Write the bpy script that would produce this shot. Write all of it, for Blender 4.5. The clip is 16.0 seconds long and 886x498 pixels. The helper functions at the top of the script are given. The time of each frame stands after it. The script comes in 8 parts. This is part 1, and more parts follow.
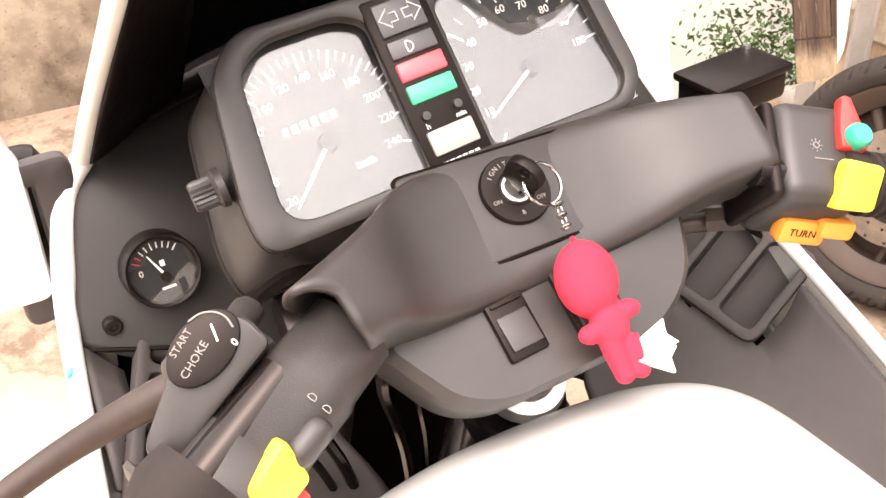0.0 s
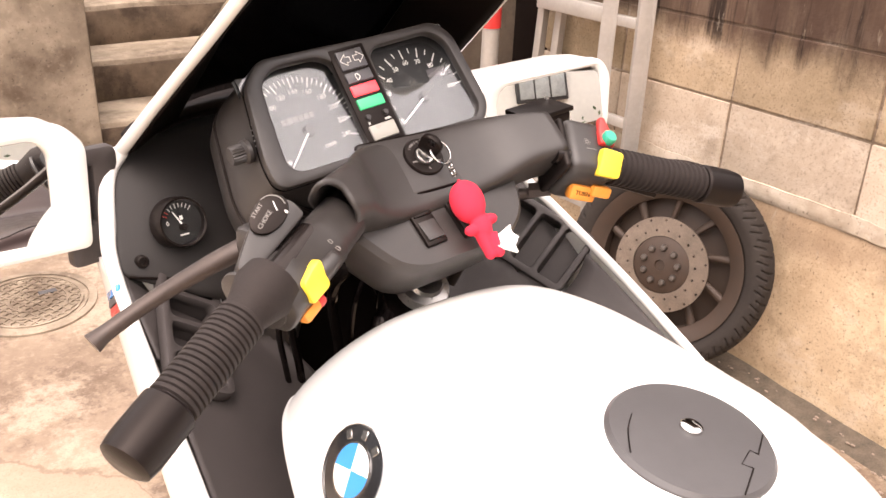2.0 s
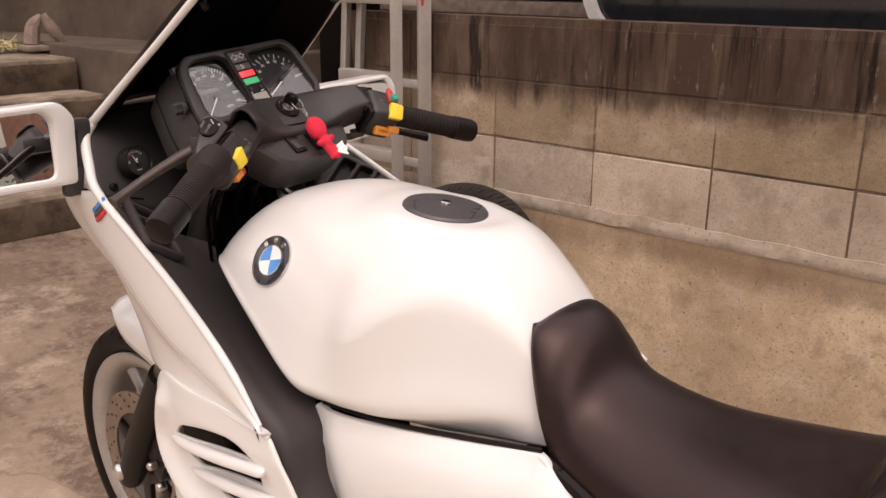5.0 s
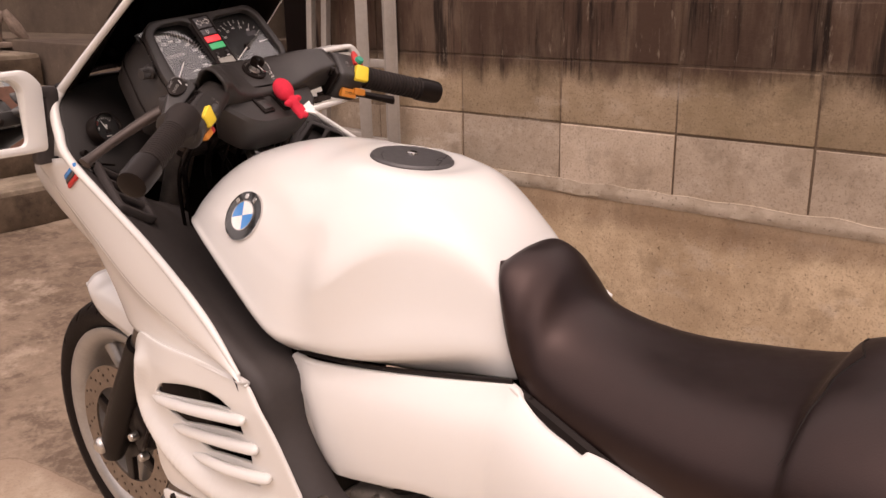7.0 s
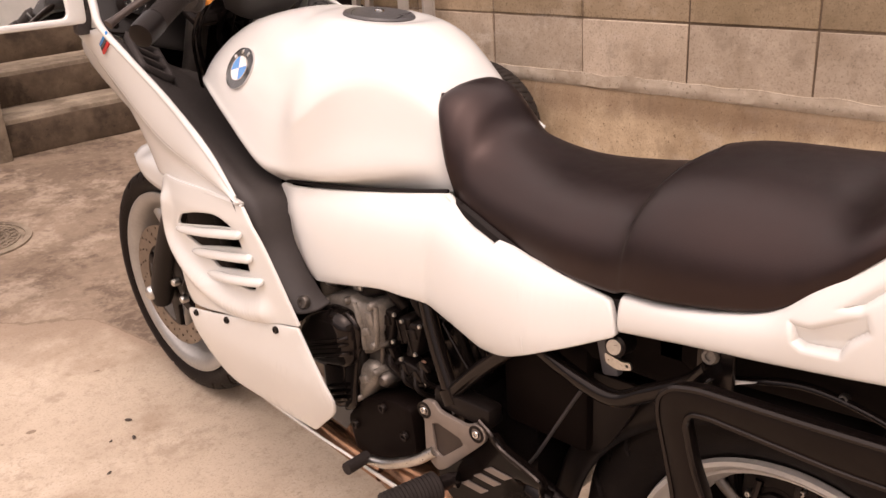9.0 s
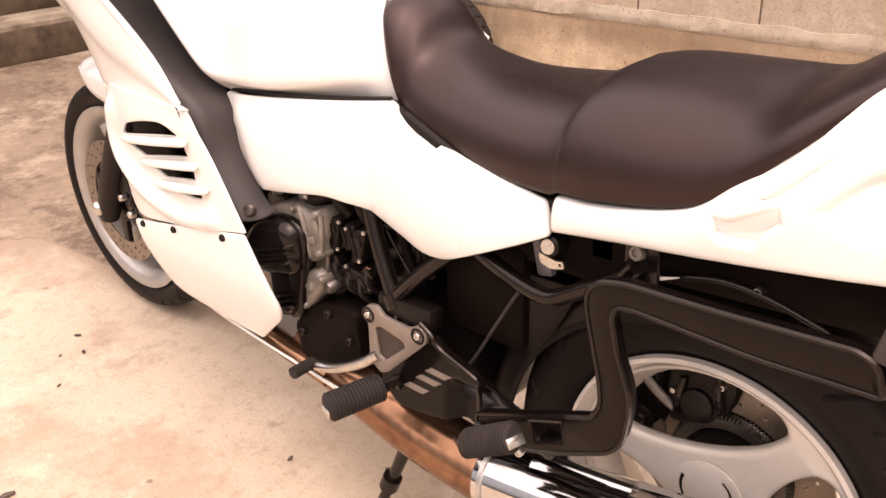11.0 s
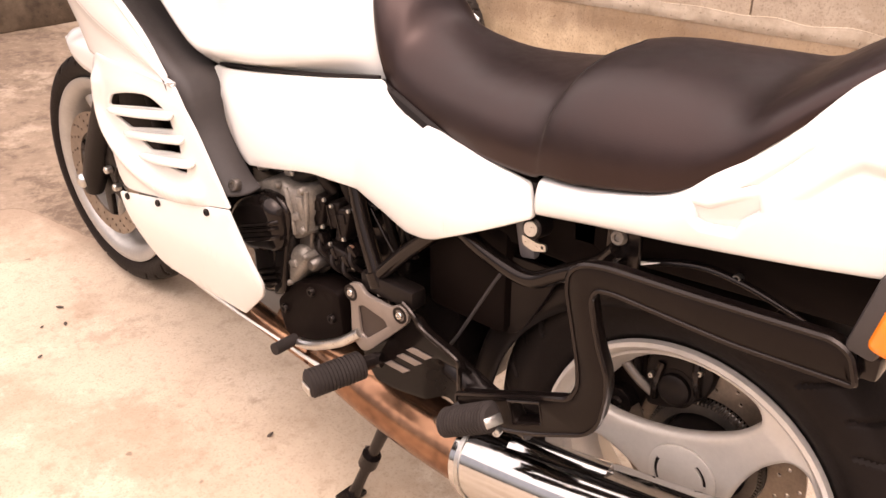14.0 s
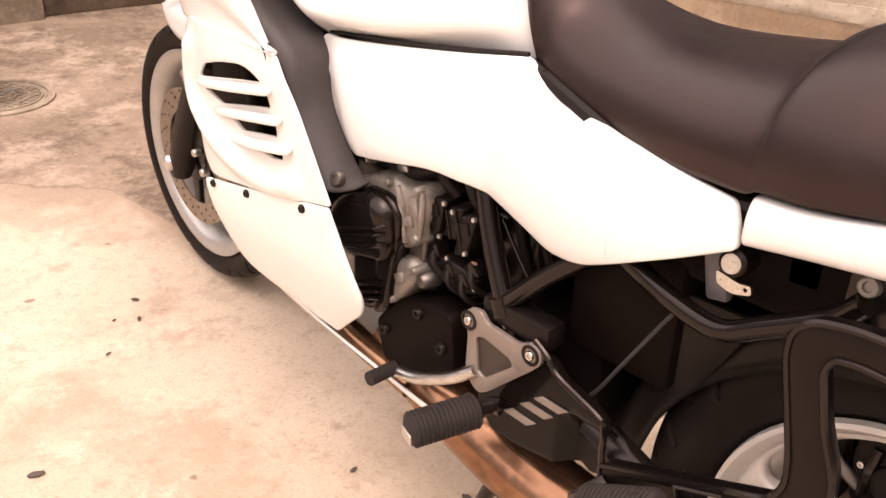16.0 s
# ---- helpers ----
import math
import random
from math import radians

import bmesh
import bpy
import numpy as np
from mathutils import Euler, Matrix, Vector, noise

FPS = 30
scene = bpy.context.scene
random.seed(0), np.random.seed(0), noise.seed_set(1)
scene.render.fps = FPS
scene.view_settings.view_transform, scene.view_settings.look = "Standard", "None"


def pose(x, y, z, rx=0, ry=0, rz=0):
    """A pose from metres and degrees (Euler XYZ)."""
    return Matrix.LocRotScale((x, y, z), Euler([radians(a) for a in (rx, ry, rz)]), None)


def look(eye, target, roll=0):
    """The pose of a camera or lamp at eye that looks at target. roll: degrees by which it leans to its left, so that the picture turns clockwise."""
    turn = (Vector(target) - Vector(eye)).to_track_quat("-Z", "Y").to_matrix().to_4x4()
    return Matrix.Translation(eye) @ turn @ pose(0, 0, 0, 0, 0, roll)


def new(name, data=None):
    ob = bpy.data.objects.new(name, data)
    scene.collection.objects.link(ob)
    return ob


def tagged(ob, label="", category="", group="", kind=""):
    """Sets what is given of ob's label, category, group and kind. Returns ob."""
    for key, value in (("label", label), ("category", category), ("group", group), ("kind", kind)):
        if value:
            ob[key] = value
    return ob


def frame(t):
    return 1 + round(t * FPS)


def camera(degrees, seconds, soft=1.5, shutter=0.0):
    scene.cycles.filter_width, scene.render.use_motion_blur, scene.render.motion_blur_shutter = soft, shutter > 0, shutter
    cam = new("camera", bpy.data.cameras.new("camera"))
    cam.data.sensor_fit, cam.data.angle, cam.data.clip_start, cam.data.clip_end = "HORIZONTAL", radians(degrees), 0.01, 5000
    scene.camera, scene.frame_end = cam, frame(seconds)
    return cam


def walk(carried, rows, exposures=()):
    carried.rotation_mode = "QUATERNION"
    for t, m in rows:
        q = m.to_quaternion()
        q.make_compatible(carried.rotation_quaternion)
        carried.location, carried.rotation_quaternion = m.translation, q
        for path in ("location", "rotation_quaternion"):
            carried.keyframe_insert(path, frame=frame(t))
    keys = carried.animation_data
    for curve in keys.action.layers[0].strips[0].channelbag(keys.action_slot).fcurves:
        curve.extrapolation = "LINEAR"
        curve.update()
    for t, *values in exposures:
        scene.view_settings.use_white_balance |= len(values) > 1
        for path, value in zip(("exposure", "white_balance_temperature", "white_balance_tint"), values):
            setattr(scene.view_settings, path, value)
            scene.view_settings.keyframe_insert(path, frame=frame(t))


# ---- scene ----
cam = camera(54.3, 16.0)
PATH = [
    (0, (-0.174, -0.015, 1.295), (0.448, 1.531, 0.188), -4.3),
    (0.5, (-0.194, -0.075, 1.316), (0.492, 1.438, 0.203), -2.0),
    (1, (-0.235, -0.133, 1.324), (0.5, 1.395, 0.264), -1.6),
    (1.5, (-0.33, -0.208, 1.337), (0.658, 1.25, 0.389), 1.5),
    (2, (-0.417, -0.279, 1.321), (0.66, 1.183, 0.481), 2.2),
    (2.5, (-0.488, -0.407, 1.317), (0.653, 1.087, 0.638), 2.4),
    (3, (-0.557, -0.508, 1.306), (0.614, 0.991, 0.69), 1.4),
    (3.5, (-0.61, -0.569, 1.286), (0.619, 0.89, 0.687), 0.4),
    (4, (-0.729, -0.65, 1.272), (0.654, 0.68, 0.706), 0.9),
    (4.2, (-0.775, -0.686, 1.272), (0.642, 0.602, 0.696), 1.0),
    (6.3, (-0.874, -0.751, 1.219), (0.582, 0.48, 0.614), -0.1),
    (6.5, (-0.876, -0.754, 1.215), (0.587, 0.468, 0.609), -0.4),
    (7, (-0.88, -0.771, 1.208), (0.594, 0.435, 0.598), -1.2),
    (7.5, (-0.898, -0.825, 1.191), (0.572, 0.381, 0.571), -2.1),
    (8, (-0.905, -0.948, 1.175), (0.469, 0.361, 0.545), -2.8),
    (8.5, (-0.92, -1.034, 1.143), (0.411, 0.283, 0.44), -2.9),
    (9, (-0.945, -1.073, 1.127), (0.358, 0.249, 0.382), -3.5),
    (9.5, (-0.962, -1.09, 1.117), (0.34, 0.208, 0.328), -3.3),
    (12, (-0.964, -1.123, 1.092), (0.372, 0.049, 0.175), -0.9),
    (12.5, (-0.966, -1.121, 1.091), (0.371, 0.041, 0.163), -0.7),
    (13, (-0.967, -1.123, 1.096), (0.374, 0.041, 0.175), -0.5),
    (13.5, (-0.965, -1.127, 1.1), (0.38, 0.04, 0.188), -0.2),
    (14, (-0.964, -1.125, 1.095), (0.365, 0.056, 0.178), 0.1),
    (14.5, (-0.953, -1.118, 1.092), (0.351, 0.079, 0.161), 0.3),
    (15, (-0.94, -1.086, 1.085), (0.324, 0.149, 0.149), 0.3),
    (15.5, (-0.905, -1.03, 1.046), (0.322, 0.269, 0.148), 1.0),
    (16, (-0.839, -0.91, 0.992), (0.357, 0.41, 0.083), 1.5),
]
walk(cam, [(t, look(eye, target, roll)) for t, eye, target, roll in PATH],
     exposures=[(0.0, 2.25, 6950, 18), (1.0, 2.15, 6950, 18), (2.0, 1.75, 7000, 20), (3.5, 0.74, 6950, 22), (4.2, 0.40, 6900, 22), (7.0, 0.37, 7450, 29), (8.0, 0.46, 7400, 28), (9.0, 0.63, 7330, 26), (12.0, 1.34, 7330, 26), (16.0, 1.26, 7330, 26)])

# ---- light: an overcast sky with a broad, veiled sun ----
world = bpy.data.worlds.new("overcast_sky")
scene.world = world
world.use_nodes = True
wn = world.node_tree.nodes
sky = wn.new("ShaderNodeTexSky")
sky.sky_type = "NISHITA"
sky.sun_disc = False
sky.sun_elevation = radians(68)
sky.sun_rotation = radians(225)
sky.air_density, sky.dust_density, sky.ozone_density = 1.0, 6.0, 0.6
wn["Background"].inputs["Strength"].default_value = 0.10
grey = wn.new("ShaderNodeHueSaturation")
grey.inputs["Saturation"].default_value = 0.4
world.node_tree.links.new(sky.outputs[0], grey.inputs["Color"])
world.node_tree.links.new(grey.outputs[0], wn["Background"].inputs["Color"])
sun = new("sun", bpy.data.lights.new("sun", "SUN"))
sun.data.energy, sun.data.angle, sun.data.color = 1.9, radians(125), (1.0, 0.97, 0.92)
sun.matrix_world = look((-0.8, 0.8, 9.3), (0, 0, 0))


# ---- materials ----
def surf(name, base, rough=0.5, metal=0.0, var=0.12, scale=9.0, bump=0.0, bscale=220.0, coat=0.0, rvar=0.08, dirt=None, spec=0.5):
    """A surface with cloudy colour change at two sizes, uneven gloss and fine relief."""
    m = bpy.data.materials.new(name)
    m.use_nodes = True
    n, l = m.node_tree.nodes, m.node_tree.links
    b = n["Principled BSDF"]
    geo = n.new("ShaderNodeNewGeometry")
    big, small = n.new("ShaderNodeTexNoise"), n.new("ShaderNodeTexNoise")
    for t, k in ((big, scale), (small, scale * 7.3)):
        t.inputs["Scale"].default_value = k
        t.inputs["Detail"].default_value = 5
        l.new(geo.outputs["Position"], t.inputs["Vector"])
    mix = n.new("ShaderNodeMath")
    mix.operation = "MULTIPLY_ADD"
    l.new(big.outputs["Fac"], mix.inputs[0])
    mix.inputs[1].default_value = 0.6
    half = n.new("ShaderNodeMath")
    half.operation = "MULTIPLY"
    half.inputs[1].default_value = 0.4
    l.new(small.outputs["Fac"], half.inputs[0])
    l.new(half.outputs[0], mix.inputs[2])
    ramp = n.new("ShaderNodeValToRGB")
    ramp.color_ramp.elements[0].position, ramp.color_ramp.elements[1].position = 0.34, 0.66
    lo = [max(0, c * (1 - var)) for c in base]
    hi = [min(1, c * (1 + var)) for c in base]
    if dirt:
        lo = [c * (1 - var) * 0.5 + d * 0.5 for c, d in zip(base, dirt)]
    ramp.color_ramp.elements[0].color, ramp.color_ramp.elements[1].color = (*lo, 1), (*hi, 1)
    l.new(mix.outputs[0], ramp.inputs[0])
    l.new(ramp.outputs[0], b.inputs["Base Color"])
    rr = n.new("ShaderNodeMapRange")
    rr.inputs["To Min"].default_value, rr.inputs["To Max"].default_value = max(0.02, rough - rvar), min(1, rough + rvar)
    l.new(small.outputs["Fac"], rr.inputs["Value"])
    l.new(rr.outputs[0], b.inputs["Roughness"])
    b.inputs["Metallic"].default_value = metal
    b.inputs["Coat Weight"].default_value = coat
    b.inputs["Coat Roughness"].default_value = 0.05
    b.inputs["Specular IOR Level"].default_value = spec
    if bump:
        t = n.new("ShaderNodeTexNoise")
        t.inputs["Scale"].default_value = bscale
        t.inputs["Detail"].default_value = 3
        l.new(geo.outputs["Position"], t.inputs["Vector"])
        k = n.new("ShaderNodeBump")
        k.inputs["Strength"].default_value = bump
        k.inputs["Distance"].default_value = 0.4 / bscale
        l.new(t.outputs["Fac"], k.inputs["Height"])
        l.new(k.outputs[0], b.inputs["Normal"])
    return m


def concrete(name, base, dark, mould=0.0, top=1.1, reach=0.45, spots=0.3, each=0.0, patch=1.1, rough=0.9, runs_y=9.0, bloom=0.5, streak=0.92, growth=(0.062, 0.035, 0.0235)):
    """Weathered cement: broad patches, pores, runs of mould that hang from the top edge."""
    m = bpy.data.materials.new(name)
    m.use_nodes = True
    n, l = m.node_tree.nodes, m.node_tree.links
    b = n["Principled BSDF"]
    geo = n.new("ShaderNodeNewGeometry")

    def noise_of(scale, detail=6, stretch=None, rough_=0.6):
        t = n.new("ShaderNodeTexNoise")
        t.inputs["Scale"].default_value, t.inputs["Detail"].default_value, t.inputs["Roughness"].default_value = scale, detail, rough_
        src = geo.outputs["Position"]
        if stretch:
            mp = n.new("ShaderNodeMapping")
            mp.inputs["Scale"].default_value = stretch
            l.new(src, mp.inputs["Vector"])
            src = mp.outputs[0]
        l.new(src, t.inputs["Vector"])
        return t.outputs["Fac"]

    def ramp_of(src, a, c):
        r = n.new("ShaderNodeMapRange")
        r.interpolation_type = "SMOOTHSTEP"
        r.inputs["From Min"].default_value, r.inputs["From Max"].default_value = a, c
        l.new(src, r.inputs["Value"])
        return r.outputs[0]

    def times(a, c):
        t = n.new("ShaderNodeMath")
        t.operation = "MULTIPLY"
        l.new(a, t.inputs[0])
        if isinstance(c, float):
            t.inputs[1].default_value = c
        else:
            l.new(c, t.inputs[1])
        return t.outputs[0]

    def blend(fac, a, col):
        t = n.new("ShaderNodeMix")
        t.data_type = "RGBA"
        l.new(fac, t.inputs["Factor"])
        if isinstance(a, tuple):
            t.inputs["A"].default_value = (*a, 1)
        else:
            l.new(a, t.inputs["A"])
        t.inputs["B"].default_value = (*col, 1)
        return t.outputs["Result"]

    col = blend(ramp_of(noise_of(patch), 0.35, 0.68), base, dark)
    col = blend(times(ramp_of(noise_of(11.0, 7), 0.42, 0.66), 0.75), col, tuple(0.6 * a + 0.4 * c for a, c in zip(dark, base)))
    col = blend(times(ramp_of(noise_of(38, 3), 0.55, 0.8), 0.35), col, tuple(min(1, c * 1.25) for c in base))
    col = blend(times(ramp_of(noise_of(95, 2), 0.62, 0.74), spots), col, tuple(c * 0.45 for c in dark))
    if mould:
        # stains that gather in blots, chalky bloom and fine grit
        col = blend(times(ramp_of(noise_of(6.5, 9, None, 0.72), 0.50, 0.66), 0.50), col, tuple(c * 0.66 for c in dark))
        col = blend(times(ramp_of(noise_of(4.2, 9, (1.0, 1.0, 1.7), 0.7), 0.53, 0.66), bloom), col, (0.56, 0.475, 0.39))
        col = blend(times(ramp_of(noise_of(150, 3), 0.52, 0.68), 0.45), col, tuple(c * 0.55 for c in dark))
    if mould:
        sep = n.new("ShaderNodeSeparateXYZ")
        l.new(geo.outputs["Position"], sep.inputs[0])
        wob = n.new("ShaderNodeMath")
        wob.operation = "MULTIPLY_ADD"
        l.new(noise_of(1.0, 6, (2.0, 4.5, 2.5)), wob.inputs[0])
        wob.inputs[1].default_value = 0.9 * reach
        l.new(sep.outputs["Z"], wob.inputs[2])
        rag = n.new("ShaderNodeMath")
        rag.operation = "MULTIPLY_ADD"
        l.new(noise_of(1.0, 9, (9.0, 13.0, 7.0), 0.74), rag.inputs[0])
        rag.inputs[1].default_value = 0.45 * reach
        l.new(wob.outputs[0], rag.inputs[2])
        fall = ramp_of(rag.outputs[0], top + 0.06 * reach, top + 0.50 * reach)
        runs = ramp_of(noise_of(1.0, 5, (2.0, runs_y, 1.1)), 0.30, 0.55)
        add = n.new("ShaderNodeMath")
        add.operation = "MULTIPLY_ADD"
        l.new(runs, add.inputs[0])
        add.inputs[1].default_value = 0.25
        add.inputs[2].default_value = 0.75
        col = blend(times(times(fall, add.outputs[0]), mould), col, growth)
        col = blend(times(times(ramp_of(noise_of(1.0, 7, (3.0, 9.0, 2.6), 0.72), 0.46, 0.72), fall), 0.38), col, tuple(0.45 * c + 0.55 * d for c, d in zip(growth, (0.28, 0.215, 0.155))))
        col = blend(times(times(ramp_of(noise_of(1.0, 5, (3.0, 17.0, 1.1), 0.66), 0.52, 0.64), fall), streak * mould), col, tuple(c * 0.20 for c in growth))
        col = blend(times(times(ramp_of(noise_of(1.0, 4, (3.0, 40.0, 9.0), 0.66), 0.62, 0.72), fall), 0.40), col, (0.33, 0.27, 0.205))
    if each:
        info = n.new("ShaderNodeObjectInfo")
        hsv = n.new("ShaderNodeHueSaturation")
        r = n.new("ShaderNodeMapRange")
        r.inputs["To Min"].default_value, r.inputs["To Max"].default_value = 1 - each, 1 + each
        l.new(info.outputs["Random"], r.inputs["Value"])
        l.new(r.outputs[0], hsv.inputs["Value"])
        l.new(col, hsv.inputs["Color"])
        col = hsv.outputs[0]
    l.new(col, b.inputs["Base Color"])
    b.inputs["Roughness"].default_value = rough
    b.inputs["Specular IOR Level"].default_value = 0.25
    k = n.new("ShaderNodeBump")
    k.inputs["Strength"].default_value, k.inputs["Distance"].default_value = 0.5, 0.003
    h = n.new("ShaderNodeMath")
    h.operation = "ADD"
    l.new(noise_of(55, 6), h.inputs[0])
    l.new(noise_of(9, 4), h.inputs[1])
    l.new(h.outputs[0], k.inputs["Height"])
    l.new(k.outputs[0], b.inputs["Normal"])
    return m


def drive_cement(name):
    """A cement drive: a pale newer pour, and beyond a ragged seam an older, browner one."""
    m = bpy.data.materials.new(name)
    m.use_nodes = True
    n, l = m.node_tree.nodes, m.node_tree.links
    b = n["Principled BSDF"]
    geo = n.new("ShaderNodeNewGeometry")
    xyz = n.new("ShaderNodeSeparateXYZ")
    l.new(geo.outputs["Position"], xyz.inputs[0])

    def noise_of(scale, detail=6, rough_=0.6, off=0.0):
        t = n.new("ShaderNodeTexNoise")
        t.inputs["Scale"].default_value, t.inputs["Detail"].default_value, t.inputs["Roughness"].default_value = scale, detail, rough_
        mp = n.new("ShaderNodeMapping")
        mp.inputs["Location"].default_value = (off, 2 * off, 0)
        l.new(geo.outputs["Position"], mp.inputs["Vector"])
        l.new(mp.outputs[0], t.inputs["Vector"])
        return t.outputs["Fac"]

    def calc(op, a, c, d=None):
        t = n.new("ShaderNodeMath")
        t.operation = op
        for k, q in enumerate((a, c, d)):
            if q is None:
                continue
            if isinstance(q, (int, float)):
                t.inputs[k].default_value = q
            else:
                l.new(q, t.inputs[k])
        return t.outputs[0]

    def band(src, a, c, amount=1.0):
        r = n.new("ShaderNodeMapRange")
        r.interpolation_type = "SMOOTHSTEP"
        r.inputs["From Min"].default_value, r.inputs["From Max"].default_value = a, c
        r.inputs["To Max"].default_value = amount
        l.new(src, r.inputs["Value"])
        return r.outputs[0]

    def blend(fac, a, c):
        t = n.new("ShaderNodeMix")
        t.data_type = "RGBA"
        l.new(fac, t.inputs["Factor"])
        for key_, q in (("A", a), ("B", c)):
            if isinstance(q, tuple):
                t.inputs[key_].default_value = (*q, 1)
            else:
                l.new(q, t.inputs[key_])
        return t.outputs["Result"]

    # broad wash of tone, brown water stains, chalky bloom, grit and a few dark bits
    pale = blend(band(noise_of(0.9, 8, 0.66), 0.36, 0.66), (0.522, 0.428, 0.332), (0.415, 0.330, 0.247))
    pale = blend(band(noise_of(2.2, 10, 0.74, 3.0), 0.48, 0.66, 0.75), pale, (0.345, 0.256, 0.184))
    pale = blend(band(noise_of(5.2, 10, 0.74, 5.0), 0.52, 0.66, 0.60), pale, (0.575, 0.485, 0.388))
    pale = blend(band(noise_of(11.0, 9, 0.72, 9.0), 0.55, 0.66, 0.45), pale, (0.275, 0.200, 0.142))
    pale = blend(band(noise_of(32.0, 6, 0.65, 1.0), 0.52, 0.70, 0.35), pale, (0.300, 0.218, 0.152))
    pale = blend(band(noise_of(15.0, 2, 0.5, 7.0), 0.725, 0.765, 0.70), pale, (0.150, 0.098, 0.066))
    aged = blend(band(noise_of(1.6, 9, 0.72, 2.0), 0.38, 0.62), (0.255, 0.190, 0.138), (0.150, 0.106, 0.074))
    aged = blend(band(noise_of(4.6, 10, 0.76, 4.0), 0.48, 0.60, 0.80), aged, (0.088, 0.058, 0.040))
    aged = blend(band(noise_of(3.4, 10, 0.75, 8.0), 0.50, 0.63, 0.75), aged, (0.385, 0.305, 0.232))
    aged = blend(band(noise_of(13.0, 8, 0.72, 6.0), 0.53, 0.65, 0.55), aged, (0.085, 0.057, 0.040))
    aged = blend(band(noise_of(44.0, 5, 0.65, 6.5), 0.52, 0.68, 0.35), aged, (0.330, 0.260, 0.196))
    # the seam runs across the drive, then turns in towards the motorcycle
    turn = calc("MINIMUM", calc("MAXIMUM", calc("ADD", xyz.outputs["X"], 0.06), 0.0), 0.14)
    seam = calc("MULTIPLY_ADD", calc("ADD", xyz.outputs["X"], 0.06), 0.9, calc("ADD", xyz.outputs["Y"], -1.345))
    seam = calc("MULTIPLY_ADD", turn, 4.4, seam)
    seam = calc("MULTIPLY_ADD", calc("ADD", noise_of(4.5, 9, 0.68), -0.5), 0.26, seam)
    # damp brown staining that thins out on the near side of the seam
    damp = calc("MULTIPLY_ADD", calc("ADD", noise_of(2.8, 9, 0.72, 12.0), -0.5), 0.9, seam)
    col = blend(band(damp, -0.46, 0.02, 0.85), pale, (0.255, 0.184, 0.130))
    col = blend(band(seam, -0.04, 0.05, 0.90), col, aged)
    col = blend(band(calc("ABSOLUTE", calc("ADD", seam, 0.004), 0.0), 0.012, 0.003, 0.45), col, (0.110, 0.073, 0.050))
    col = blend(band(noise_of(180.0, 3, 0.6), 0.50, 0.72, 0.35), col, (0.185, 0.130, 0.090))
    l.new(col, b.inputs["Base Color"])
    b.inputs["Roughness"].default_value, b.inputs["Specular IOR Level"].default_value = 0.88, 0.25
    k = n.new("ShaderNodeBump")
    k.inputs["Strength"].default_value, k.inputs["Distance"].default_value = 0.45, 0.003
    l.new(calc("ADD", noise_of(60.0, 6, 0.65), noise_of(8.0, 5, 0.6)), k.inputs["Height"])
    l.new(k.outputs[0], b.inputs["Normal"])
    return m


def glow(name, colour, strength):
    m = bpy.data.materials.new(name)
    m.use_nodes = True
    b = m.node_tree.nodes["Principled BSDF"]
    b.inputs["Base Color"].default_value = (*colour, 1)
    b.inputs["Emission Color"].default_value = (*colour, 1)
    b.inputs["Emission Strength"].default_value = strength
    b.inputs["Roughness"].default_value = 0.25
    return m


def clear(name, tint=(1, 1, 1), rough=0.0, ior=1.45):
    m = bpy.data.materials.new(name)
    m.use_nodes = True
    b = m.node_tree.nodes["Principled BSDF"]
    b.inputs["Base Color"].default_value = (*tint, 1)
    b.inputs["Transmission Weight"].default_value = 1.0
    b.inputs["Roughness"].default_value = rough
    b.inputs["IOR"].default_value = ior
    return m


WHITE = surf("white_paint", (0.700, 0.687, 0.655), 0.24, var=0.012, scale=2, coat=0.35, rvar=0.015)
WHITE_M = surf("white_plastic", (0.78, 0.755, 0.71), 0.4, var=0.03, scale=4, rvar=0.05)
GREY = surf("grey_grained_plastic", (0.046, 0.0385, 0.0365), 0.6, var=0.12, scale=14, bump=0.25, bscale=900, spec=0.32)
PAD = surf("charcoal_dash_plastic", (0.033, 0.0282, 0.0260), 0.42, var=0.14, scale=14, bump=0.25, bscale=1100, spec=0.46)
DASH = surf("dark_dash_plastic", (0.0165, 0.0138, 0.0126), 0.6, var=0.12, scale=14, bump=0.25, bscale=900, spec=0.30)
BLACK = surf("black_plastic", (0.0075, 0.0054, 0.0048), 0.40, var=0.15, scale=20, bump=0.1, bscale=700, spec=0.20)
SATIN = surf("satin_black_paint", (0.007, 0.0050, 0.0046), 0.22, var=0.2, scale=18, spec=0.34)
GUARDC = surf("worn_satin_black_paint", (0.0045, 0.0029, 0.0025), 0.34, var=0.25, scale=18, bump=0.08, bscale=500, spec=0.20)
FOOTC = surf("polished_dark_enamel", (0.0060, 0.0040, 0.0034), 0.16, var=0.2, scale=18, spec=0.14, rvar=0.03)
LINER = surf("black_fairing_lining", (0.0054, 0.0032, 0.0027), 0.55, var=0.2, scale=12, bump=0.1, bscale=600, spec=0.07)
GLOSSBLACK = surf("glossy_black_paint", (0.0055, 0.0039, 0.0034), 0.13, var=0.2, scale=18, rvar=0.03, spec=0.32)
DIMINK = surf("dull_grey_print", (0.22, 0.205, 0.19), 0.6, var=0.05)
SMOKE = surf("smoked_screen", (0.004, 0.004, 0.005), 0.05, var=0.2, scale=5, rvar=0.02, spec=0.45)
RUBBER = surf("worn_rubber", (0.017, 0.0135, 0.0125), 0.7, var=0.25, scale=25, bump=0.3, bscale=500, spec=0.3)
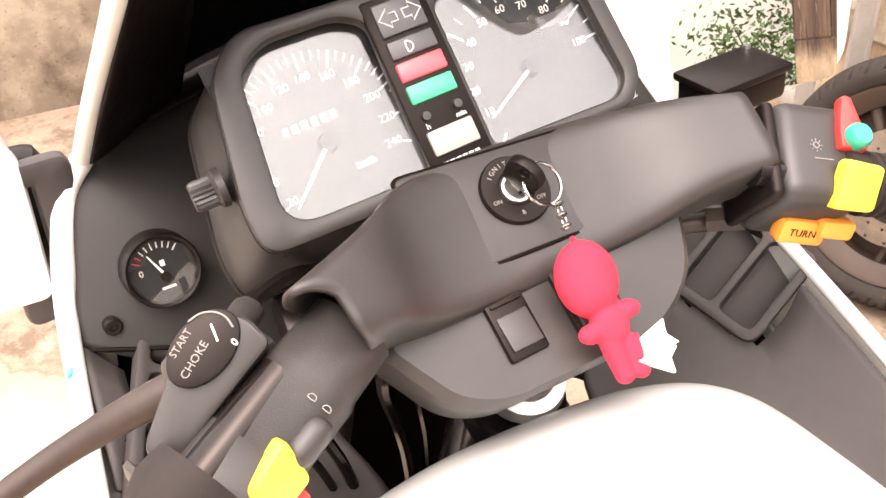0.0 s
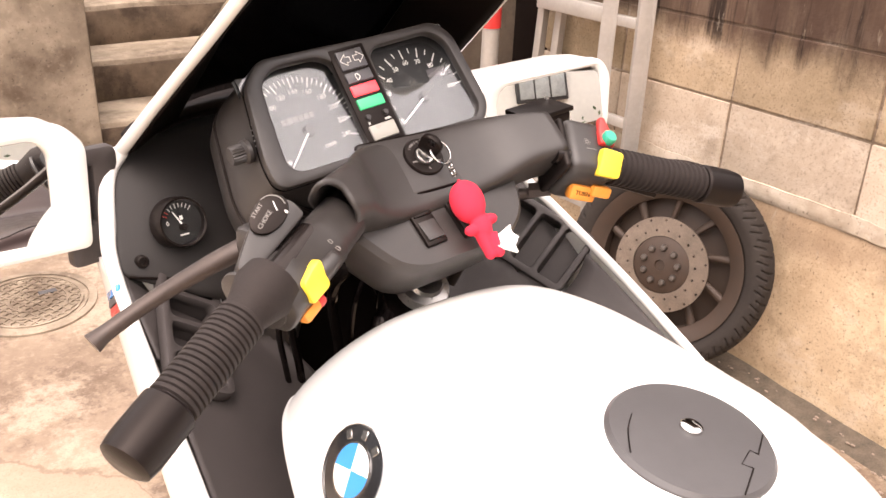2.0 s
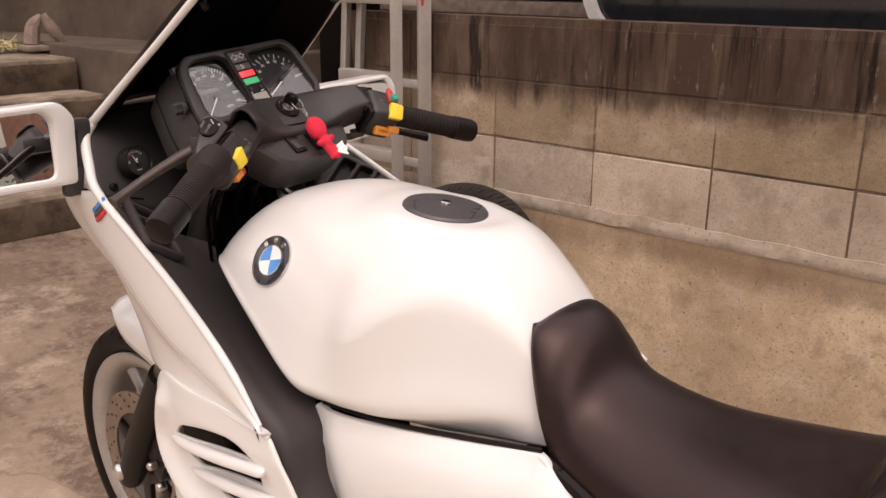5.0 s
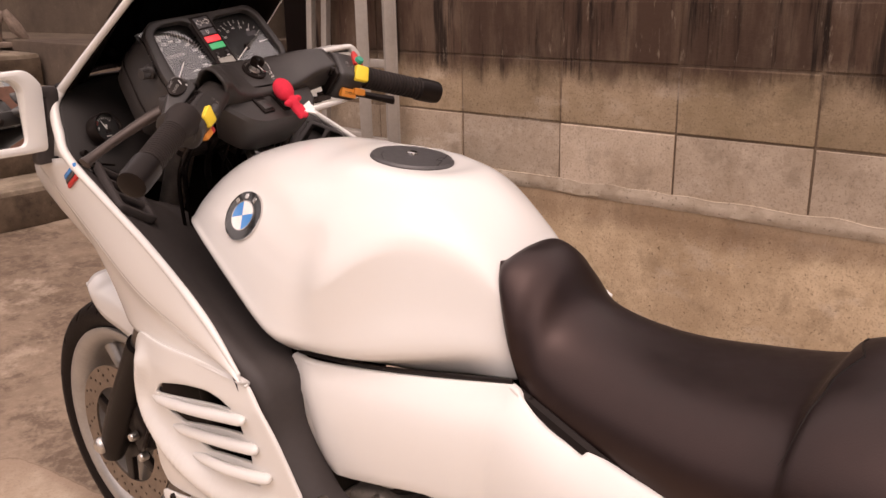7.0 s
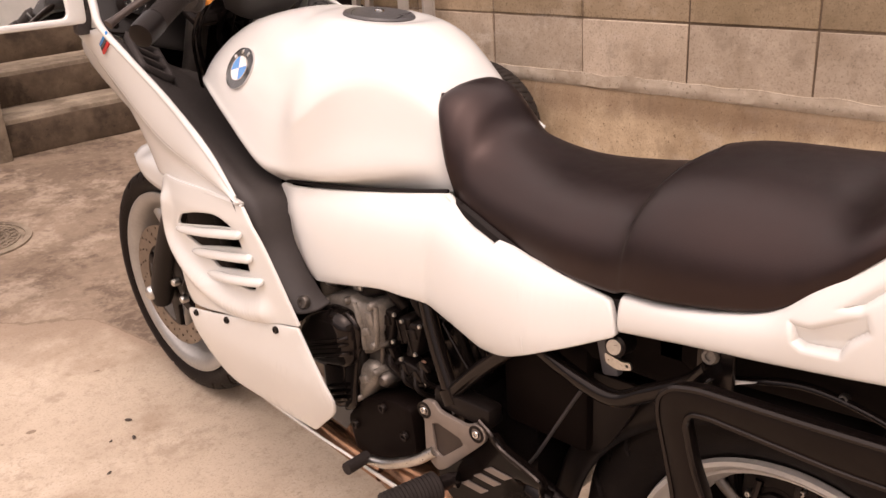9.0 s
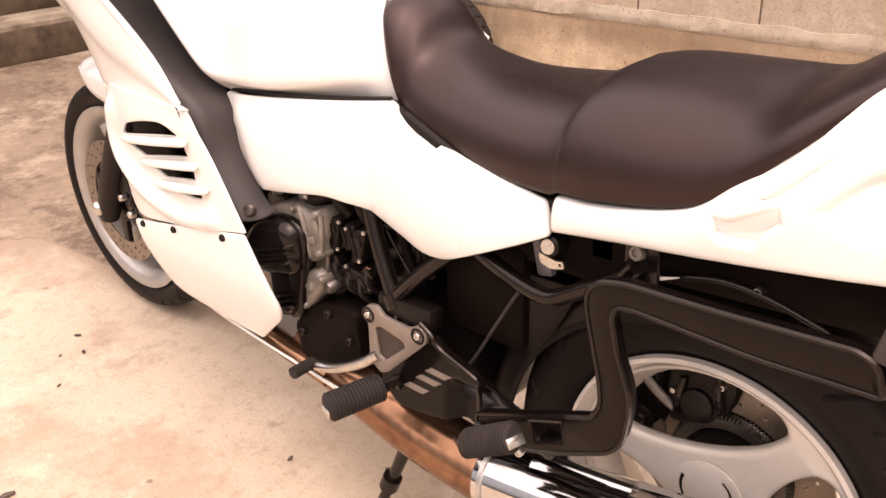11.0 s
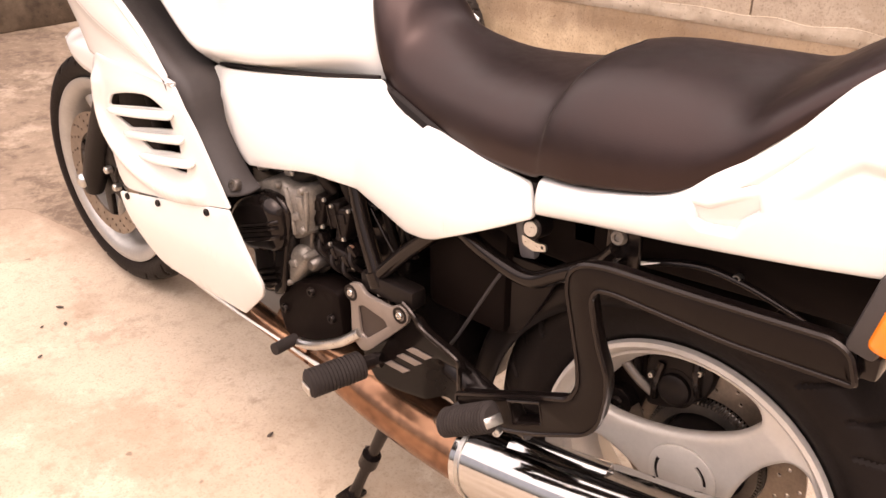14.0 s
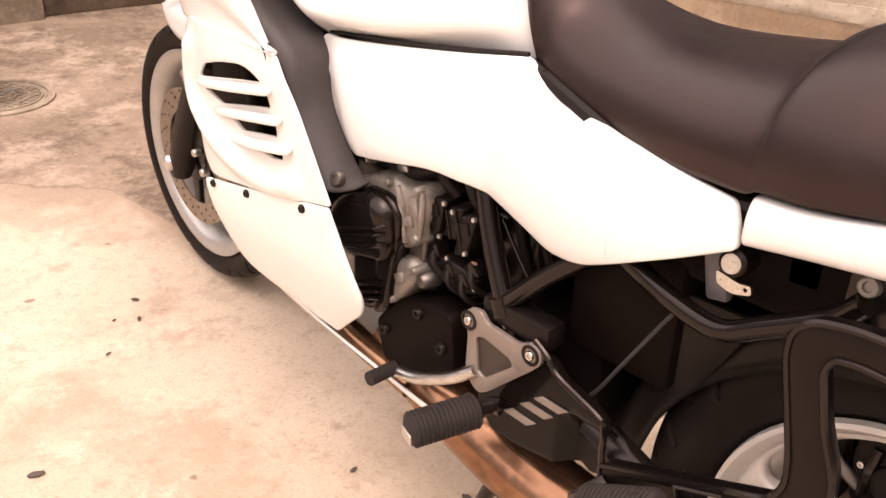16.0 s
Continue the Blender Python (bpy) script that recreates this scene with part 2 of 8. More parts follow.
TYRE = surf("tyre_rubber", (0.0068, 0.0047, 0.0041), 0.52, var=0.25, scale=20, bump=0.3, bscale=300, dirt=(0.014, 0.011, 0.010), spec=0.13)
OLDTYRE = surf("dusty_tyre", (0.020, 0.016, 0.014), 0.85, var=0.3, scale=14, bump=0.3, bscale=300, dirt=(0.05, 0.04, 0.033), spec=0.2)
VINYL = surf("dark_brown_vinyl", (0.0078, 0.0039, 0.0036), 0.38, var=0.4, scale=7, bump=0.20, bscale=520, spec=0.50, rvar=0.12)
for warm in (BLACK, SATIN, GUARDC, LINER, GLOSSBLACK, RUBBER, TYRE):
    warm.node_tree.nodes["Principled BSDF"].inputs["Specular Tint"].default_value = (1.0, 0.86, 0.80, 1)
VINYL.node_tree.nodes["Principled BSDF"].inputs["Specular Tint"].default_value = (1.0, 0.73, 0.685, 1)
SILVER = surf("silver_wheel_paint", (0.56, 0.52, 0.475), 0.36, metal=0.3, var=0.06, scale=20)
RIMGREY = surf("dull_silver_wheel_paint", (0.38, 0.36, 0.335), 0.36, metal=0.6, var=0.1, scale=20)
ALU = surf("cast_aluminium", (0.225, 0.198, 0.172), 0.46, metal=0.5, var=0.3, scale=30, bump=0.3, bscale=300, dirt=(0.12, 0.1, 0.08))
OLDRIM = surf("dirty_brown_wheel_paint", (0.038, 0.022, 0.014), 0.6, metal=0.2, var=0.35, scale=22, dirt=(0.05, 0.034, 0.024))
DARKSTEEL = surf("dull_dark_steel", (0.16, 0.14, 0.125), 0.42, metal=0.9, var=0.2, scale=40)
PLATE = surf("brown_grey_satin_metal", (0.225, 0.185, 0.16), 0.42, metal=0.45, var=0.08, scale=30)
STEEL = surf("steel", (0.55, 0.53, 0.5), 0.3, metal=1.0, var=0.15, scale=40)
CHROME = surf("chrome", (0.58, 0.56, 0.54), 0.10, metal=1.0, var=0.06, scale=12, rvar=0.04)
DISC = surf("brake_disc_steel", (0.26, 0.21, 0.17), 0.4, metal=0.85, var=0.2, scale=30)
COPPER = surf("heat_browned_steel", (0.29, 0.155, 0.09), 0.22, metal=0.9, var=0.3, scale=9, dirt=(0.10, 0.04, 0.025))
RUST = surf("rusty_iron", (0.16, 0.08, 0.05), 0.8, metal=0.2, var=0.5, scale=25)
CAPGREY = surf("grey_cap_enamel", (0.075, 0.07, 0.07), 0.4, metal=0.2, var=0.08, scale=15, bump=0.15, bscale=700)
LEVER = surf("bronzed_lever", (0.046, 0.032, 0.026), 0.42, metal=0.4, var=0.2, scale=30)
YELLOW = surf("yellow_switch_plastic", (0.85, 0.62, 0.05), 0.4, var=0.06)
ORANGE = surf("orange_switch_plastic", (0.75, 0.27, 0.04), 0.4, var=0.06)
RED = surf("red_plastic", (0.55, 0.035, 0.03), 0.4, var=0.08)
GREEN = surf("green_plastic", (0.02, 0.30, 0.20), 0.35, var=0.08)
PLUSH = surf("red_felt", (0.66, 0.020, 0.046), 0.9, var=0.12, scale=60, bump=0.5, bscale=1200)
CLOTH = surf("white_cloth_tag", (0.8, 0.78, 0.74), 0.85, var=0.05, bump=0.3, bscale=900)
INK = surf("white_print", (0.8, 0.78, 0.74), 0.6, var=0.03)
DIAL = surf("dial_black", (0.008, 0.008, 0.008), 0.45, var=0.1)
BADGE_BLUE = surf("blue_enamel", (0.03, 0.24, 0.62), 0.2, var=0.05, coat=0.5)
BADGE_WHITE = surf("white_enamel", (0.82, 0.82, 0.8), 0.2, var=0.03, coat=0.5)
BADGE_BLACK = surf("black_enamel", (0.008, 0.008, 0.009), 0.15, var=0.1, coat=0.5)
LAMPORANGE = surf("orange_lens", (0.9, 0.22, 0.01), 0.2, var=0.05, coat=0.6)
REDLAMP = glow("red_tell_tale", (0.9, 0.06, 0.07), 0.5)
GREENLAMP = glow("green_tell_tale", (0.03, 0.42, 0.17), 0.25)
DIMLAMP = surf("dim_tell_tale", (0.09, 0.085, 0.09), 0.35)
LCD = surf("clock_display", (0.34, 0.32, 0.28), 0.3, var=0.05)
GLASS = clear("dial_glass", ior=1.62)
MIRROR = bpy.data.materials.new("mirror_glass")
MIRROR.use_nodes = True
MIRROR.node_tree.nodes["Principled BSDF"].inputs["Metallic"].default_value = 1.0
MIRROR.node_tree.nodes["Principled BSDF"].inputs["Roughness"].default_value = 0.01
MIRROR.node_tree.nodes["Principled BSDF"].inputs["Base Color"].default_value = (0.88, 0.88, 0.86, 1)
GROUNDC = drive_cement("ground_cement")
BLOCKC = concrete("wall_block_cement", (0.400, 0.305, 0.218), (0.215, 0.148, 0.095), mould=0.98, top=0.99, reach=0.25, each=0.16, patch=3.2, spots=0.55, bloom=0.35)
OLIVEC = concrete("tan_block_cement", (0.390, 0.292, 0.196), (0.240, 0.175, 0.105), mould=0.98, top=0.99, reach=0.25, each=0.14, patch=3.0, spots=0.55, bloom=0.25)
PALEC = concrete("pale_block_cement", (0.550, 0.452, 0.355), (0.370, 0.285, 0.205), mould=0.90, top=0.99, reach=0.25, each=0.13, patch=2.6, spots=0.5, bloom=0.7)
MORTAR = concrete("mortar", (0.250, 0.185, 0.130), (0.120, 0.083, 0.056), mould=0.9, top=1.02, reach=0.26)
FILLET = concrete("pale_cement_smear", (0.580, 0.495, 0.400), (0.36, 0.285, 0.21), spots=0.7, patch=9.0)
BASEC = concrete("wall_base_cement", (0.575, 0.442, 0.298), (0.360, 0.255, 0.158), mould=0.60, top=0.50, reach=0.18, spots=0.9, patch=2.4, runs_y=8.0, bloom=0.3, streak=0.2, growth=(0.150, 0.088, 0.052))
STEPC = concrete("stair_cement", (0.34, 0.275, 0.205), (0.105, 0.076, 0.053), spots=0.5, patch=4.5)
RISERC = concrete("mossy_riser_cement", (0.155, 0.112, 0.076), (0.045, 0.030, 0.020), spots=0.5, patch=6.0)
DARKWALL = concrete("dark_mouldy_wall", (0.152, 0.114, 0.082), (0.071, 0.051, 0.039), spots=0.3, patch=1.5)
LADDERALU = surf("dull_aluminium", (0.40, 0.365, 0.325), 0.5, metal=0.4, var=0.1, scale=12)
STRAW = surf("pale_straw", (0.50, 0.43, 0.22), 0.9, var=0.3, scale=40)
LOG = surf("grey_driftwood", (0.24, 0.18, 0.14), 0.9, var=0.35, scale=25, bump=0.6, bscale=120)
SOIL = surf("damp_soil", (0.09, 0.07, 0.05), 0.95, var=0.4, scale=30, bump=0.8, bscale=90)
SLATE = surf("dark_slab", (0.06, 0.055, 0.055), 0.8, var=0.3, scale=10)
BLUEBOX = surf("blue_crate_plastic", (0.06, 0.42, 0.66), 0.45, var=0.1)
RENDER = surf("cream_house_render", (0.86, 0.83, 0.76), 0.9, var=0.06, scale=3, bump=0.3, bscale=200)
BRICK = surf("brown_brick", (0.26, 0.13, 0.09), 0.85, var=0.25, scale=18)
LEAF = surf("hedge_leaf", (0.06, 0.12, 0.03), 0.6, var=0.4, scale=30)
BARK = surf("bark", (0.10, 0.075, 0.055), 0.9, var=0.3, scale=30)
# the bright reflection in the house panes is put into this pale base colour
PALEPANE = surf("pale_reflecting_pane", (0.42, 0.44, 0.43), 0.08, var=0.2)
PANE = surf("dark_window_pane", (0.015, 0.016, 0.018), 0.06, var=0.2)
VANPAINT = surf("white_van_paint", (0.62, 0.60, 0.57), 0.3, var=0.04, coat=0.4)
TIMBER = surf("dark_timber", (0.07, 0.05, 0.04), 0.85, var=0.3, scale=14)


# ---- builders ----
def V(*a):
    return Vector(a)


def link(name, verts, faces, material, parent=None, label="", smooth=True, angle=None):
    me = bpy.data.meshes.new(name)
    me.from_pydata([tuple(v) for v in verts], [], [tuple(f) for f in faces])
    bm = bmesh.new()
    bm.from_mesh(me)
    bmesh.ops.recalc_face_normals(bm, faces=bm.faces)
    bm.to_mesh(me)
    bm.free()
    return finish(name, me, material, parent, label, smooth, angle)


def finish(name, me, material, parent, label, smooth, angle=None):
    for p in me.polygons:
        p.use_smooth = smooth
    if smooth and angle:
        me.set_sharp_from_angle(angle=radians(angle))
    me.materials.append(material)
    ob = new(name, me)
    if parent is not None:
        ob.parent = parent
    if label:
        tagged(ob, label)
    return ob


def part(name, bm, material, parent=None, label="", smooth=True, angle=38):
    me = bpy.data.meshes.new(name)
    bmesh.ops.recalc_face_normals(bm, faces=bm.faces)
    bm.to_mesh(me)
    bm.free()
    return finish(name, me, material, parent, label, smooth, angle)


def thing(name, at, label, category, group="", kind=""):
    ob = new(name)
    ob.location = at
    ob.empty_display_size = 0.05
    tagged(ob, label, category, group, kind)
    bpy.context.view_layer.update()
    return ob


def adopt(root):
    """Keeps the parts of a thing in the world's measures though its base stands elsewhere."""
    for c in root.children:
        c.matrix_parent_inverse = Matrix.Translation(root.location).inverted()


def cr(pts, n, closed=False):
    """A smooth line through the points, n steps from each to the next."""
    p = np.array([tuple(q) for q in pts], float)
    m = len(p)
    out = []
    spans = m if closed else m - 1
    for i in range(spans):
        a, b, c, d = (p[(i - 1) % m], p[i], p[(i + 1) % m], p[(i + 2) % m]) if closed else (p[max(i - 1, 0)], p[i], p[i + 1], p[min(i + 2, m - 1)])
        if not closed and i == 0:
            a = 2 * b - c
        if not closed and i == m - 2:
            d = 2 * c - b
        for k in range(n):
            t = k / n
            out.append(0.5 * (2 * b + (c - a) * t + (2 * a - 5 * b + 4 * c - d) * t * t + (3 * b - a - 3 * c + d) * t ** 3))
    if not closed:
        out.append(p[-1])
    return np.array(out)


def net(rows, nu=4, nv=4):
    """A smooth sheet through rows of points: vertices and faces."""
    fine = [cr(r, nu) for r in rows]
    cols = [cr([f[j] for f in fine], nv) for j in range(len(fine[0]))]
    nr, nc = len(cols[0]), len(cols)
    verts = [cols[j][i] for i in range(nr) for j in range(nc)]
    faces = [(i * nc + j, i * nc + j + 1, (i + 1) * nc + j + 1, (i + 1) * nc + j) for i in range(nr - 1) for j in range(nc - 1)]
    return verts, faces


def sheet(name, rows, material, parent=None, label="", nu=4, nv=4, thick=0.004, offset=0.0, flip=False):
    verts, faces = net(rows, nu, nv)
    if flip:
        verts = [(-v[0], v[1], v[2]) for v in verts]
    ob = link(name, verts, faces, material, parent, label)
    if thick:
        s = ob.modifiers.new("thickness", "SOLIDIFY")
        s.thickness, s.offset = thick, offset
        s.use_rim = True
    return ob


def tube_bm(pts, r, seg=10, n=5, closed=False, flat=1.0, caps=True, bm=None):
    """A round bar along a smooth line; r: one radius, or one for each point."""
    bm = bm or bmesh.new()
    rad = r if isinstance(r, (list, tuple)) else [r] * len(pts)
    line = cr([(*p, q) for p, q in zip([tuple(p) for p in pts], rad)], n, closed) if n > 1 else np.array([(*p, q) for p, q in zip([tuple(p) for p in pts], rad)])
    c, rs = line[:, :3], line[:, 3]
    m = len(c)
    side = None
    rings = []
    for i in range(m):
        a, b = (c[(i - 1) % m], c[(i + 1) % m]) if closed else (c[max(i - 1, 0)], c[min(i + 1, m - 1)])
        d = Vector(b - a).normalized()
        if side is None:
            side = d.orthogonal().normalized()
        side = (side - d * side.dot(d)).normalized()
        up = d.cross(side)
        rings.append([bm.verts.new(Vector(c[i]) + (side * math.cos(2 * math.pi * k / seg) + up * flat * math.sin(2 * math.pi * k / seg)) * max(rs[i], 1e-5)) for k in range(seg)])
    for i in range(m if closed else m - 1):
        A, B = rings[i], rings[(i + 1) % m]
        for k in range(seg):
            bm.faces.new((A[k], A[(k + 1) % seg], B[(k + 1) % seg], B[k]))
    if caps and not closed:
        bm.faces.new(rings[0])
        bm.faces.new(rings[-1][::-1])
    return bm


def lathe_bm(profile, seg=32, m=Matrix(), closed=True, bm=None):
    """Turns a profile of (radius, height) about the local z axis of m."""
    bm = bm or bmesh.new()
    rings = []
    for r, h in profile:
        rings.append([bm.verts.new(m @ V(r * math.cos(2 * math.pi * k / seg), r * math.sin(2 * math.pi * k / seg), h)) for k in range(seg)] if r > 1e-6 else [bm.verts.new(m @ V(0, 0, h))])
    pairs = list(zip(rings, rings[1:])) + ([(rings[-1], rings[0])] if closed else [])
    for A, B in pairs:
        for k in range(seg):
            q = [A[k % len(A)], A[(k + 1) % len(A)], B[(k + 1) % len(B)], B[k % len(B)]]
            q = list(dict.fromkeys(q))
            if len(q) > 2:
                bm.faces.new(q)
    return bm


def rbox_bm(size, m=Matrix(), bevel=0.003, seg=2, bm=None):
    t = bmesh.new()
    bmesh.ops.create_cube(t, size=1.0)
    bmesh.ops.scale(t, vec=size, verts=t.verts)
    if bevel:
        bmesh.ops.bevel(t, geom=t.edges[:], offset=min(bevel, 0.45 * min(size)), segments=seg, affect="EDGES", profile=0.5)
    t.transform(m)
    if bm is None:
        return t
    me = bpy.data.meshes.new("tmp")
    t.to_mesh(me)
    t.free()
    bm.from_mesh(me)
    bpy.data.meshes.remove(me)
    return bm


def rounded(pts, r, n=4):
    """A polygon with its corners rounded."""
    out = []
    m = len(pts)
    for i in range(m):
        p, a, b = V(*pts[i]), V(*pts[i - 1]), V(*pts[(i + 1) % m])
        rr = r[i] if isinstance(r, (list, tuple)) else r
        u, v = (a - p), (b - p)
        k = min(rr, 0.45 * u.length, 0.45 * v.length)
        s, e = p + u.normalized() * k, p + v.normalized() * k
        for j in range(n + 1):
            t = j / n
            q = s * (1 - t) ** 2 + p * 2 * t * (1 - t) + e * t * t
            out.append((q.x, q.y))
    return out


def ring2(cx, cy, r, n=12, ry=None, turn=0.0):
    return [(cx + r * math.cos(2 * math.pi * k / n + turn), cy + (ry or r) * math.sin(2 * math.pi * k / n + turn)) for k in range(n)]


def plate_bm(outline, holes, thick, f, fine=0.0, bevel=0.0):
    """A flat or bowed plate with holes right through it. f maps (u, v, w) to the place."""
    bm = bmesh.new()
    loops = []
    for loop in [outline] + list(holes):
        vs = [bm.verts.new((u, v, 0)) for u, v in loop]
        loops.append(vs)
        for a, b in zip(vs, vs[1:] + vs[:1]):
            bm.edges.new((a, b))
    bmesh.ops.triangle_fill(bm, use_beauty=True, use_dissolve=False, edges=bm.edges[:], normal=(0, 0, 1))
    if fine:
        for _ in range(5):
            long = [e for e in bm.edges if e.calc_length() > fine]
            if not long:
                break
            bmesh.ops.subdivide_edges(bm, edges=long, cuts=1)
            bmesh.ops.triangulate(bm, faces=[q for q in bm.faces if len(q.verts) > 3])
    bmesh.ops.recalc_face_normals(bm, faces=bm.faces)
    low = bmesh.ops.duplicate(bm, geom=bm.verts[:] + bm.edges[:] + bm.faces[:])
    twin = low["vert_map"]
    lower = [g for g in low["geom"] if isinstance(g, bmesh.types.BMVert)]
    edges = [e for e in bm.edges if e.is_boundary and e.verts[0] in twin and e.verts[0] not in lower]
    seen = set(lower)
    for v in bm.verts:
        v.co.z = -thick / 2 if v in seen else thick / 2
    for e in edges:
        a, b = e.verts
        if a in seen or b in seen:
            continue
        bm.faces.new((a, b, twin[b], twin[a]))
    bmesh.ops.recalc_face_normals(bm, faces=bm.faces)
    if bevel:
        sharp = [e for e in bm.edges if len(e.link_faces) == 2 and e.calc_face_angle(0) > 1.0]
        bmesh.ops.bevel(bm, geom=sharp, offset=bevel, segments=2, affect="EDGES", profile=0.5)
    for v in bm.verts:
        v.co = V(*f(*v.co))
    return bm


def frame_of(origin, normal, up=(0, 0, 1)):
    """Local axes: z along the normal, y as near to up as may be, x to the right as seen from the front."""
    z = V(*normal).normalized()
    x = V(*up).cross(z).normalized()
    y = z.cross(x)
    m = Matrix((x, y, z)).transposed().to_4x4()
    return Matrix.Translation(origin) @ m


def on(m):
    return lambda u, v, w: tuple(m @ V(u, v, w))


def letters(name, text, size, m, material, parent, label=""):
    cu = bpy.data.curves.new(name, "FONT")
    cu.body, cu.size, cu.align_x, cu.align_y, cu.extrude, cu.resolution_u = text, size, "CENTER", "CENTER", 0.0002, 2
    ob = bpy.data.objects.new(name, cu)
    scene.collection.objects.link(ob)
    me = bpy.data.meshes.new_from_object(ob.evaluated_get(bpy.context.evaluated_depsgraph_get()))
    bpy.data.objects.remove(ob)
    bpy.data.curves.remove(cu)
    me.transform(m)
    me.materials.clear()
    return finish(name, me, material, parent, label, False)


def bolt(name, at, normal, r, parent, material=None, h=0.006, label=""):
    m = frame_of(at, normal)
    bm = lathe_bm([(0, h * 0.55), (r * 0.42, h * 0.55), (r * 0.5, h), (r * 0.85, h), (r, h * 0.7), (r, -0.004), (0, -0.004)], 14, m, False)
    return part(name, bm, material or STEEL, parent, label)


# ---- the ground and the walls ----
SLOPE = 0.059


def G(y):
    """The height of the drive, which falls towards the street."""
    return SLOPE * (max(-4.0, min(y, 3.12)) - 0.765)


def setting(ob, label, category):
    return tagged(ob, label, category, kind="structure")


ys = sorted(set([-400, -150, -60, -25, -12, -8, -6, -5, -4, 3.12, 5, 8, 15, 40, 120, 400] + [round(-4 + 0.16 * i, 3) for i in range(45)]))
xs = sorted(set([-400, -150, -60, -25, -12, -8, -5, -3.5, 5, 8, 15, 40, 120, 400] + [round(-2.6 + 0.16 * i, 3) for i in range(45)]))
gv = [(x, y, G(y) + (0.006 * noise.noise(V(x * 1.3, y * 1.3, 0)) if abs(x) < 3 and abs(y) < 4 else 0)) for y in ys for x in xs]
gf = [(j * len(xs) + i, j * len(xs) + i + 1, (j + 1) * len(xs) + i + 1, (j + 1) * len(xs) + i) for j in range(len(ys) - 1) for i in range(len(xs) - 1)]
ground = setting(link("ground", gv, gf, GROUNDC), "stained, worn cement drive sloping to the street", "ground")

WX = 1.535
wall = thing("wall_east", (WX + 0.07, 0.4, -0.1), "stained concrete block wall on a cement footing", "wall", kind="structure")
part("mortar_core", rbox_bm((0.10, 4.34, 0.63), Matrix.Translation((WX + 0.0535, -0.33, 0.825)), 0), MORTAR, wall, "dark mortar between the blocks")

bm = bmesh.new()
for i in range(45):
    y = -2.5 + i * 0.0982
    for x, z in ((WX + 0.2, -0.45), (WX - 0.004 + 0.006 * noise.noise(V(y * 2, 3, 0)), -0.45), (WX - 0.004 + 0.008 * noise.noise(V(y * 2, 1, 0)), 0.47), (WX + 0.004, 0.497 + 0.008 * noise.noise(V(y * 3, 0, 0))), (WX + 0.02, 0.53), (WX + 0.2, 0.53)):
        bm.verts.new((x, y, z))
bm.verts.ensure_lookup_table()
for i in range(44):
    for k in range(5):
        bm.faces.new([bm.verts[i * 6 + k], bm.verts[i * 6 + k + 1], bm.verts[i * 6 + 6 + k + 1], bm.verts[i * 6 + 6 + k]])
part("footing", bm, BASEC, wall, "rough cement footing, browned by water", angle=30)

bm = bmesh.new()
for i in range(220):
    y = -2.5 + i * 0.01975
    w = 0.5 + 1.6 * noise.noise(V(y * 2.3, 7, 0)) + 0.9 * noise.noise(V(y * 9.0, 3, 0))
    for x, z in ((WX + 0.02, 0.545 + 0.012 * w), (WX - 0.0020, 0.543 + 0.012 * w), (WX - 0.0024, 0.530), (WX - 0.0026, 0.512 + 0.016 * noise.noise(V(y * 4, 2, 0)) + 0.010 * noise.noise(V(y * 15, 4, 0))), (WX + 0.01, 0.494)):
        bm.verts.new((x, y, z))
bm.verts.ensure_lookup_table()
for i in range(219):
    for k in range(4):
        bm.faces.new([bm.verts[i * 5 + k], bm.verts[i * 5 + k + 1], bm.verts[i * 5 + 6 + k], bm.verts[i * 5 + 5 + k]])
part("cement_fillet", bm, FILLET, wall, "pale cement smear above the footing", angle=40)

# the yard behind the wall, the parked van and the shed beyond
yard = setting(part("ground_beyond_wall", rbox_bm((14, 14, 0.3), Matrix.Translation((8.9, 0.5, 0.20)), 0.02), DARKWALL), "bare earth yard behind the block wall", "ground")


def van(at):
    t = thing("parked_van", at, "white van with dark glass parked behind the wall", "van")
    x = at[0]
    f = lambda u, v, w: (x - w, u, v)
    body = [(-1.6, 0.45), (1.0, 0.45), (1.16, 0.8), (1.215, 1.035), (1.29, 1.12), (1.325, 1.22), (1.34, 1.40), (1.25, 1.95), (1.0, 2.1), (-1.6, 2.15)]
    win = rounded([(1.165, 1.066), (1.238, 1.115), (1.288, 1.22), (1.30, 1.36), (1.22, 1.60), (0.9, 1.8), (-1.3, 1.8), (-1.3, 1.07)], 0.07)
    part("side_panel", plate_bm(rounded(body, 0.08), [win], 0.03, f, bevel=0.004), VANPAINT, t)
    part("window_trim", plate_bm([(1.03 * (u + 0.1) - 0.1, 1.45 + (v - 1.45) * 1.06) for u, v in win], [win], 0.012, lambda u, v, w: (x - 0.02 - w, u, v)), VANPAINT, t, "pale rubber window surround")
    part("side_window", plate_bm(win, [], 0.006, lambda u, v, w: (x + 0.012 - w, u, v)), PANE, t, "dark tinted glass")
    part("cabin", rbox_bm((1.5, 2.9, 1.6), Matrix.Translation((x + 0.80, -0.22, 1.27)), 0.1), VANPAINT, t)
    for y in (-1.0, 0.95):
        m = Matrix.Translation((x + 0.12, y, 0.66)) @ Matrix.Rotation(radians(90), 4, "Y")
        part("wheel", lathe_bm([(0, -0.08), (0.19, -0.08), (0.2, -0.1), (0.30, -0.1), (0.31, -0.07), (0.31, 0.07), (0, 0.07)], 24, m, False), TYRE, t)
    adopt(t)


van((2.42, 0.0, 0.35))


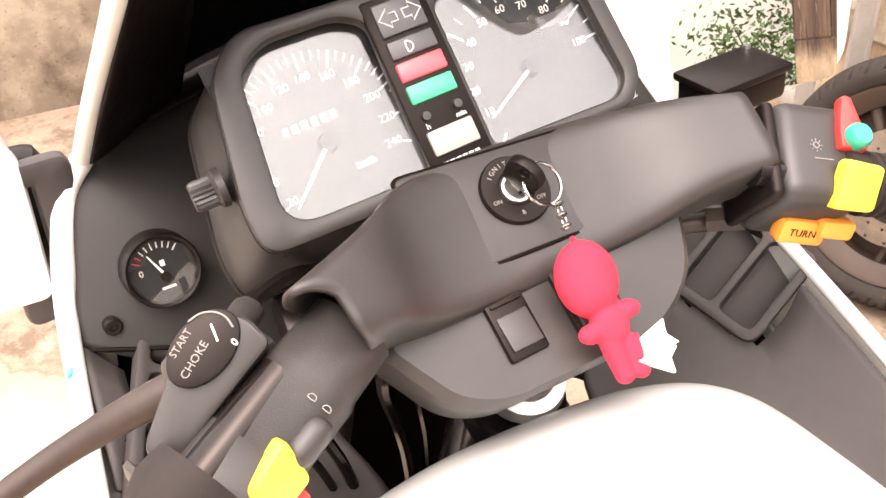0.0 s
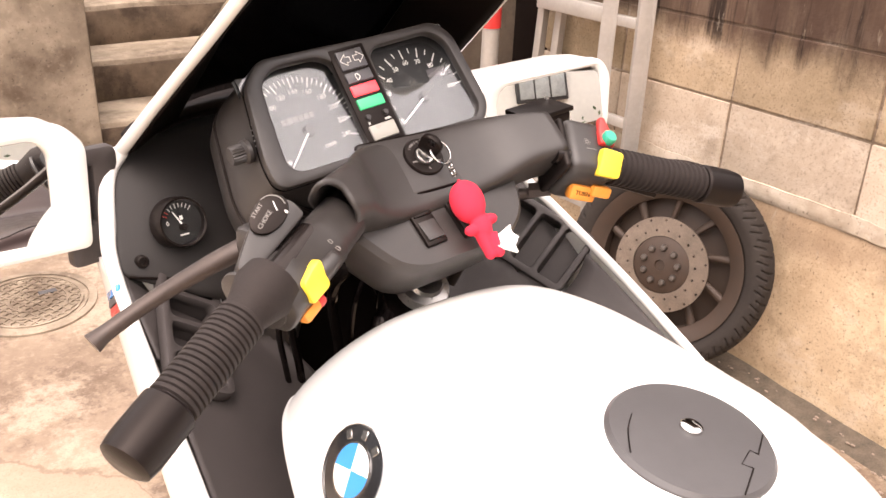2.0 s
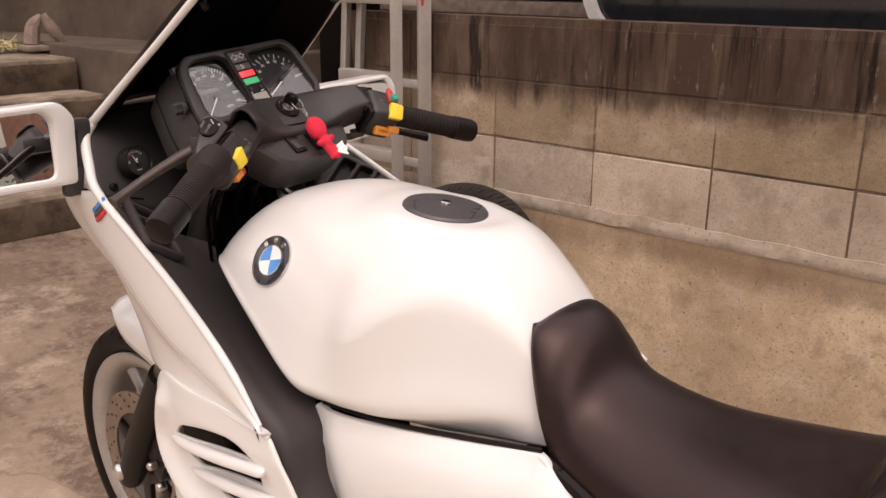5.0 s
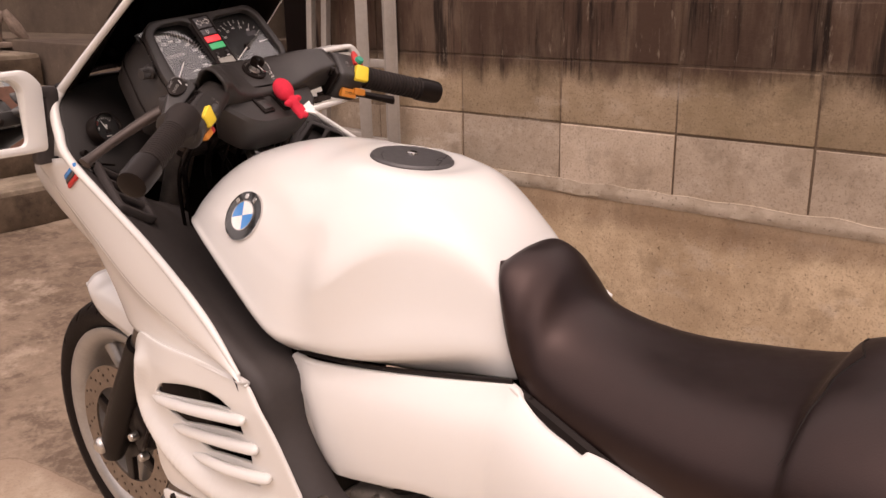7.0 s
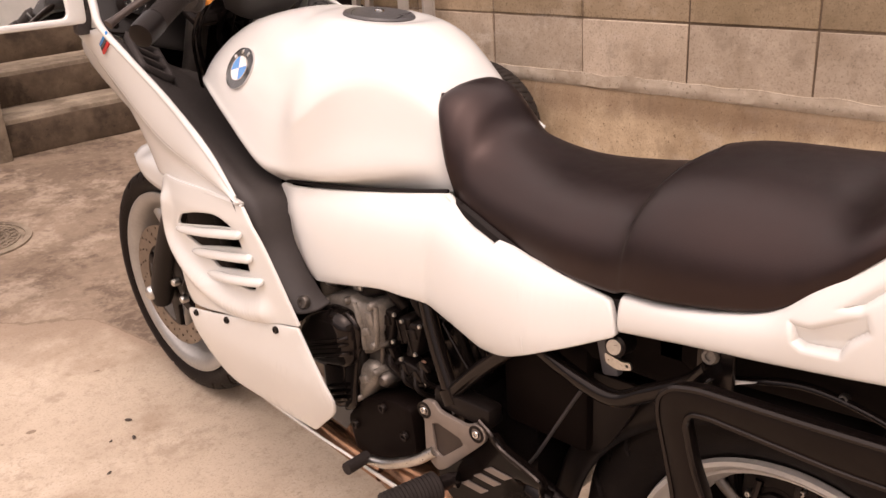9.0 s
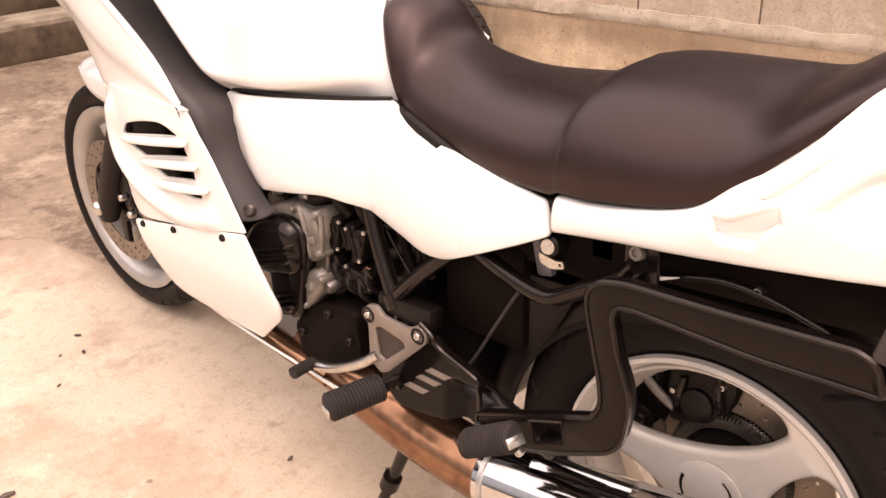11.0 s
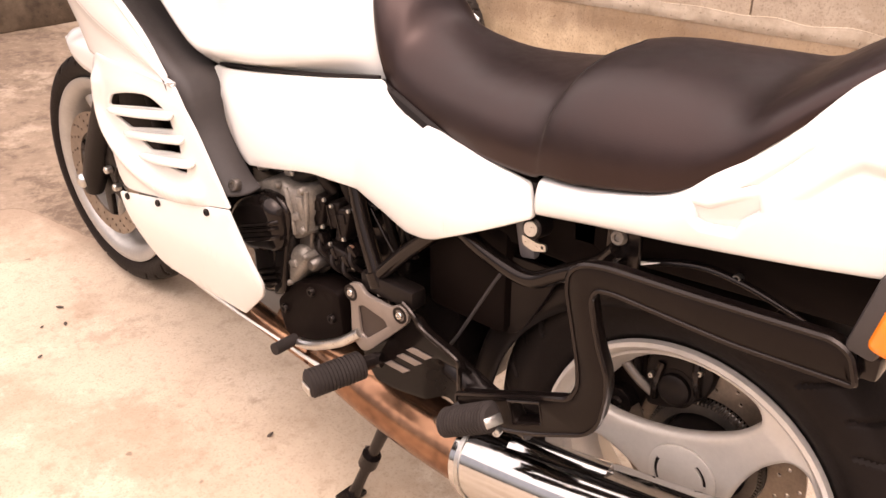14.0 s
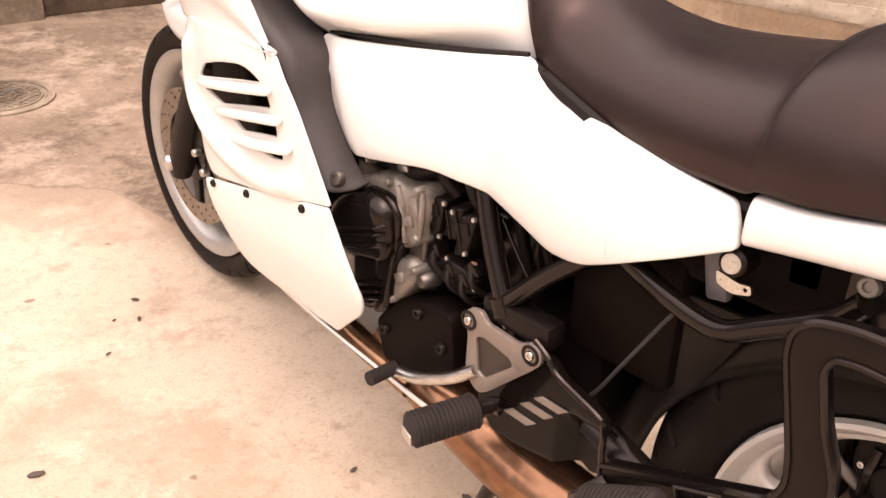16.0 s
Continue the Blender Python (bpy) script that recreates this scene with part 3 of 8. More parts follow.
def shed():
    t = thing("shed", (3.3, 3.4, 0.35), "dark timber shed with boarded walls behind the wall", "shed")
    part("back_wall", rbox_bm((0.1, 5.2, 2.6), Matrix.Translation((4.3, 3.6, 1.65)), 0.01), TIMBER, t)
    part("side_wall", rbox_bm((2.4, 0.1, 2.6), Matrix.Translation((3.2, 4.6, 1.65)), 0.01), TIMBER, t)
    part("roof", rbox_bm((3.2, 6.0, 0.08), Matrix.Translation((3.4, 3.2, 2.95)) @ Matrix.Rotation(radians(6), 4, "Y"), 0.01), TIMBER, t)
    part("sill_beam", rbox_bm((0.10, 4.6, 0.07), Matrix.Translation((2.9, 2.6, 1.12)), 0.01), LOG, t, "weathered grey beam")
    part("cable", tube_bm([(2.86, 0.8, 1.19), (2.86, 2.0, 1.17), (2.86, 3.6, 1.2)], 0.012, 8), BLACK, t)
    part("panel", rbox_bm((0.03, 0.55, 0.3), Matrix.Translation((3.6, 2.35, 1.36)), 0.006), SLATE, t, "grey sheet")
    part("label_plate", rbox_bm((0.02, 0.12, 0.06), Matrix.Translation((2.84, 1.62, 1.24)), 0.004), WHITE_M, t, "small white plate")
    adopt(t)


shed()

# steps up to the house, with a newel block and the landing
stairs = thing("stairs", (0.9, 3.3, 0.13), "mossy cement steps up to a landing", "stairs", kind="structure")
for i in range(4):
    z1 = 0.14 + 0.173 * (i + 1)
    y0 = 3.1 + 0.3 * i
    bm = rbox_bm((1.10, 3.0, 0.173 + 0.02), Matrix.Translation((0.94, y0 + 1.5, z1 - 0.0965)), 0.014, 2)
    bmesh.ops.subdivide_edges(bm, edges=[e for e in bm.edges if e.calc_length() > 0.5], cuts=9)
    for v in bm.verts:
        v.co += V(0, 1, 1) * 0.006 * noise.noise(v.co * 6)
    st_ = part("step", bm, STEPC, stairs)
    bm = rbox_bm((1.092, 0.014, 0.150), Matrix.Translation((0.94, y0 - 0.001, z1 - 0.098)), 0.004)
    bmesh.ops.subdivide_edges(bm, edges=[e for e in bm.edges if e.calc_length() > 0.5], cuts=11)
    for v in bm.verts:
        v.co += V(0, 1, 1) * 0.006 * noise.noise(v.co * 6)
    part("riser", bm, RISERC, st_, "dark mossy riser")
adopt(stairs)
newel = setting(part("newel_block", rbox_bm((1.9, 3.0, 1.2), Matrix.Translation((0.40 - 0.95, 4.55, 0.36)), 0.02), STEPC), "square cement block beside the steps", "wall")
landing = setting(part("landing", rbox_bm((4.4, 4.0, 0.5), Matrix.Translation((0.2, 7.5, 0.60)), 0.02), STEPC), "cement landing above the steps", "pavement")
setting(part("wall_north", rbox_bm((7.0, 0.16, 3.0), Matrix.Translation((1.2, 6.35, 1.0)) @ Matrix.Rotation(radians(-4), 4, "Z"), 0.01), DARKWALL), "dark mouldy cement wall behind the landing", "wall")
setting(part("wall_stair_side", rbox_bm((0.9, 3.6, 1.06), Matrix.Translation((1.96, 4.6, 0.36)), 0.015), DARKWALL), "low mouldy wall beside the steps", "wall")
setting(part("wall_stair_upper", rbox_bm((0.14, 3.6, 1.0), Matrix.Translation((2.02, 4.7, 0.92)) @ Matrix.Rotation(radians(8), 4, "Z"), 0.01), DARKWALL), "panelled cement wall above the steps", "wall")

slab = tagged(part("roof_slab", rbox_bm((0.9, 0.6, 0.03), Matrix.Translation((0.55, 5.0, 0.875)) @ Matrix.Rotation(radians(5), 4, "Y"), 0.006), SLATE), "dark slab lying on the landing", "slab")
crate = tagged(part("crate", rbox_bm((0.26, 0.2, 0.28), Matrix.Translation((0.72, 5.3, 1.0)), 0.012), BLUEBOX), "bright blue plastic crate on the landing", "crate")
pile = thing("boards_stack", (1.2, 5.5, 0.84), "stack of pale weathered boards on the landing", "boards")
for i in range(9):
    part("board", rbox_bm((0.30, 0.22, 0.022), Matrix.Translation((1.22 + 0.01 * (i % 3), 5.45, 0.86 + 0.028 * i)) @ Matrix.Rotation(radians(i * 2 % 5), 4, "Z"), 0.003), LOG, pile)
adopt(pile)
rng = random.Random(4)
bm = bmesh.new()
for i in range(620):
    a, r = rng.uniform(0, 6.28), rng.uniform(0, 1) ** 0.6
    p = V(1.22 + 0.40 * r * math.cos(a), 4.72 + 0.26 * r * math.sin(a), 0.848 + 0.07 * (1 - r) * rng.random())
    d = V(math.cos(a * 7 + i), math.sin(a * 5 + i), rng.uniform(-0.25, 0.25)).normalized() * rng.uniform(0.04, 0.09)
    s = V(-d.y, d.x, 0.02).normalized() * 0.0035
    bm.faces.new([bm.verts.new(q) for q in (p - d - s, p - d + s, p + d + s, p + d - s)])
straw = tagged(part("straw_heap", bm, STRAW, smooth=False), "loose heap of pale dry straw", "straw", kind="stuff")
wood = thing("driftwood", (1.55, 4.45, 0.845), "grey split driftwood stump on a flat board", "driftwood")
part("base_board", rbox_bm((0.34, 0.16, 0.03), Matrix.Translation((1.56, 4.42, 0.862)), 0.005), LOG, wood)
part("limb", tube_bm([(1.46, 4.45, 0.88), (1.48, 4.45, 0.98), (1.53, 4.44, 1.04)], [0.045, 0.04, 0.018], 9), LOG, wood)
part("limb", tube_bm([(1.53, 4.42, 1.05), (1.57, 4.40, 0.96), (1.62, 4.38, 0.88)], [0.02, 0.035, 0.02], 9), LOG, wood)
adopt(wood)


def manhole(x, y, r):
    n = V(0, -SLOPE, 1).normalized()
    m = frame_of((x, y, G(y) + 0.003), n, (0, 1, 0))
    t = thing("manhole_cover", (x, y, G(y)), "round cast cement manhole cover set in the drive", "manhole")
    part("ring", lathe_bm([(r + 0.028, -0.02), (r + 0.026, 0.004), (r + 0.004, 0.005), (r + 0.003, -0.02)], 48, m), STEPC, t)
    bm = lathe_bm([(0, 0.002), (r, 0.002), (r, -0.02), (0, -0.02)], 48, m, False)
    part("lid", bm, STEPC, t)
    bm = bmesh.new()
    for k in (0.35, 0.62, 0.88):
        lathe_bm([(r * k, 0.001), (r * k, 0.006), (r * k + 0.007, 0.006), (r * k + 0.007, 0.001)], 48, m, True, bm)
    for i in range(-5, 6):
        for a in (0, 90):
            h = math.sqrt(max(0, 0.86 ** 2 - (i * 0.155) ** 2)) * r
            rbox_bm((2 * h, 0.006, 0.005), m @ Matrix.Rotation(radians(a + 30), 4, "Z") @ Matrix.Translation((0, i * 0.155 * r, 0.003)), 0, bm=bm)
    part("raised_pattern", bm, STEPC, t, "worn raised lattice")
    part("lifting_slot", rbox_bm((0.05, 0.022, 0.006), m @ Matrix.Translation((0.35 * r, 0.2 * r, 0.0035)), 0.002), SLATE, t)
    adopt(t)


manhole(-0.075, 2.19, 0.155)

# soil, grit and dead leaves along the foot of the wall
bm = bmesh.new()
for i in range(60):
    y = -2.6 + i * 0.09
    w = 0.07 + 0.05 * noise.noise(V(y * 2.1, 0, 5))
    bm.verts.new((WX + 0.02, y, G(y) + 0.03 + 0.012 * noise.noise(V(y * 5, 0, 1))))
    bm.verts.new((WX - 0.5 * w, y, G(y) + 0.012 + 0.008 * noise.noise(V(y * 7, 2, 1))))
    bm.verts.new((WX - w - 0.03, y, G(y) - 0.004))
bm.verts.ensure_lookup_table()
for i in range(59):
    for k in range(2):
        bm.faces.new([bm.verts[3 * i + k], bm.verts[3 * i + k + 1], bm.verts[3 * i + 4 + k], bm.verts[3 * i + 3 + k]])
tagged(part("soil_strip", bm, SOIL), "strip of damp soil along the wall's foot", "soil", kind="stuff")
bm = bmesh.new()
for i in range(700):
    y = rng.uniform(-1.5, 2.2)
    x = WX - abs(rng.gauss(0.03, 0.09)) - 0.01
    s = rng.uniform(0.0015, 0.0055)
    bmesh.ops.create_icosphere(bm, subdivisions=1, radius=s, matrix=Matrix.Translation((x, y, G(y) + 0.002 + (0.012 if x > WX - 0.06 else 0))) @ Matrix.Diagonal((1, 1.4, 0.6, 1)))
tagged(part("grit", bm, LOG, smooth=False), "scattered grit and bark crumbs by the wall", "grit", kind="stuff")
bm = bmesh.new()
for i in range(34):
    x, y = rng.uniform(-1.2, 0.2), rng.uniform(-0.9, 1.0)
    s = rng.uniform(0.003, 0.010)
    bmesh.ops.create_icosphere(bm, subdivisions=1, radius=s, matrix=Matrix.Translation((x, y, G(y) + 0.004)) @ Matrix.Rotation(rng.uniform(0, 3), 4, "Z") @ Matrix.Diagonal((1.7, 0.8, 0.4, 1)))
tagged(part("leaf_crumbs", bm, TIMBER, smooth=False), "dark crumbs of leaf on the drive", "litter", kind="stuff")


def stepladder():
    t = thing("stepladder", (1.46, 1.5, G(1.5)), "dull aluminium folding stepladder standing against the wall", "ladder")
    top = 2.0

    def rail(a, b, w=0.044, d=0.022):
        a, b = V(*a), V(*b)
        mid, d3 = (a + b) / 2, (b - a)
        m = Matrix.Translation(mid) @ d3.to_track_quat("Z", "X").to_matrix().to_4x4()
        bm = rbox_bm((d, w, d3.length), m, 0.003)
        rbox_bm((d * 1.25, w * 0.22, d3.length * 0.999), m @ Matrix.Translation((0, w * 0.4, 0)), 0.002, bm=bm)
        part("rail", bm, LADDERALU, t)
    rail((1.445, 1.49, G(1.49)), (1.455, 1.50, top))
    rail((1.47, 1.375, G(1.375)), (1.475, 1.385, top), 0.046)
    rail((1.475, 1.86, G(1.86)), (1.48, 1.72, top), 0.03)
    rail((1.495, 1.80, G(1.8)), (1.50, 1.66, top), 0.03)
    for k in range(6):
        z = 0.33 + 0.288 * k
        f = z / top
        y1 = 1.86 - 0.14 * f
        bm = rbox_bm((0.05, y1 - 1.50, 0.045), Matrix.Translation((1.462, (y1 + 1.50) / 2, z)), 0.004)
        part("tread", bm, LADDERALU, t)
        part("stay", rbox_bm((0.02, 0.09, 0.03), Matrix.Translation((1.466, 1.435, z - 0.01)), 0.003), LADDERALU, t)
    part("foot_cap", rbox_bm((0.034, 0.066, 0.05), Matrix.Translation((1.445, 1.49, G(1.49) + 0.025)), 0.005), RUBBER, t)
    part("warning_sticker", rbox_bm((0.006, 0.03, 0.06), Matrix.Translation((1.458, 1.385, 1.20)), 0.001), RED, t, "small red sticker")
    adopt(t)


stepladder()
post = setting(part("dark_post", rbox_bm((0.20, 0.16, 2.6), Matrix.Translation((1.63, 1.93, 1.2)), 0.01), LINER), "matt black gate post at the end of the wall", "post")
post = thing("marker_post", (1.385, 1.95, G(1.95)), "grey marker post with a red band beside the wall", "marker post")
part("pole", lathe_bm([(0, 0), (0.05, 0), (0.05, 0.03), (0.03, 0.05), (0.028, 0.79), (0.02, 0.80), (0, 0.802)], 20, Matrix.Translation((1.385, 1.95, G(1.95))), False), LADDERALU, post)
part("band", lathe_bm([(0.027, 0.73), (0.032, 0.73), (0.032, 0.80), (0.027, 0.80)], 20, Matrix.Translation((1.385, 1.95, G(1.95)))), RED, post, "red reflective band")
adopt(post)


def house():
    """The house across the drive that the mirrors show."""
    t = thing("house", (-1.0, -6.5, -0.3), "cream rendered house with white window frames", "house")
    part("wall", rbox_bm((9.0, 0.2, 5.4), Matrix.Translation((-0.6, -6.6, 2.4)), 0.01), RENDER, t)
    part("plinth", rbox_bm((9.04, 0.26, 0.5), Matrix.Translation((-0.6, -6.6, 0.0)), 0.01), BRICK, t, "brown brick plinth")
    part("eaves", rbox_bm((9.6, 0.7, 0.14), Matrix.Translation((-0.6, -6.4, 5.0)), 0.01), WHITE_M, t)
    for x, z in ((-3.2, 1.5), (-0.8, 1.05), (-2.2, 3.9), (1.9, 4.0)):
        w = part("window", rbox_bm((1.1, 0.06, 0.95), Matrix.Translation((x, -6.48, z)), 0.01), WHITE_M, t)
        for k in (-0.27, 0.27):
            part("pane", rbox_bm((0.47, 0.02, 0.8), Matrix.Translation((x + k, -6.445, z)), 0.004), PALEPANE, w)
        part("sill", rbox_bm((1.25, 0.14, 0.07), Matrix.Translation((x, -6.43, z - 0.53)), 0.01), LOG, w)
        for c in w.children:
            c.matrix_parent_inverse = Matrix()
    w = part("window", rbox_bm((0.52, 0.06, 0.36), Matrix.Translation((2.68, -6.48, 1.80)), 0.008), SLATE, t, "small three-light window in a grey frame")
    for k in (-0.16, 0.0, 0.16):
        part("pane", rbox_bm((0.142, 0.02, 0.30), Matrix.Translation((2.68 + k, -6.445, 1.80)), 0.003), PALEPANE, w)
    w = part("window", rbox_bm((0.62, 0.06, 0.40), Matrix.Translation((1.52, -6.48, 1.19)), 0.008), WHITE_M, t, "two-light window in a white frame")
    for k in (-0.145, 0.145):
        part("pane", rbox_bm((0.25, 0.02, 0.32), Matrix.Translation((1.52 + k, -6.445, 1.19)), 0.003), PALEPANE, w)
    part("sill", rbox_bm((0.74, 0.12, 0.05), Matrix.Translation((1.52, -6.44, 0.965)), 0.008), LOG, w)
    part("drainpipe", tube_bm([(0.05, -6.42, -0.2), (0.05, -6.42, 2.0), (0.05, -6.42, 4.9)], 0.07, 10, 1), SLATE, t, "dark drainpipe")
    part("pillar", rbox_bm((0.5, 0.5, 2.2), Matrix.Translation((3.3, -5.6, 0.8)), 0.01), BRICK, t, "brown brick gate pillar")
    adopt(t)


house()


def shrub(x, y, h, name="shrub", label="small round-leaved evergreen shrub"):
    t = thing(name, (x, y, G(y)), label, "shrub")
    r = random.Random(int(100 * x + 7 * y))
    bt, bl = bmesh.new(), bmesh.new()
    for i in range(7):
        a = i * 0.9
        tip = V(x + 0.3 * h * math.cos(a), y + 0.3 * h * math.sin(a), G(y) + h * r.uniform(0.7, 1.0))
        tube_bm([(x, y, G(y)), (x + 0.1 * h * math.cos(a), y + 0.1 * h * math.sin(a), G(y) + 0.45 * h), tuple(tip)], [0.02, 0.014, 0.005], 6, bm=bt)
        for k in range(260):
            p = tip + V(r.gauss(0, 0.13), r.gauss(0, 0.13), r.gauss(-0.08, 0.14)) * h
            d = V(r.uniform(-1, 1), r.uniform(-1, 1), r.uniform(-0.5, 1)).normalized() * 0.03
            s = d.orthogonal().normalized() * 0.014
            bl.faces.new([bl.verts.new(q) for q in (p - d, p + s, p + d, p - s)])
    part("trunk", bt, BARK, t)
    part("crown", bl, LEAF, t, smooth=False)
    adopt(t)


shrub(0.9, -5.6, 0.8)
shrub(1.7, -5.7, 0.7)
shrub(2.6, -5.5, 1.35)


# ---- the motorcycle ----
bike = thing("motorcycle", (0, 0, G(0)), "white touring motorcycle with a full fairing on its stand", "motorcycle")


def both(rows):
    """Half a body, from the middle outwards on its left side, made whole."""
    return [[(-x, y, z) for x, y, z in reversed(r[1:])] + list(r) for r in rows]


def tank():
    # stations along the bike: y, ridge height, then half width and height of the knee crease, the waist and the lower lip
    st = [
        (0.328, 0.834, 0.111, 0.839, 0.119, 0.864, 0.075, 0.820),
        (0.323, 0.902, 0.140, 0.855, 0.146, 0.858, 0.092, 0.811),
        (0.275, 0.949, 0.170, 0.860, 0.173, 0.851, 0.110, 0.789),
        (0.190, 0.969, 0.201, 0.832, 0.193, 0.807, 0.141, 0.742),
        (0.100, 0.968, 0.219, 0.807, 0.206, 0.755, 0.160, 0.713),
        (0.050, 0.967, 0.216, 0.796, 0.200, 0.745, 0.156, 0.716),
        (0.000, 0.972, 0.197, 0.835, 0.194, 0.745, 0.147, 0.719),
        (-0.050, 0.966, 0.162, 0.873, 0.184, 0.750, 0.138, 0.721),
        (-0.100, 0.951, 0.124, 0.888, 0.164, 0.760, 0.126, 0.722),
        (-0.165, 0.904, 0.092, 0.864, 0.125, 0.766, 0.101, 0.724),
        (-0.215, 0.841, 0.081, 0.824, 0.096, 0.766, 0.092, 0.729),
        (-0.270, 0.750, 0.074, 0.800, 0.061, 0.760, 0.068, 0.731),
    ]
    rows = []
    for y, zr, wc, zc, wb, zb, wl, zl in st:
        T = radians(64)
        dome = [(wc * math.sin(T * k) / math.sin(T), zc + (zr - zc) * (math.cos(T * k) - math.cos(T)) / (1 - math.cos(T))) for k in (0, 0.3, 0.6, 0.85, 1.0)]
        k = max(0.0, min(1.0, (0.07 - y) / 0.12))
        k = k * k * (3 - 2 * k)
        low = [(wc + 0.2 * (wb - wc), zc - 0.16 * (zc - zb)), (wc + 0.6 * (wb - wc), zc - 0.6 * (zc - zb)), (wb, zb), (0.5 * (wb + wl) + 0.002, 0.45 * zb + 0.55 * zl), (wl, zl)]
        line = dome + low
        for i, a in enumerate((0, 15, 31, 45, 54, 61, 76, 90)):
            f = min(1.0, max(0.0, (y - 0.05) / 0.3))
            ws, zs = wb * math.sin(radians(a)) ** (0.548 + 0.271 * f), zb + (zr - zb) * max(0.0, math.cos(radians(a))) ** (1.645 - 0.221 * f)
            line[i] = (k * line[i][0] + (1 - k) * ws, k * line[i][1] + (1 - k) * zs)
        rows.append([(-w, y, z) for w, z in line])
    t = sheet("fuel_tank", [[(x + 0.007, y, z) for x, y, z in r] for r in both([[(0, r[0][1], r[0][2])] + r[1:] for r in rows])], WHITE, bike, "glossy white steel tank", 4, 7, 0.003, 0)
    # a flat land round the filler
    for v in t.data.vertices:
        d = math.hypot(v.co.x - 0.006, v.co.y - 0.006)
        w = max(0.0, min(1.0, (0.125 - d) / 0.065)) if v.co.z > 0.9 else 0.0
        v.co.z += w * w * (3 - 2 * w) * (0.9610 - 0.054 * (v.co.x - 0.006) + 0.12 * (v.co.y - 0.006) - v.co.z)
    # filler cap
    def seat_on(p, r, lift):
        """A frame that sits on the tank's skin near p."""
        p = V(*p)
        near = [v for v in t.data.vertices if (v.co - p).length < r]
        n = V(0, 0, 0)
        for v in near:
            n += v.normal if v.normal.dot(V(-0.5, 0, 1)) > 0 else -v.normal
        n.normalize()
        top = sorted((v.co - p).dot(n) for v in near)[int(0.7 * len(near))]
        return p + n * (top + lift), n
    m = frame_of((0.006, 0.006, 0.9600), (0.054, -0.12, 1), (0, 1, 0)) @ Matrix.Scale(1.058, 4)
    cap = part("filler_cap", lathe_bm([(0, 0.0085), (0.03, 0.0085), (0.053, 0.007), (0.0555, 0.004), (0.0555, -0.012), (0, -0.012)], 48, m, False), CAPGREY, t, "grey round filler cap with a hinged flap")
    part("seal_ring", lathe_bm([(0.0558, -0.012), (0.0560, 0.0015), (0.0568, 0.001), (0.0570, -0.012)], 48, m), STEEL, cap, "thin bright ring")
    part("lock", lathe_bm([(0, 0.0115), (0.006, 0.0115), (0.0075, 0.0105), (0.008, 0.007), (0, 0.007)], 20, m @ Matrix.Translation((0.004, 0.004, 0)), False), CHROME, cap, "small chrome key lock")
    # the flap's stepped outline
    step = [(-0.012, -0.052), (0.012, -0.040), (0.008, -0.034), (0.024, -0.028), (0.026, -0.033), (0.046, -0.022)]
    part("flap_gap", tube_bm([m @ V(u, v, 0.0079 - 0.02 * max(0.0, math.hypot(u, v) - 0.045)) for u, v in step], 0.0006, 5, 1), BLACK, cap)
    part("flap_edge", tube_bm([m @ V(u, v, 0.0080 - 0.03 * max(0.0, math.hypot(u, v) - 0.045)) for u, v in ((-0.050, 0.006), (-0.036, 0.022), (-0.022, 0.032))], 0.0005, 5, 2), BLACK, cap)
    # roundel
    o, n = seat_on((-0.1535, 0.179, 0.889), 0.03, 0.0005)
    m = frame_of(o, n, (0, 0.15, 1))
    b = part("badge", lathe_bm([(0, 0.003), (0.0225, 0.003), (0.0345, 0.0025), (0.036, 0.001), (0.0365, -0.006), (0, -0.006)], 48, m, False), BADGE_BLACK, t, "round black badge with blue and white quarters")
    part("badge_rim", lathe_bm([(0.0347, 0.0015), (0.0350, 0.0034), (0.0360, 0.0032), (0.0366, -0.006), (0.0347, -0.006)], 48, m), CHROME, b, "thin silver rim")
    part("badge_ring", lathe_bm([(0.0205, 0.003), (0.0207, 0.0042), (0.0219, 0.0042), (0.0221, 0.003)], 40, m), CHROME, b)
    for k in range(4):
        a0 = math.pi / 2 * k + 0.12
        pts = [(0, 0)] + [(0.0205 * math.cos(a0 + math.pi / 2 * i / 8), 0.0205 * math.sin(a0 + math.pi / 2 * i / 8)) for i in range(9)]
        part("quarter", plate_bm(pts, [], 0.0012, on(m @ Matrix.Translation((0, 0, 0.0036)))), BADGE_BLUE if k % 2 else BADGE_WHITE, b)
    bm = bmesh.new()
    for a in (128, 90, 52):
        rbox_bm((0.0065, 0.0075, 0.0008), m @ Matrix.Rotation(radians(a - 90), 4, "Z") @ Matrix.Translation((0, 0.0283, 0.0034)), 0.001, 1, bm)
    part("badge_marks", bm, CHROME, b, "three small silver marks")


tank()


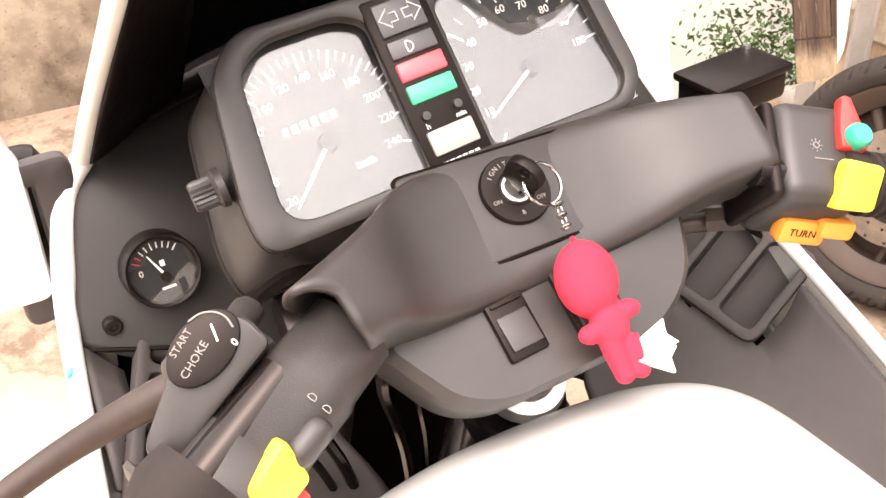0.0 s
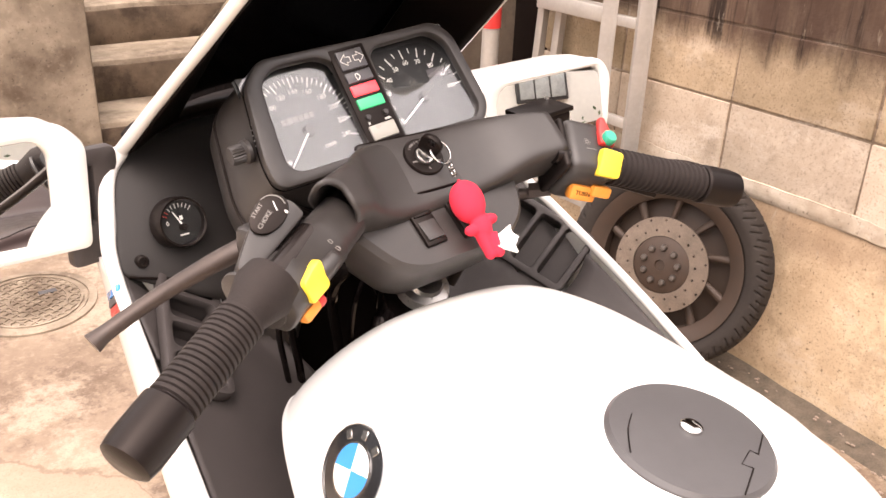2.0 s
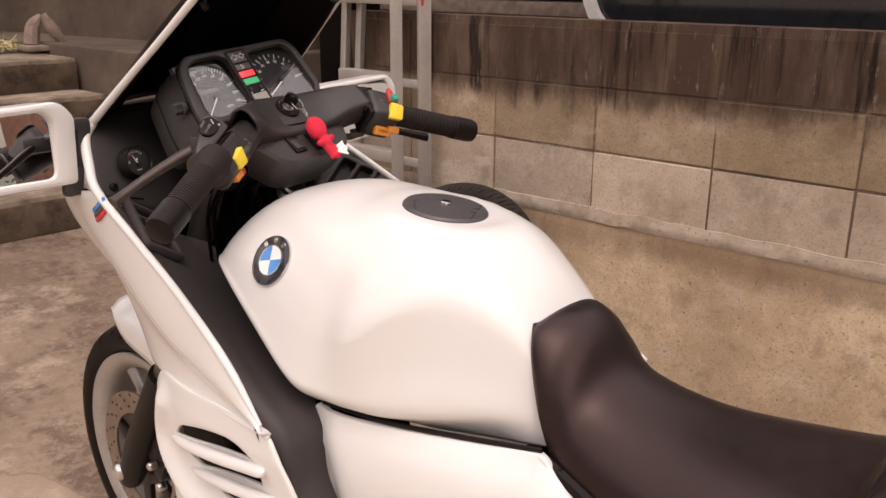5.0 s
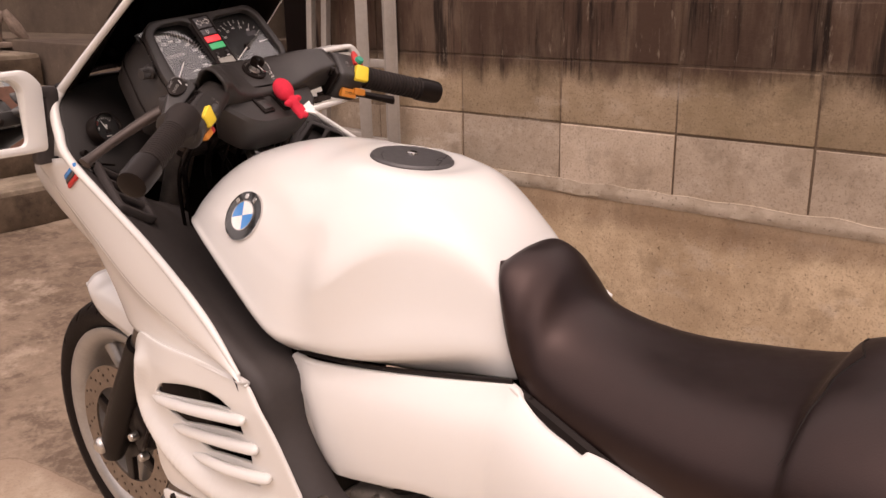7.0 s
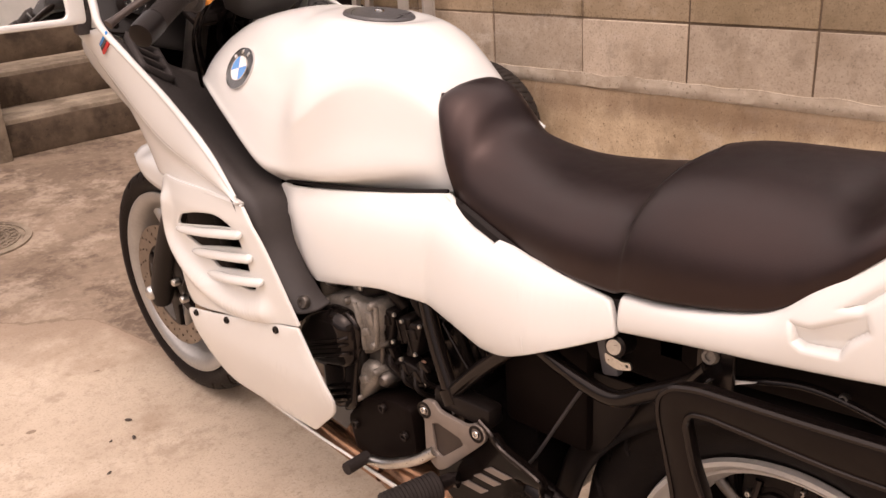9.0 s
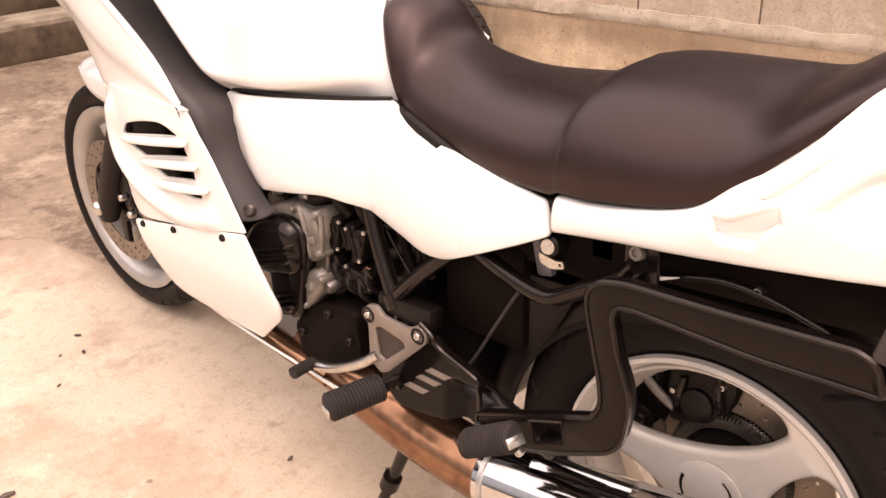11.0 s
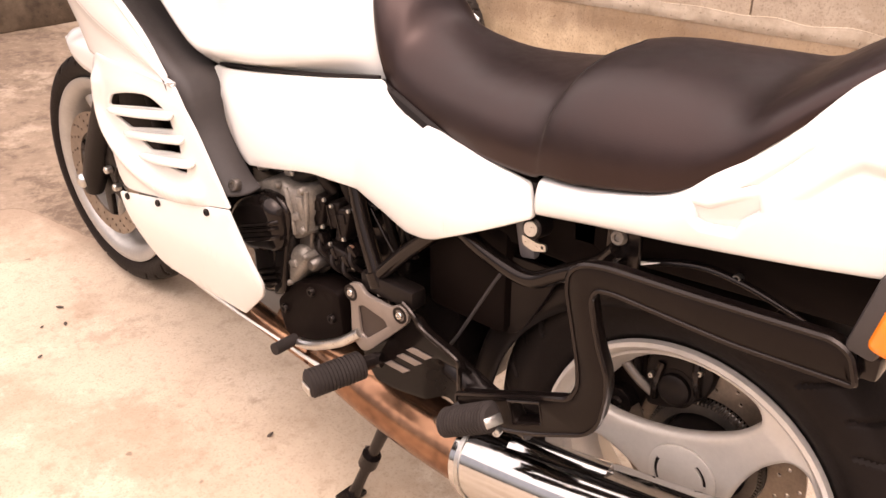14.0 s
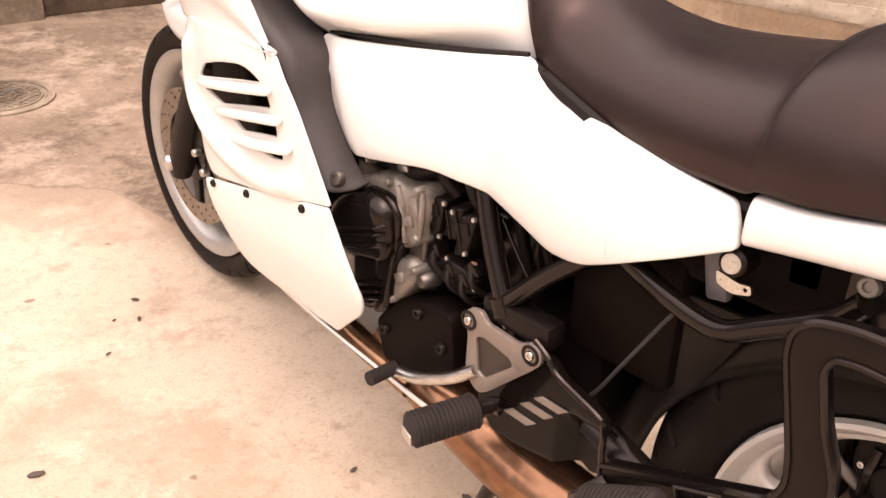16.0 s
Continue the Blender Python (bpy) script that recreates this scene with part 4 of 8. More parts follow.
def seat():
    # stations: y, height of the top, squareness of the section, height and half width of the lower edge
    st = [(-0.188, 0.866, 0.773, 0.868, 0.054), (-0.204, 0.879, 0.841, 0.838, 0.078), (-0.229, 0.875, 0.911, 0.780, 0.096), (-0.253, 0.856, 0.938, 0.731, 0.101),
          (-0.286, 0.812, 0.905, 0.703, 0.113), (-0.371, 0.786, 0.825, 0.695, 0.130), (-0.465, 0.784, 0.744, 0.692, 0.154), (-0.559, 0.797, 0.738, 0.695, 0.171),
          (-0.582, 0.824, 0.812, 0.703, 0.176), (-0.636, 0.834, 0.803, 0.709, 0.184), (-0.745, 0.835, 0.780, 0.731, 0.186), (-0.803, 0.835, 0.756, 0.769, 0.186),
          (-0.844, 0.858, 0.732, 0.807, 0.183), (-0.887, 0.887, 0.713, 0.848, 0.168), (-0.945, 0.917, 0.697, 0.896, 0.141), (-1.000, 0.934, 0.683, 0.927, 0.113)]
    rows = []
    for y, z, e, l, w in st:
        arc = [(-w * math.sin(radians(a)) ** e, y, l + (z - l) * max(0.0, math.cos(radians(a))) ** e) for a in (0, 18, 36, 52, 66, 80)] + [(-w, y, l)]
        rows.append([(x - 0.002 - 0.0055 * y, yy, zz) for x, yy, zz in both([arc])[0]])
    s = sheet("seat", rows, VINYL, bike, "dark brown vinyl dual seat with a step", 5, 6, 0.003, 0)
    fine = net(rows, 5, 6)[0]
    cols = 12 * 5 + 1
    for s_ in (-1, 1):
        line = []
        for j in range(0, 24, 2):
            i = int(round(7 * 6 + 8 - 9 * (j / 22)))
            line.append(V(*fine[i * cols + 30 + s_ * j]) + V(s_ * 0.0010 * j / 10, 0, 0.0012))
        part("seam", tube_bm(line, 0.0019, 6, 3), BLACK, s, "sewn seam across the seat")
    part("seat_corner", tube_bm([(-0.112, -0.27, 0.728), (-0.120, -0.30, 0.710), (-0.126, -0.33, 0.702), (-0.130, -0.365, 0.70)], [0.006, 0.009, 0.009, 0.005], 10), LINER, s, "black rubber corner under the seat")
    part("seat_base", tube_bm([(-0.108, -0.25, 0.728), (-0.15, -0.46, 0.680), (-0.158, -0.62, 0.684), (-0.158, -0.74, 0.716)], 0.010, 8), BLACK, s, "black plastic edge under the seat")


seat()


def side_covers():
    def skin(sign):
        def f(u, v, w):
            top = np.interp(u, [-0.60, -0.565, -0.45, -0.35, -0.24, -0.10, 0.0, 0.08], [0.172, 0.170, 0.152, 0.136, 0.112, 0.150, 0.172, 0.182])
            edge = np.interp(u, [-0.57, -0.42, -0.345, -0.24, 0.08], [0.682, 0.70, 0.705, 0.737, 0.708])
            d = max(0.0, edge - v)
            x = top + 0.050 * (1 - math.exp(-d / 0.035)) * np.interp(u, [-0.58, -0.45, -0.2, 0.0, 0.08], [0.2, 0.75, 1.0, 0.5, 0.3])
            x -= 0.9 * max(0, 0.60 - v) ** 1.5
            ahead = 0.040 + 0.44 * (v - 0.64) - u
            x -= 0.016 * max(0.0, 1 - max(0.0, ahead) / 0.045) ** 2
            return (sign * (x + w), u, v)
        return f
    out = [(0.086, 0.7145), (-0.041, 0.7225), (-0.154, 0.7306), (-0.252, 0.742), (-0.2685, 0.7284), (-0.3015, 0.7121), (-0.3379, 0.7037), (-0.357, 0.6990), (-0.364, 0.7060), (-0.431, 0.6975), (-0.514, 0.6890), (-0.560, 0.686), (-0.570, 0.6688), (-0.575, 0.646), (-0.522, 0.618), (-0.4595, 0.5879), (-0.400, 0.557), (-0.352, 0.5510), (-0.3137, 0.5636), (-0.2624, 0.577), (-0.2198, 0.587), (-0.165, 0.592), (-0.1359, 0.5893), (-0.0739, 0.5792), (0.021, 0.5655)]
    rr = [0.014, 0.02, 0.02, 0.012, 0.02, 0.02, 0.02, 0.003, 0.003, 0.02, 0.02, 0.008, 0.01, 0.006, 0.03, 0.03, 0.03, 0.03, 0.03, 0.03, 0.03, 0.03, 0.03, 0.03, 0.012]
    for sign, tag in ((-1, "smooth white panel under the tank"), (1, "")):
        c = part("side_cover", plate_bm(rounded(out, rr, 5), [], 0.012, skin(sign), 0.03, 0.003), WHITE, bike, tag, angle=50)
        if sign < 0:
            line = [skin(-1)(u, v, 0.004) for u, v in ((0.070, 0.7165), (-0.041, 0.7255), (-0.154, 0.7335), (-0.245, 0.7425))]
            # black tube draws the shaded gap between tank and cover
            part("tank_seam", tube_bm([V(*p) + V(0.006, 0, 0.001) for p in line], 0.0032, 8), BLACK, c, "black line drawn for the dark gap under the tank")


side_covers()


def tail():
    # stations from the joint behind the side cover to the rear; half width and height from the seat's edge down
    st = [
        (-0.577, (0.160, 0.694), (0.172, 0.691), (0.178, 0.675), (0.177, 0.656), (0.166, 0.650)),
        (-0.66, (0.162, 0.703), (0.180, 0.703), (0.188, 0.690), (0.187, 0.672), (0.172, 0.664)),
        (-0.75, (0.168, 0.728), (0.184, 0.727), (0.195, 0.710), (0.194, 0.686), (0.182, 0.680)),
        (-0.80, (0.163, 0.768), (0.182, 0.768), (0.200, 0.735), (0.198, 0.696), (0.188, 0.690)),
        (-0.86, (0.152, 0.822), (0.172, 0.822), (0.200, 0.765), (0.202, 0.708), (0.192, 0.702)),
        (-0.93, (0.137, 0.884), (0.158, 0.886), (0.196, 0.80), (0.204, 0.722), (0.194, 0.716)),
        (-1.02, (0.11, 0.925), (0.14, 0.928), (0.184, 0.83), (0.198, 0.738), (0.185, 0.732)),
        (-1.14, (0.07, 0.94), (0.10, 0.94), (0.15, 0.85), (0.17, 0.76), (0.15, 0.755)),
    ]
    # the grab hollow and the shallow one behind it, as outlines on the panel's side
    # each with the line where its floor starts, the line's inward side and the run to full depth
    hollows = [([(-0.777, 0.737), (-0.784, 0.716), (-0.796, 0.710), (-0.833, 0.715), (-0.840, 0.729), (-0.858, 0.747), (-0.852, 0.770), (-0.800, 0.740)], 0.012, 0.005, (-0.777, 0.745), (-0.858, 0.772), 0.030, False),
               ([(-0.816, 0.757), (-0.884, 0.821), (-0.899, 0.824), (-0.866, 0.785), (-0.846, 0.764)], 0.009, 0.006, (-0.812, 0.757), (-0.886, 0.824), 0.014, False),
               ([(-0.872, 0.766), (-0.919, 0.815), (-0.931, 0.821), (-1.04, 0.81), (-1.04, 0.74), (-0.93, 0.735)], 0.009, 0.014, (-0.872, 0.790), (-1.04, 0.822), 0.055, True)]

    def inside(p, poly):
        hit_, dist = False, 9.0
        for (ax, ay), (bx, by) in zip(poly, poly[1:] + poly[:1]):
            if (ay > p[1]) != (by > p[1]) and p[0] < (bx - ax) * (p[1] - ay) / (by - ay) + ax:
                hit_ = not hit_
            k = max(0, min(1, ((p[0] - ax) * (bx - ax) + (p[1] - ay) * (by - ay)) / ((bx - ax) ** 2 + (by - ay) ** 2)))
            dist = min(dist, math.hypot(p[0] - ax - k * (bx - ax), p[1] - ay - k * (by - ay)))
        return dist if hit_ else 0.0
    for flip, tag in ((False, "white tail panel with a moulded grab recess"), (True, "")):
        verts, faces = net([[(-w, y, z) for w, z in s] for y, *s in st], 26, 26)
        out = []
        for v in verts:
            x, y, z = v
            for poly, deep, soft, (ay, az), (by, bz), run, falling in hollows:
                e_ = min(1.0, inside((y, z), poly) / soft)
                k = abs((by - ay) * (z - az) - (bz - az) * (y - ay)) / math.hypot(by - ay, bz - az) / run
                k = max(0.0, 1 - k) if falling else min(1.0, k)
                x += deep * k * e_ * e_ * (3 - 2 * e_)
            out.append((-x if flip else x, y, z))
        t = link("tail_panel", out, faces, WHITE, bike, tag, angle=70)
        md = t.modifiers.new("thickness", "SOLIDIFY")
        md.thickness, md.offset = 0.006, 0
    part("tail_top", rbox_bm((0.2, 0.2, 0.02), Matrix.Translation((0, -1.09, 0.925)), 0.008), WHITE, bike)


tail()


# the front group sits a few degrees round from the frame's line
FR = Matrix.Translation((0.012, 0.380, 1.05)) @ Matrix.Rotation(radians(5), 4, "Z") @ Matrix.Rotation(radians(-1.3), 4, "Y") @ Matrix.Translation((-0.004, -0.380, -1.05))
PLANE = V(math.cos(radians(2.5)) * math.cos(radians(2.3)), math.sin(radians(2.5)), math.sin(radians(2.3))).normalized()


def over(p):
    """The place on the right-hand side of the fairing that answers to one on its left."""
    p = V(*p)
    return tuple(p - 2 * (p - V(0.012, 0.38, 1.05)).dot(PLANE) * PLANE)


def side(rows, flip):
    return [[over((-x, y, z)) if flip else (-x, y, z) for x, y, z in r] for r in rows]


def fr(p):
    return tuple(FR @ V(*p))


MIRROR_AIM = {-1: (0.055, -0.985, 0.125), 1: (-0.20, -0.96, 0.195)}


def fairing():
    def half(flip):
        s = 1 if flip else -1
        put = over if flip else (lambda p: tuple(p))
        # upper side, from the rear lip round to the nose
        fold = [(0.222, 0.62, 0.930), (0.236, 0.48, 0.862), (0.247, 0.33, 0.780), (0.253, 0.20, 0.740), (0.2575, 0.080, 0.703)]
        lips = [(0.236, 0.488, 0.952), (0.240, 0.380, 0.896), (0.243, 0.277, 0.842), (0.248, 0.165, 0.772), (0.255, 0.088, 0.708)]
        foot_ = [(0.12, 0.60, 0.680), (0.205, 0.43, 0.688), (0.237, 0.32, 0.694), (0.251, 0.20, 0.698), (0.2555, 0.078, 0.696)]
        mix_ = lambda p, q, k, d: tuple(a_ * (1 - k) + b_ * k + (d if j == 0 else 0) for j, (a_, b_) in enumerate(zip(p, q)))
        up = sheet("upper_fairing", side([[p, mix_(p, q, 0.35, 0.003), mix_(p, q, 0.7, 0.003), q] for p, q in zip(lips, fold)], flip), WHITE, bike, "" if flip else "white upper fairing side with a sharp rear edge", 6, 6, 0.005, 0)
        sheet("fairing_flank", side([[p, mix_(p, q, 0.4, -0.007), mix_(p, q, 0.75, -0.005), q] for p, q in zip(fold, foot_)], flip), WHITE, bike, "" if flip else "white fairing flank below the fold", 6, 6, 0.005, 0)
        # added black sheet; keeps the inside of the flank as dark as shade
        sheet("flank_lining", side([[(p[0] - 0.014, p[1], p[2] - 0.004), tuple(a_ + d_ for a_, d_ in zip(mix_(p, q, 0.5, -0.007), (-0.014, 0, 0))), (q[0] - 0.014, q[1], q[2])] for p, q in zip(fold, foot_)], flip), LINER, bike, "", 4, 4, 0.003)
        sheet("fairing_nose", side([
            [(0.226, 0.51, 0.953), (0.20, 0.65, 0.935), (0.13, 0.79, 0.915), (0, 0.86, 0.905)],
            [(0.215, 0.54, 0.87), (0.18, 0.68, 0.86), (0.12, 0.80, 0.855), (0, 0.87, 0.85)],
            [(0.13, 0.56, 0.72), (0.11, 0.62, 0.71), (0.07, 0.68, 0.70), (0, 0.72, 0.70)]], flip), WHITE, bike, "", 4, 4, 0.005, 0)
        lip = side([[(0.189, 0.575, 1.046), (0.214, 0.550, 1.022), (0.228, 0.520, 0.985), (0.236, 0.488, 0.950), (0.241, 0.380, 0.896), (0.244, 0.277, 0.843), (0.249, 0.165, 0.773), (0.2555, 0.090, 0.711)]], flip)[0]
        lip[0] = fr((s * 0.189, 0.575, 1.046))
        part("edge_lip", tube_bm(lip, [0.008, 0.008, 0.008, 0.007, 0.006, 0.006, 0.006, 0.003], 10), WHITE, up, "rounded white edge")
        # cheek between the mirror and the screen's foot
        sheet("fairing_cheek", side([
            [(0.189, 0.575, 1.046), (0.160, 0.64, 1.020), (0.10, 0.74, 0.99), (0, 0.80, 0.975)],
            [(0.216, 0.548, 1.02), (0.185, 0.65, 0.985), (0.12, 0.77, 0.965), (0, 0.84, 0.95)],
            [(0.236, 0.488, 0.952), (0.210, 0.64, 0.935), (0.13, 0.79, 0.915), (0, 0.86, 0.905)]], flip), WHITE, bike, "", 5, 5, 0.005)

        # vent panel
        sweep = cr([(0.345, 0.655), (0.362, 0.612), (0.352, 0.575), (0.300, 0.545), (0.235, 0.522), (0.175, 0.509), (0.105, 0.508), (0.045, 0.522)], 6)

        def f(u, v, w):
            x = 0.256 - 1.1 * max(0, u - 0.22) ** 2 - 0.10 * max(0, 0.56 - v) * max(0, 0.15 + u) - 0.4 * max(0, 0.54 - v) ** 2
            x -= 0.16 * max(0, v - 0.668)
            # a swollen lip that sweeps round the front and foot of the vents, and the hollow within it
            d = min(math.hypot(u - a_, v - b_) for a_, b_ in sweep)
            x += 0.014 * math.exp(-(d / 0.021) ** 2)
            k = math.hypot((u - 0.19) / 0.13, (v - 0.60 - 0.10 * (0.19 - u)) / 0.068)
            x -= 0.010 * max(0.0, 1 - k * k)
            return put((-(x + w), u, v))
        out = [(0.372, 0.700), (0.30, 0.702), (0.17, 0.707), (0.077, 0.6965), (0.030, 0.6456), (-0.007, 0.5855), (-0.044, 0.5225), (0.10, 0.492), (0.318, 0.452), (0.345, 0.47), (0.345, 0.525), (0.385, 0.565), (0.388, 0.62)]
        rr = [0.04, 0.05, 0.05, 0.006, 0.05, 0.05, 0.004, 0.05, 0.02, 0.03, 0.02, 0.03, 0.04]
        slots = [
            rounded([(0.306, 0.6180), (0.284, 0.6420), (0.228, 0.6575), (0.163, 0.6675), (0.138, 0.6640), (0.112, 0.6530)], [0.010, 0.014, 0.02, 0.02, 0.02, 0.004], 4),
            rounded([(0.298, 0.6045), (0.102, 0.6415), (0.094, 0.6210), (0.243, 0.5895)], [0.003, 0.003, 0.003, 0.006], 3),
            rounded([(0.222, 0.5785), (0.082, 0.6045), (0.076, 0.5850), (0.183, 0.5640)], [0.003, 0.003, 0.003, 0.006], 3),
            rounded([(0.128, 0.5520), (0.064, 0.5660), (0.062, 0.5560), (0.088, 0.5510)], [0.003, 0.003, 0.005, 0.006], 3),
        ]
        v = part("vent_panel", plate_bm(rounded(out, rr, 5), slots, 0.006, f, 0.010, 0.0015), WHITE, bike, "" if flip else "white side panel with four louvred vents", angle=45)
        for a, b in (((0.315, 0.608), (0.078, 0.650)), ((0.266, 0.576), (0.056, 0.614)), ((0.215, 0.548), (0.034, 0.579))):
            sec = []
            for k, r_ in ((0.0, 0.003), (0.15, 0.0075), (0.5, 0.0085), (0.85, 0.0085), (0.97, 0.0075), (1.0, 0.003)):
                u_, v_ = a[0] + (b[0] - a[0]) * k, a[1] + (b[1] - a[1]) * k
                lift = 0.003 + 0.009 * math.sin(math.pi * min(1.0, k * 1.02)) + 0.004 * k
                sec.append((V(*f(u_, v_, lift)), r_))
            bm = tube_bm([p for p, _ in sec], [r_ for _, r_ in sec], 12, 4, flat=0.72)
            part("louvre", bm, WHITE, v)
        # lower panel and keel
        out = [(0.320, 0.448), (-0.040, 0.520), (-0.068, 0.474), (-0.110, 0.410), (-0.099, 0.380), (-0.002, 0.296), (0.12, 0.300), (0.262, 0.307), (0.308, 0.385)]

        def g(u, v, w):
            x = 0.257 - 0.35 * max(0, u - 0.18) ** 2 - 0.5 * max(0, 0.43 - v) ** 1.3
            return put((-(x + w), u, v))
        lo = part("lower_fairing", plate_bm(rounded(out, [0.01, 0.004, 0.03, 0.02, 0.03, 0.006, 0.1, 0.05, 0.05], 4), [], 0.006, g, 0.03, 0.002), WHITE, bike, "" if flip else "white lower fairing panel", angle=45)
        if not flip:
            for u, vv in ((0.283, 0.453), (0.170, 0.474), (0.018, 0.503)):
                bolt("panel_screw", g(u, vv - 0.004, 0.003), (s, 0, 0.1), 0.0065, lo, BLACK, 0.004, "black panel screw")
        sheet("keel", side([
            [(0.215, 0.28, 0.34), (0.222, 0.18, 0.312), (0.212, 0.06, 0.280), (0.204, -0.034, 0.262), (0.200, -0.12, 0.253), (0.196, -0.20, 0.246)],
            [(0.17, 0.28, 0.28), (0.18, 0.18, 0.26), (0.18, 0.06, 0.25), (0.18, -0.04, 0.248), (0.18, -0.12, 0.238), (0.175, -0.22, 0.222)],
            [(0.03, 0.28, 0.24), (0.03, 0.18, 0.21), (0.03, 0.06, 0.20), (0.03, -0.04, 0.20), (0.03, -0.12, 0.20), (0.03, -0.22, 0.20)]], flip), WHITE, bike, "", 4, 4, 0.004)
        # the grey knee panel from lip to tank
        knee = [
            [(0.232, 0.486, 0.946), (0.205, 0.470, 0.920), (0.165, 0.460, 0.892), (0.125, 0.455, 0.865)],
            [(0.231, 0.380, 0.890), (0.205, 0.375, 0.868), (0.165, 0.378, 0.844), (0.098, 0.388, 0.815)],
            [(0.235, 0.277, 0.836), (0.212, 0.268, 0.810), (0.180, 0.275, 0.790), (0.135, 0.285, 0.778)],
            [(0.241, 0.165, 0.766), (0.226, 0.150, 0.748), (0.206, 0.150, 0.735), (0.168, 0.160, 0.728)],
            [(0.253, 0.112, 0.712), (0.238, 0.070, 0.700), (0.214, 0.066, 0.698), (0.180, 0.068, 0.700)],
            [(0.2545, 0.062, 0.632), (0.242, 0.044, 0.626), (0.218, 0.038, 0.626), (0.192, 0.040, 0.627)],
            [(0.253, 0.012, 0.565), (0.243, -0.006, 0.560), (0.220, -0.018, 0.558), (0.196, -0.016, 0.558)],
            [(0.251, -0.012, 0.535), (0.240, -0.030, 0.534), (0.218, -0.044, 0.536), (0.198, -0.046, 0.540)],
        ]
        # its inner edge tucks in under the tank
        knee = [r_ + [(r_[-1][0] - 0.035, r_[-1][1] - 0.012, r_[-1][2] - 0.012) if k < 4 else (r_[-1][0] - 0.004, r_[-1][1], r_[-1][2])] for k, r_ in enumerate(knee)]
        kp = sheet("knee_panel", side(knee, flip), GREY, bike, "" if flip else "dark grey grained inner knee panel", 5, 6, 0.004)
        # open trays let into the knee panel beside the lip
        along, across = V(0.02, -0.80, -0.46).normalized(), V(-0.80, 0.05, 0.50).normalized()
        nrm = across.cross(along).normalized()
        if nrm.z < 0:
            nrm = -nrm
        base = V(-0.190, 0.400, 0.881) - along * 0.022 if not flip else V(-0.203, 0.402, 0.877)
        count, hw = (3, 0.034) if flip else (4, 0.025)
        basis = Matrix((across, nrm.cross(across), nrm)).transposed().to_4x4()
        m = Matrix.Translation(base) @ basis
        place = lambda u, v_, w: put(tuple(m @ V(u, v_, w)))
        foot = -0.058 if flip else -0.094
        inv = m.inverted()
        bm = bmesh.new()
        bm.from_mesh(kp.data)
        gone = []
        for q in bm.faces:
            c = q.calc_center_median()
            c = inv @ V(*(over(c) if flip else c))
            if abs(c.x) < hw + 0.007 and foot + 0.004 < c.y < 0.058 and abs(c.z) < 0.045:
                gone.append(q)
        bmesh.ops.delete(bm, geom=gone, context="FACES")
        bm.to_mesh(kp.data)
        bm.free()
        holes = [rounded([(-hw, 0.052 - 0.036 * i), (hw, 0.052 - 0.036 * i), (hw, 0.023 - 0.036 * i), (-hw, 0.023 - 0.036 * i)], 0.006) for i in range(count)]
        tr = part("vent_tray", plate_bm(rounded([(-hw - 0.009, 0.060), (hw + 0.009, 0.060), (hw + 0.009, foot), (-hw - 0.009, foot)], 0.012), holes, 0.014, lambda u, v_, w: place(u, v_, w + 0.002), 0, 0.0025), GREY, kp, "grey frame of open trays")
        for i in range(count):
            v0, v1 = 0.052 - 0.036 * i, 0.023 - 0.036 * i
            quad = [place(-hw, v0, 0.004), place(hw, v0, 0.004), place(hw, v1, 0.002), place(-hw, v1, 0.002)]
            low = [place(-hw, v0, -0.022), place(hw, v0, -0.016), place(hw, v1, -0.010), place(-hw, v1, -0.016)]
            link("tray_floor", quad + low, [(4, 5, 6, 7), (0, 1, 5, 4), (1, 2, 6, 5), (2, 3, 7, 6), (3, 0, 4, 7)], GREY, tr, smooth=False)
        if not flip:
            bolt("strut_bolt", (-0.2325, -0.030, 0.5525), (-0.95, -0.2, 0.25), 0.0105, kp, DARKSTEEL, 0.007, "dull steel bolt with a washer")
        mirror(s)
    half(False)
    half(True)
    # dark dash lining either side of the clocks, and the well below the screen
    for flip in (False, True):
        p = sheet("dash_lining", side([
            [(0.188, 0.572, 1.042), (0.15, 0.585, 1.045), (0.10, 0.60, 1.05), (0, 0.62, 1.05)],
            [(0.212, 0.546, 1.018), (0.17, 0.535, 1.015), (0.11, 0.535, 1.01), (0, 0.545, 1.01)],
            [(0.230, 0.505, 0.965), (0.185, 0.495, 0.962), (0.12, 0.490, 0.955), (0, 0.50, 0.95)],
            [(0.232, 0.487, 0.944), (0.190, 0.475, 0.925), (0.145, 0.465, 0.905), (0.06, 0.46, 0.88)]], flip), DASH, bike, "" if flip else "dark grey dash panel below the screen", 5, 5, 0.004)
        sheet("screen_shelf", side([
            [(0.184, 0.570, 1.043), (0.15, 0.583, 1.047), (0.10, 0.60, 1.052), (0, 0.62, 1.052)],
            [(0.184, 0.600, 1.044), (0.160, 0.635, 1.044), (0.10, 0.690, 1.044), (0, 0.725, 1.044)]], flip), LINER, bike, "", 5, 5, 0.004)
        if not flip:
            bolt("lining_screw", (-0.209, 0.488, 0.953), (0.15, -1, 0.2), 0.006, p, BLACK, 0.004, "small black screw")
            gauge(p)
            part("panel_groove", tube_bm([(-0.224, 0.4835, 0.9415), (-0.200, 0.4785, 0.9365), (-0.170, 0.4735, 0.930)], 0.0016, 6), LINER, p, "groove below the gauge")
            part("panel_crease", tube_bm([(-0.214, 0.541, 1.010), (-0.185, 0.530, 1.006), (-0.150, 0.524, 1.002)], 0.0022, 8), DASH, p, "raised crease above the gauge")


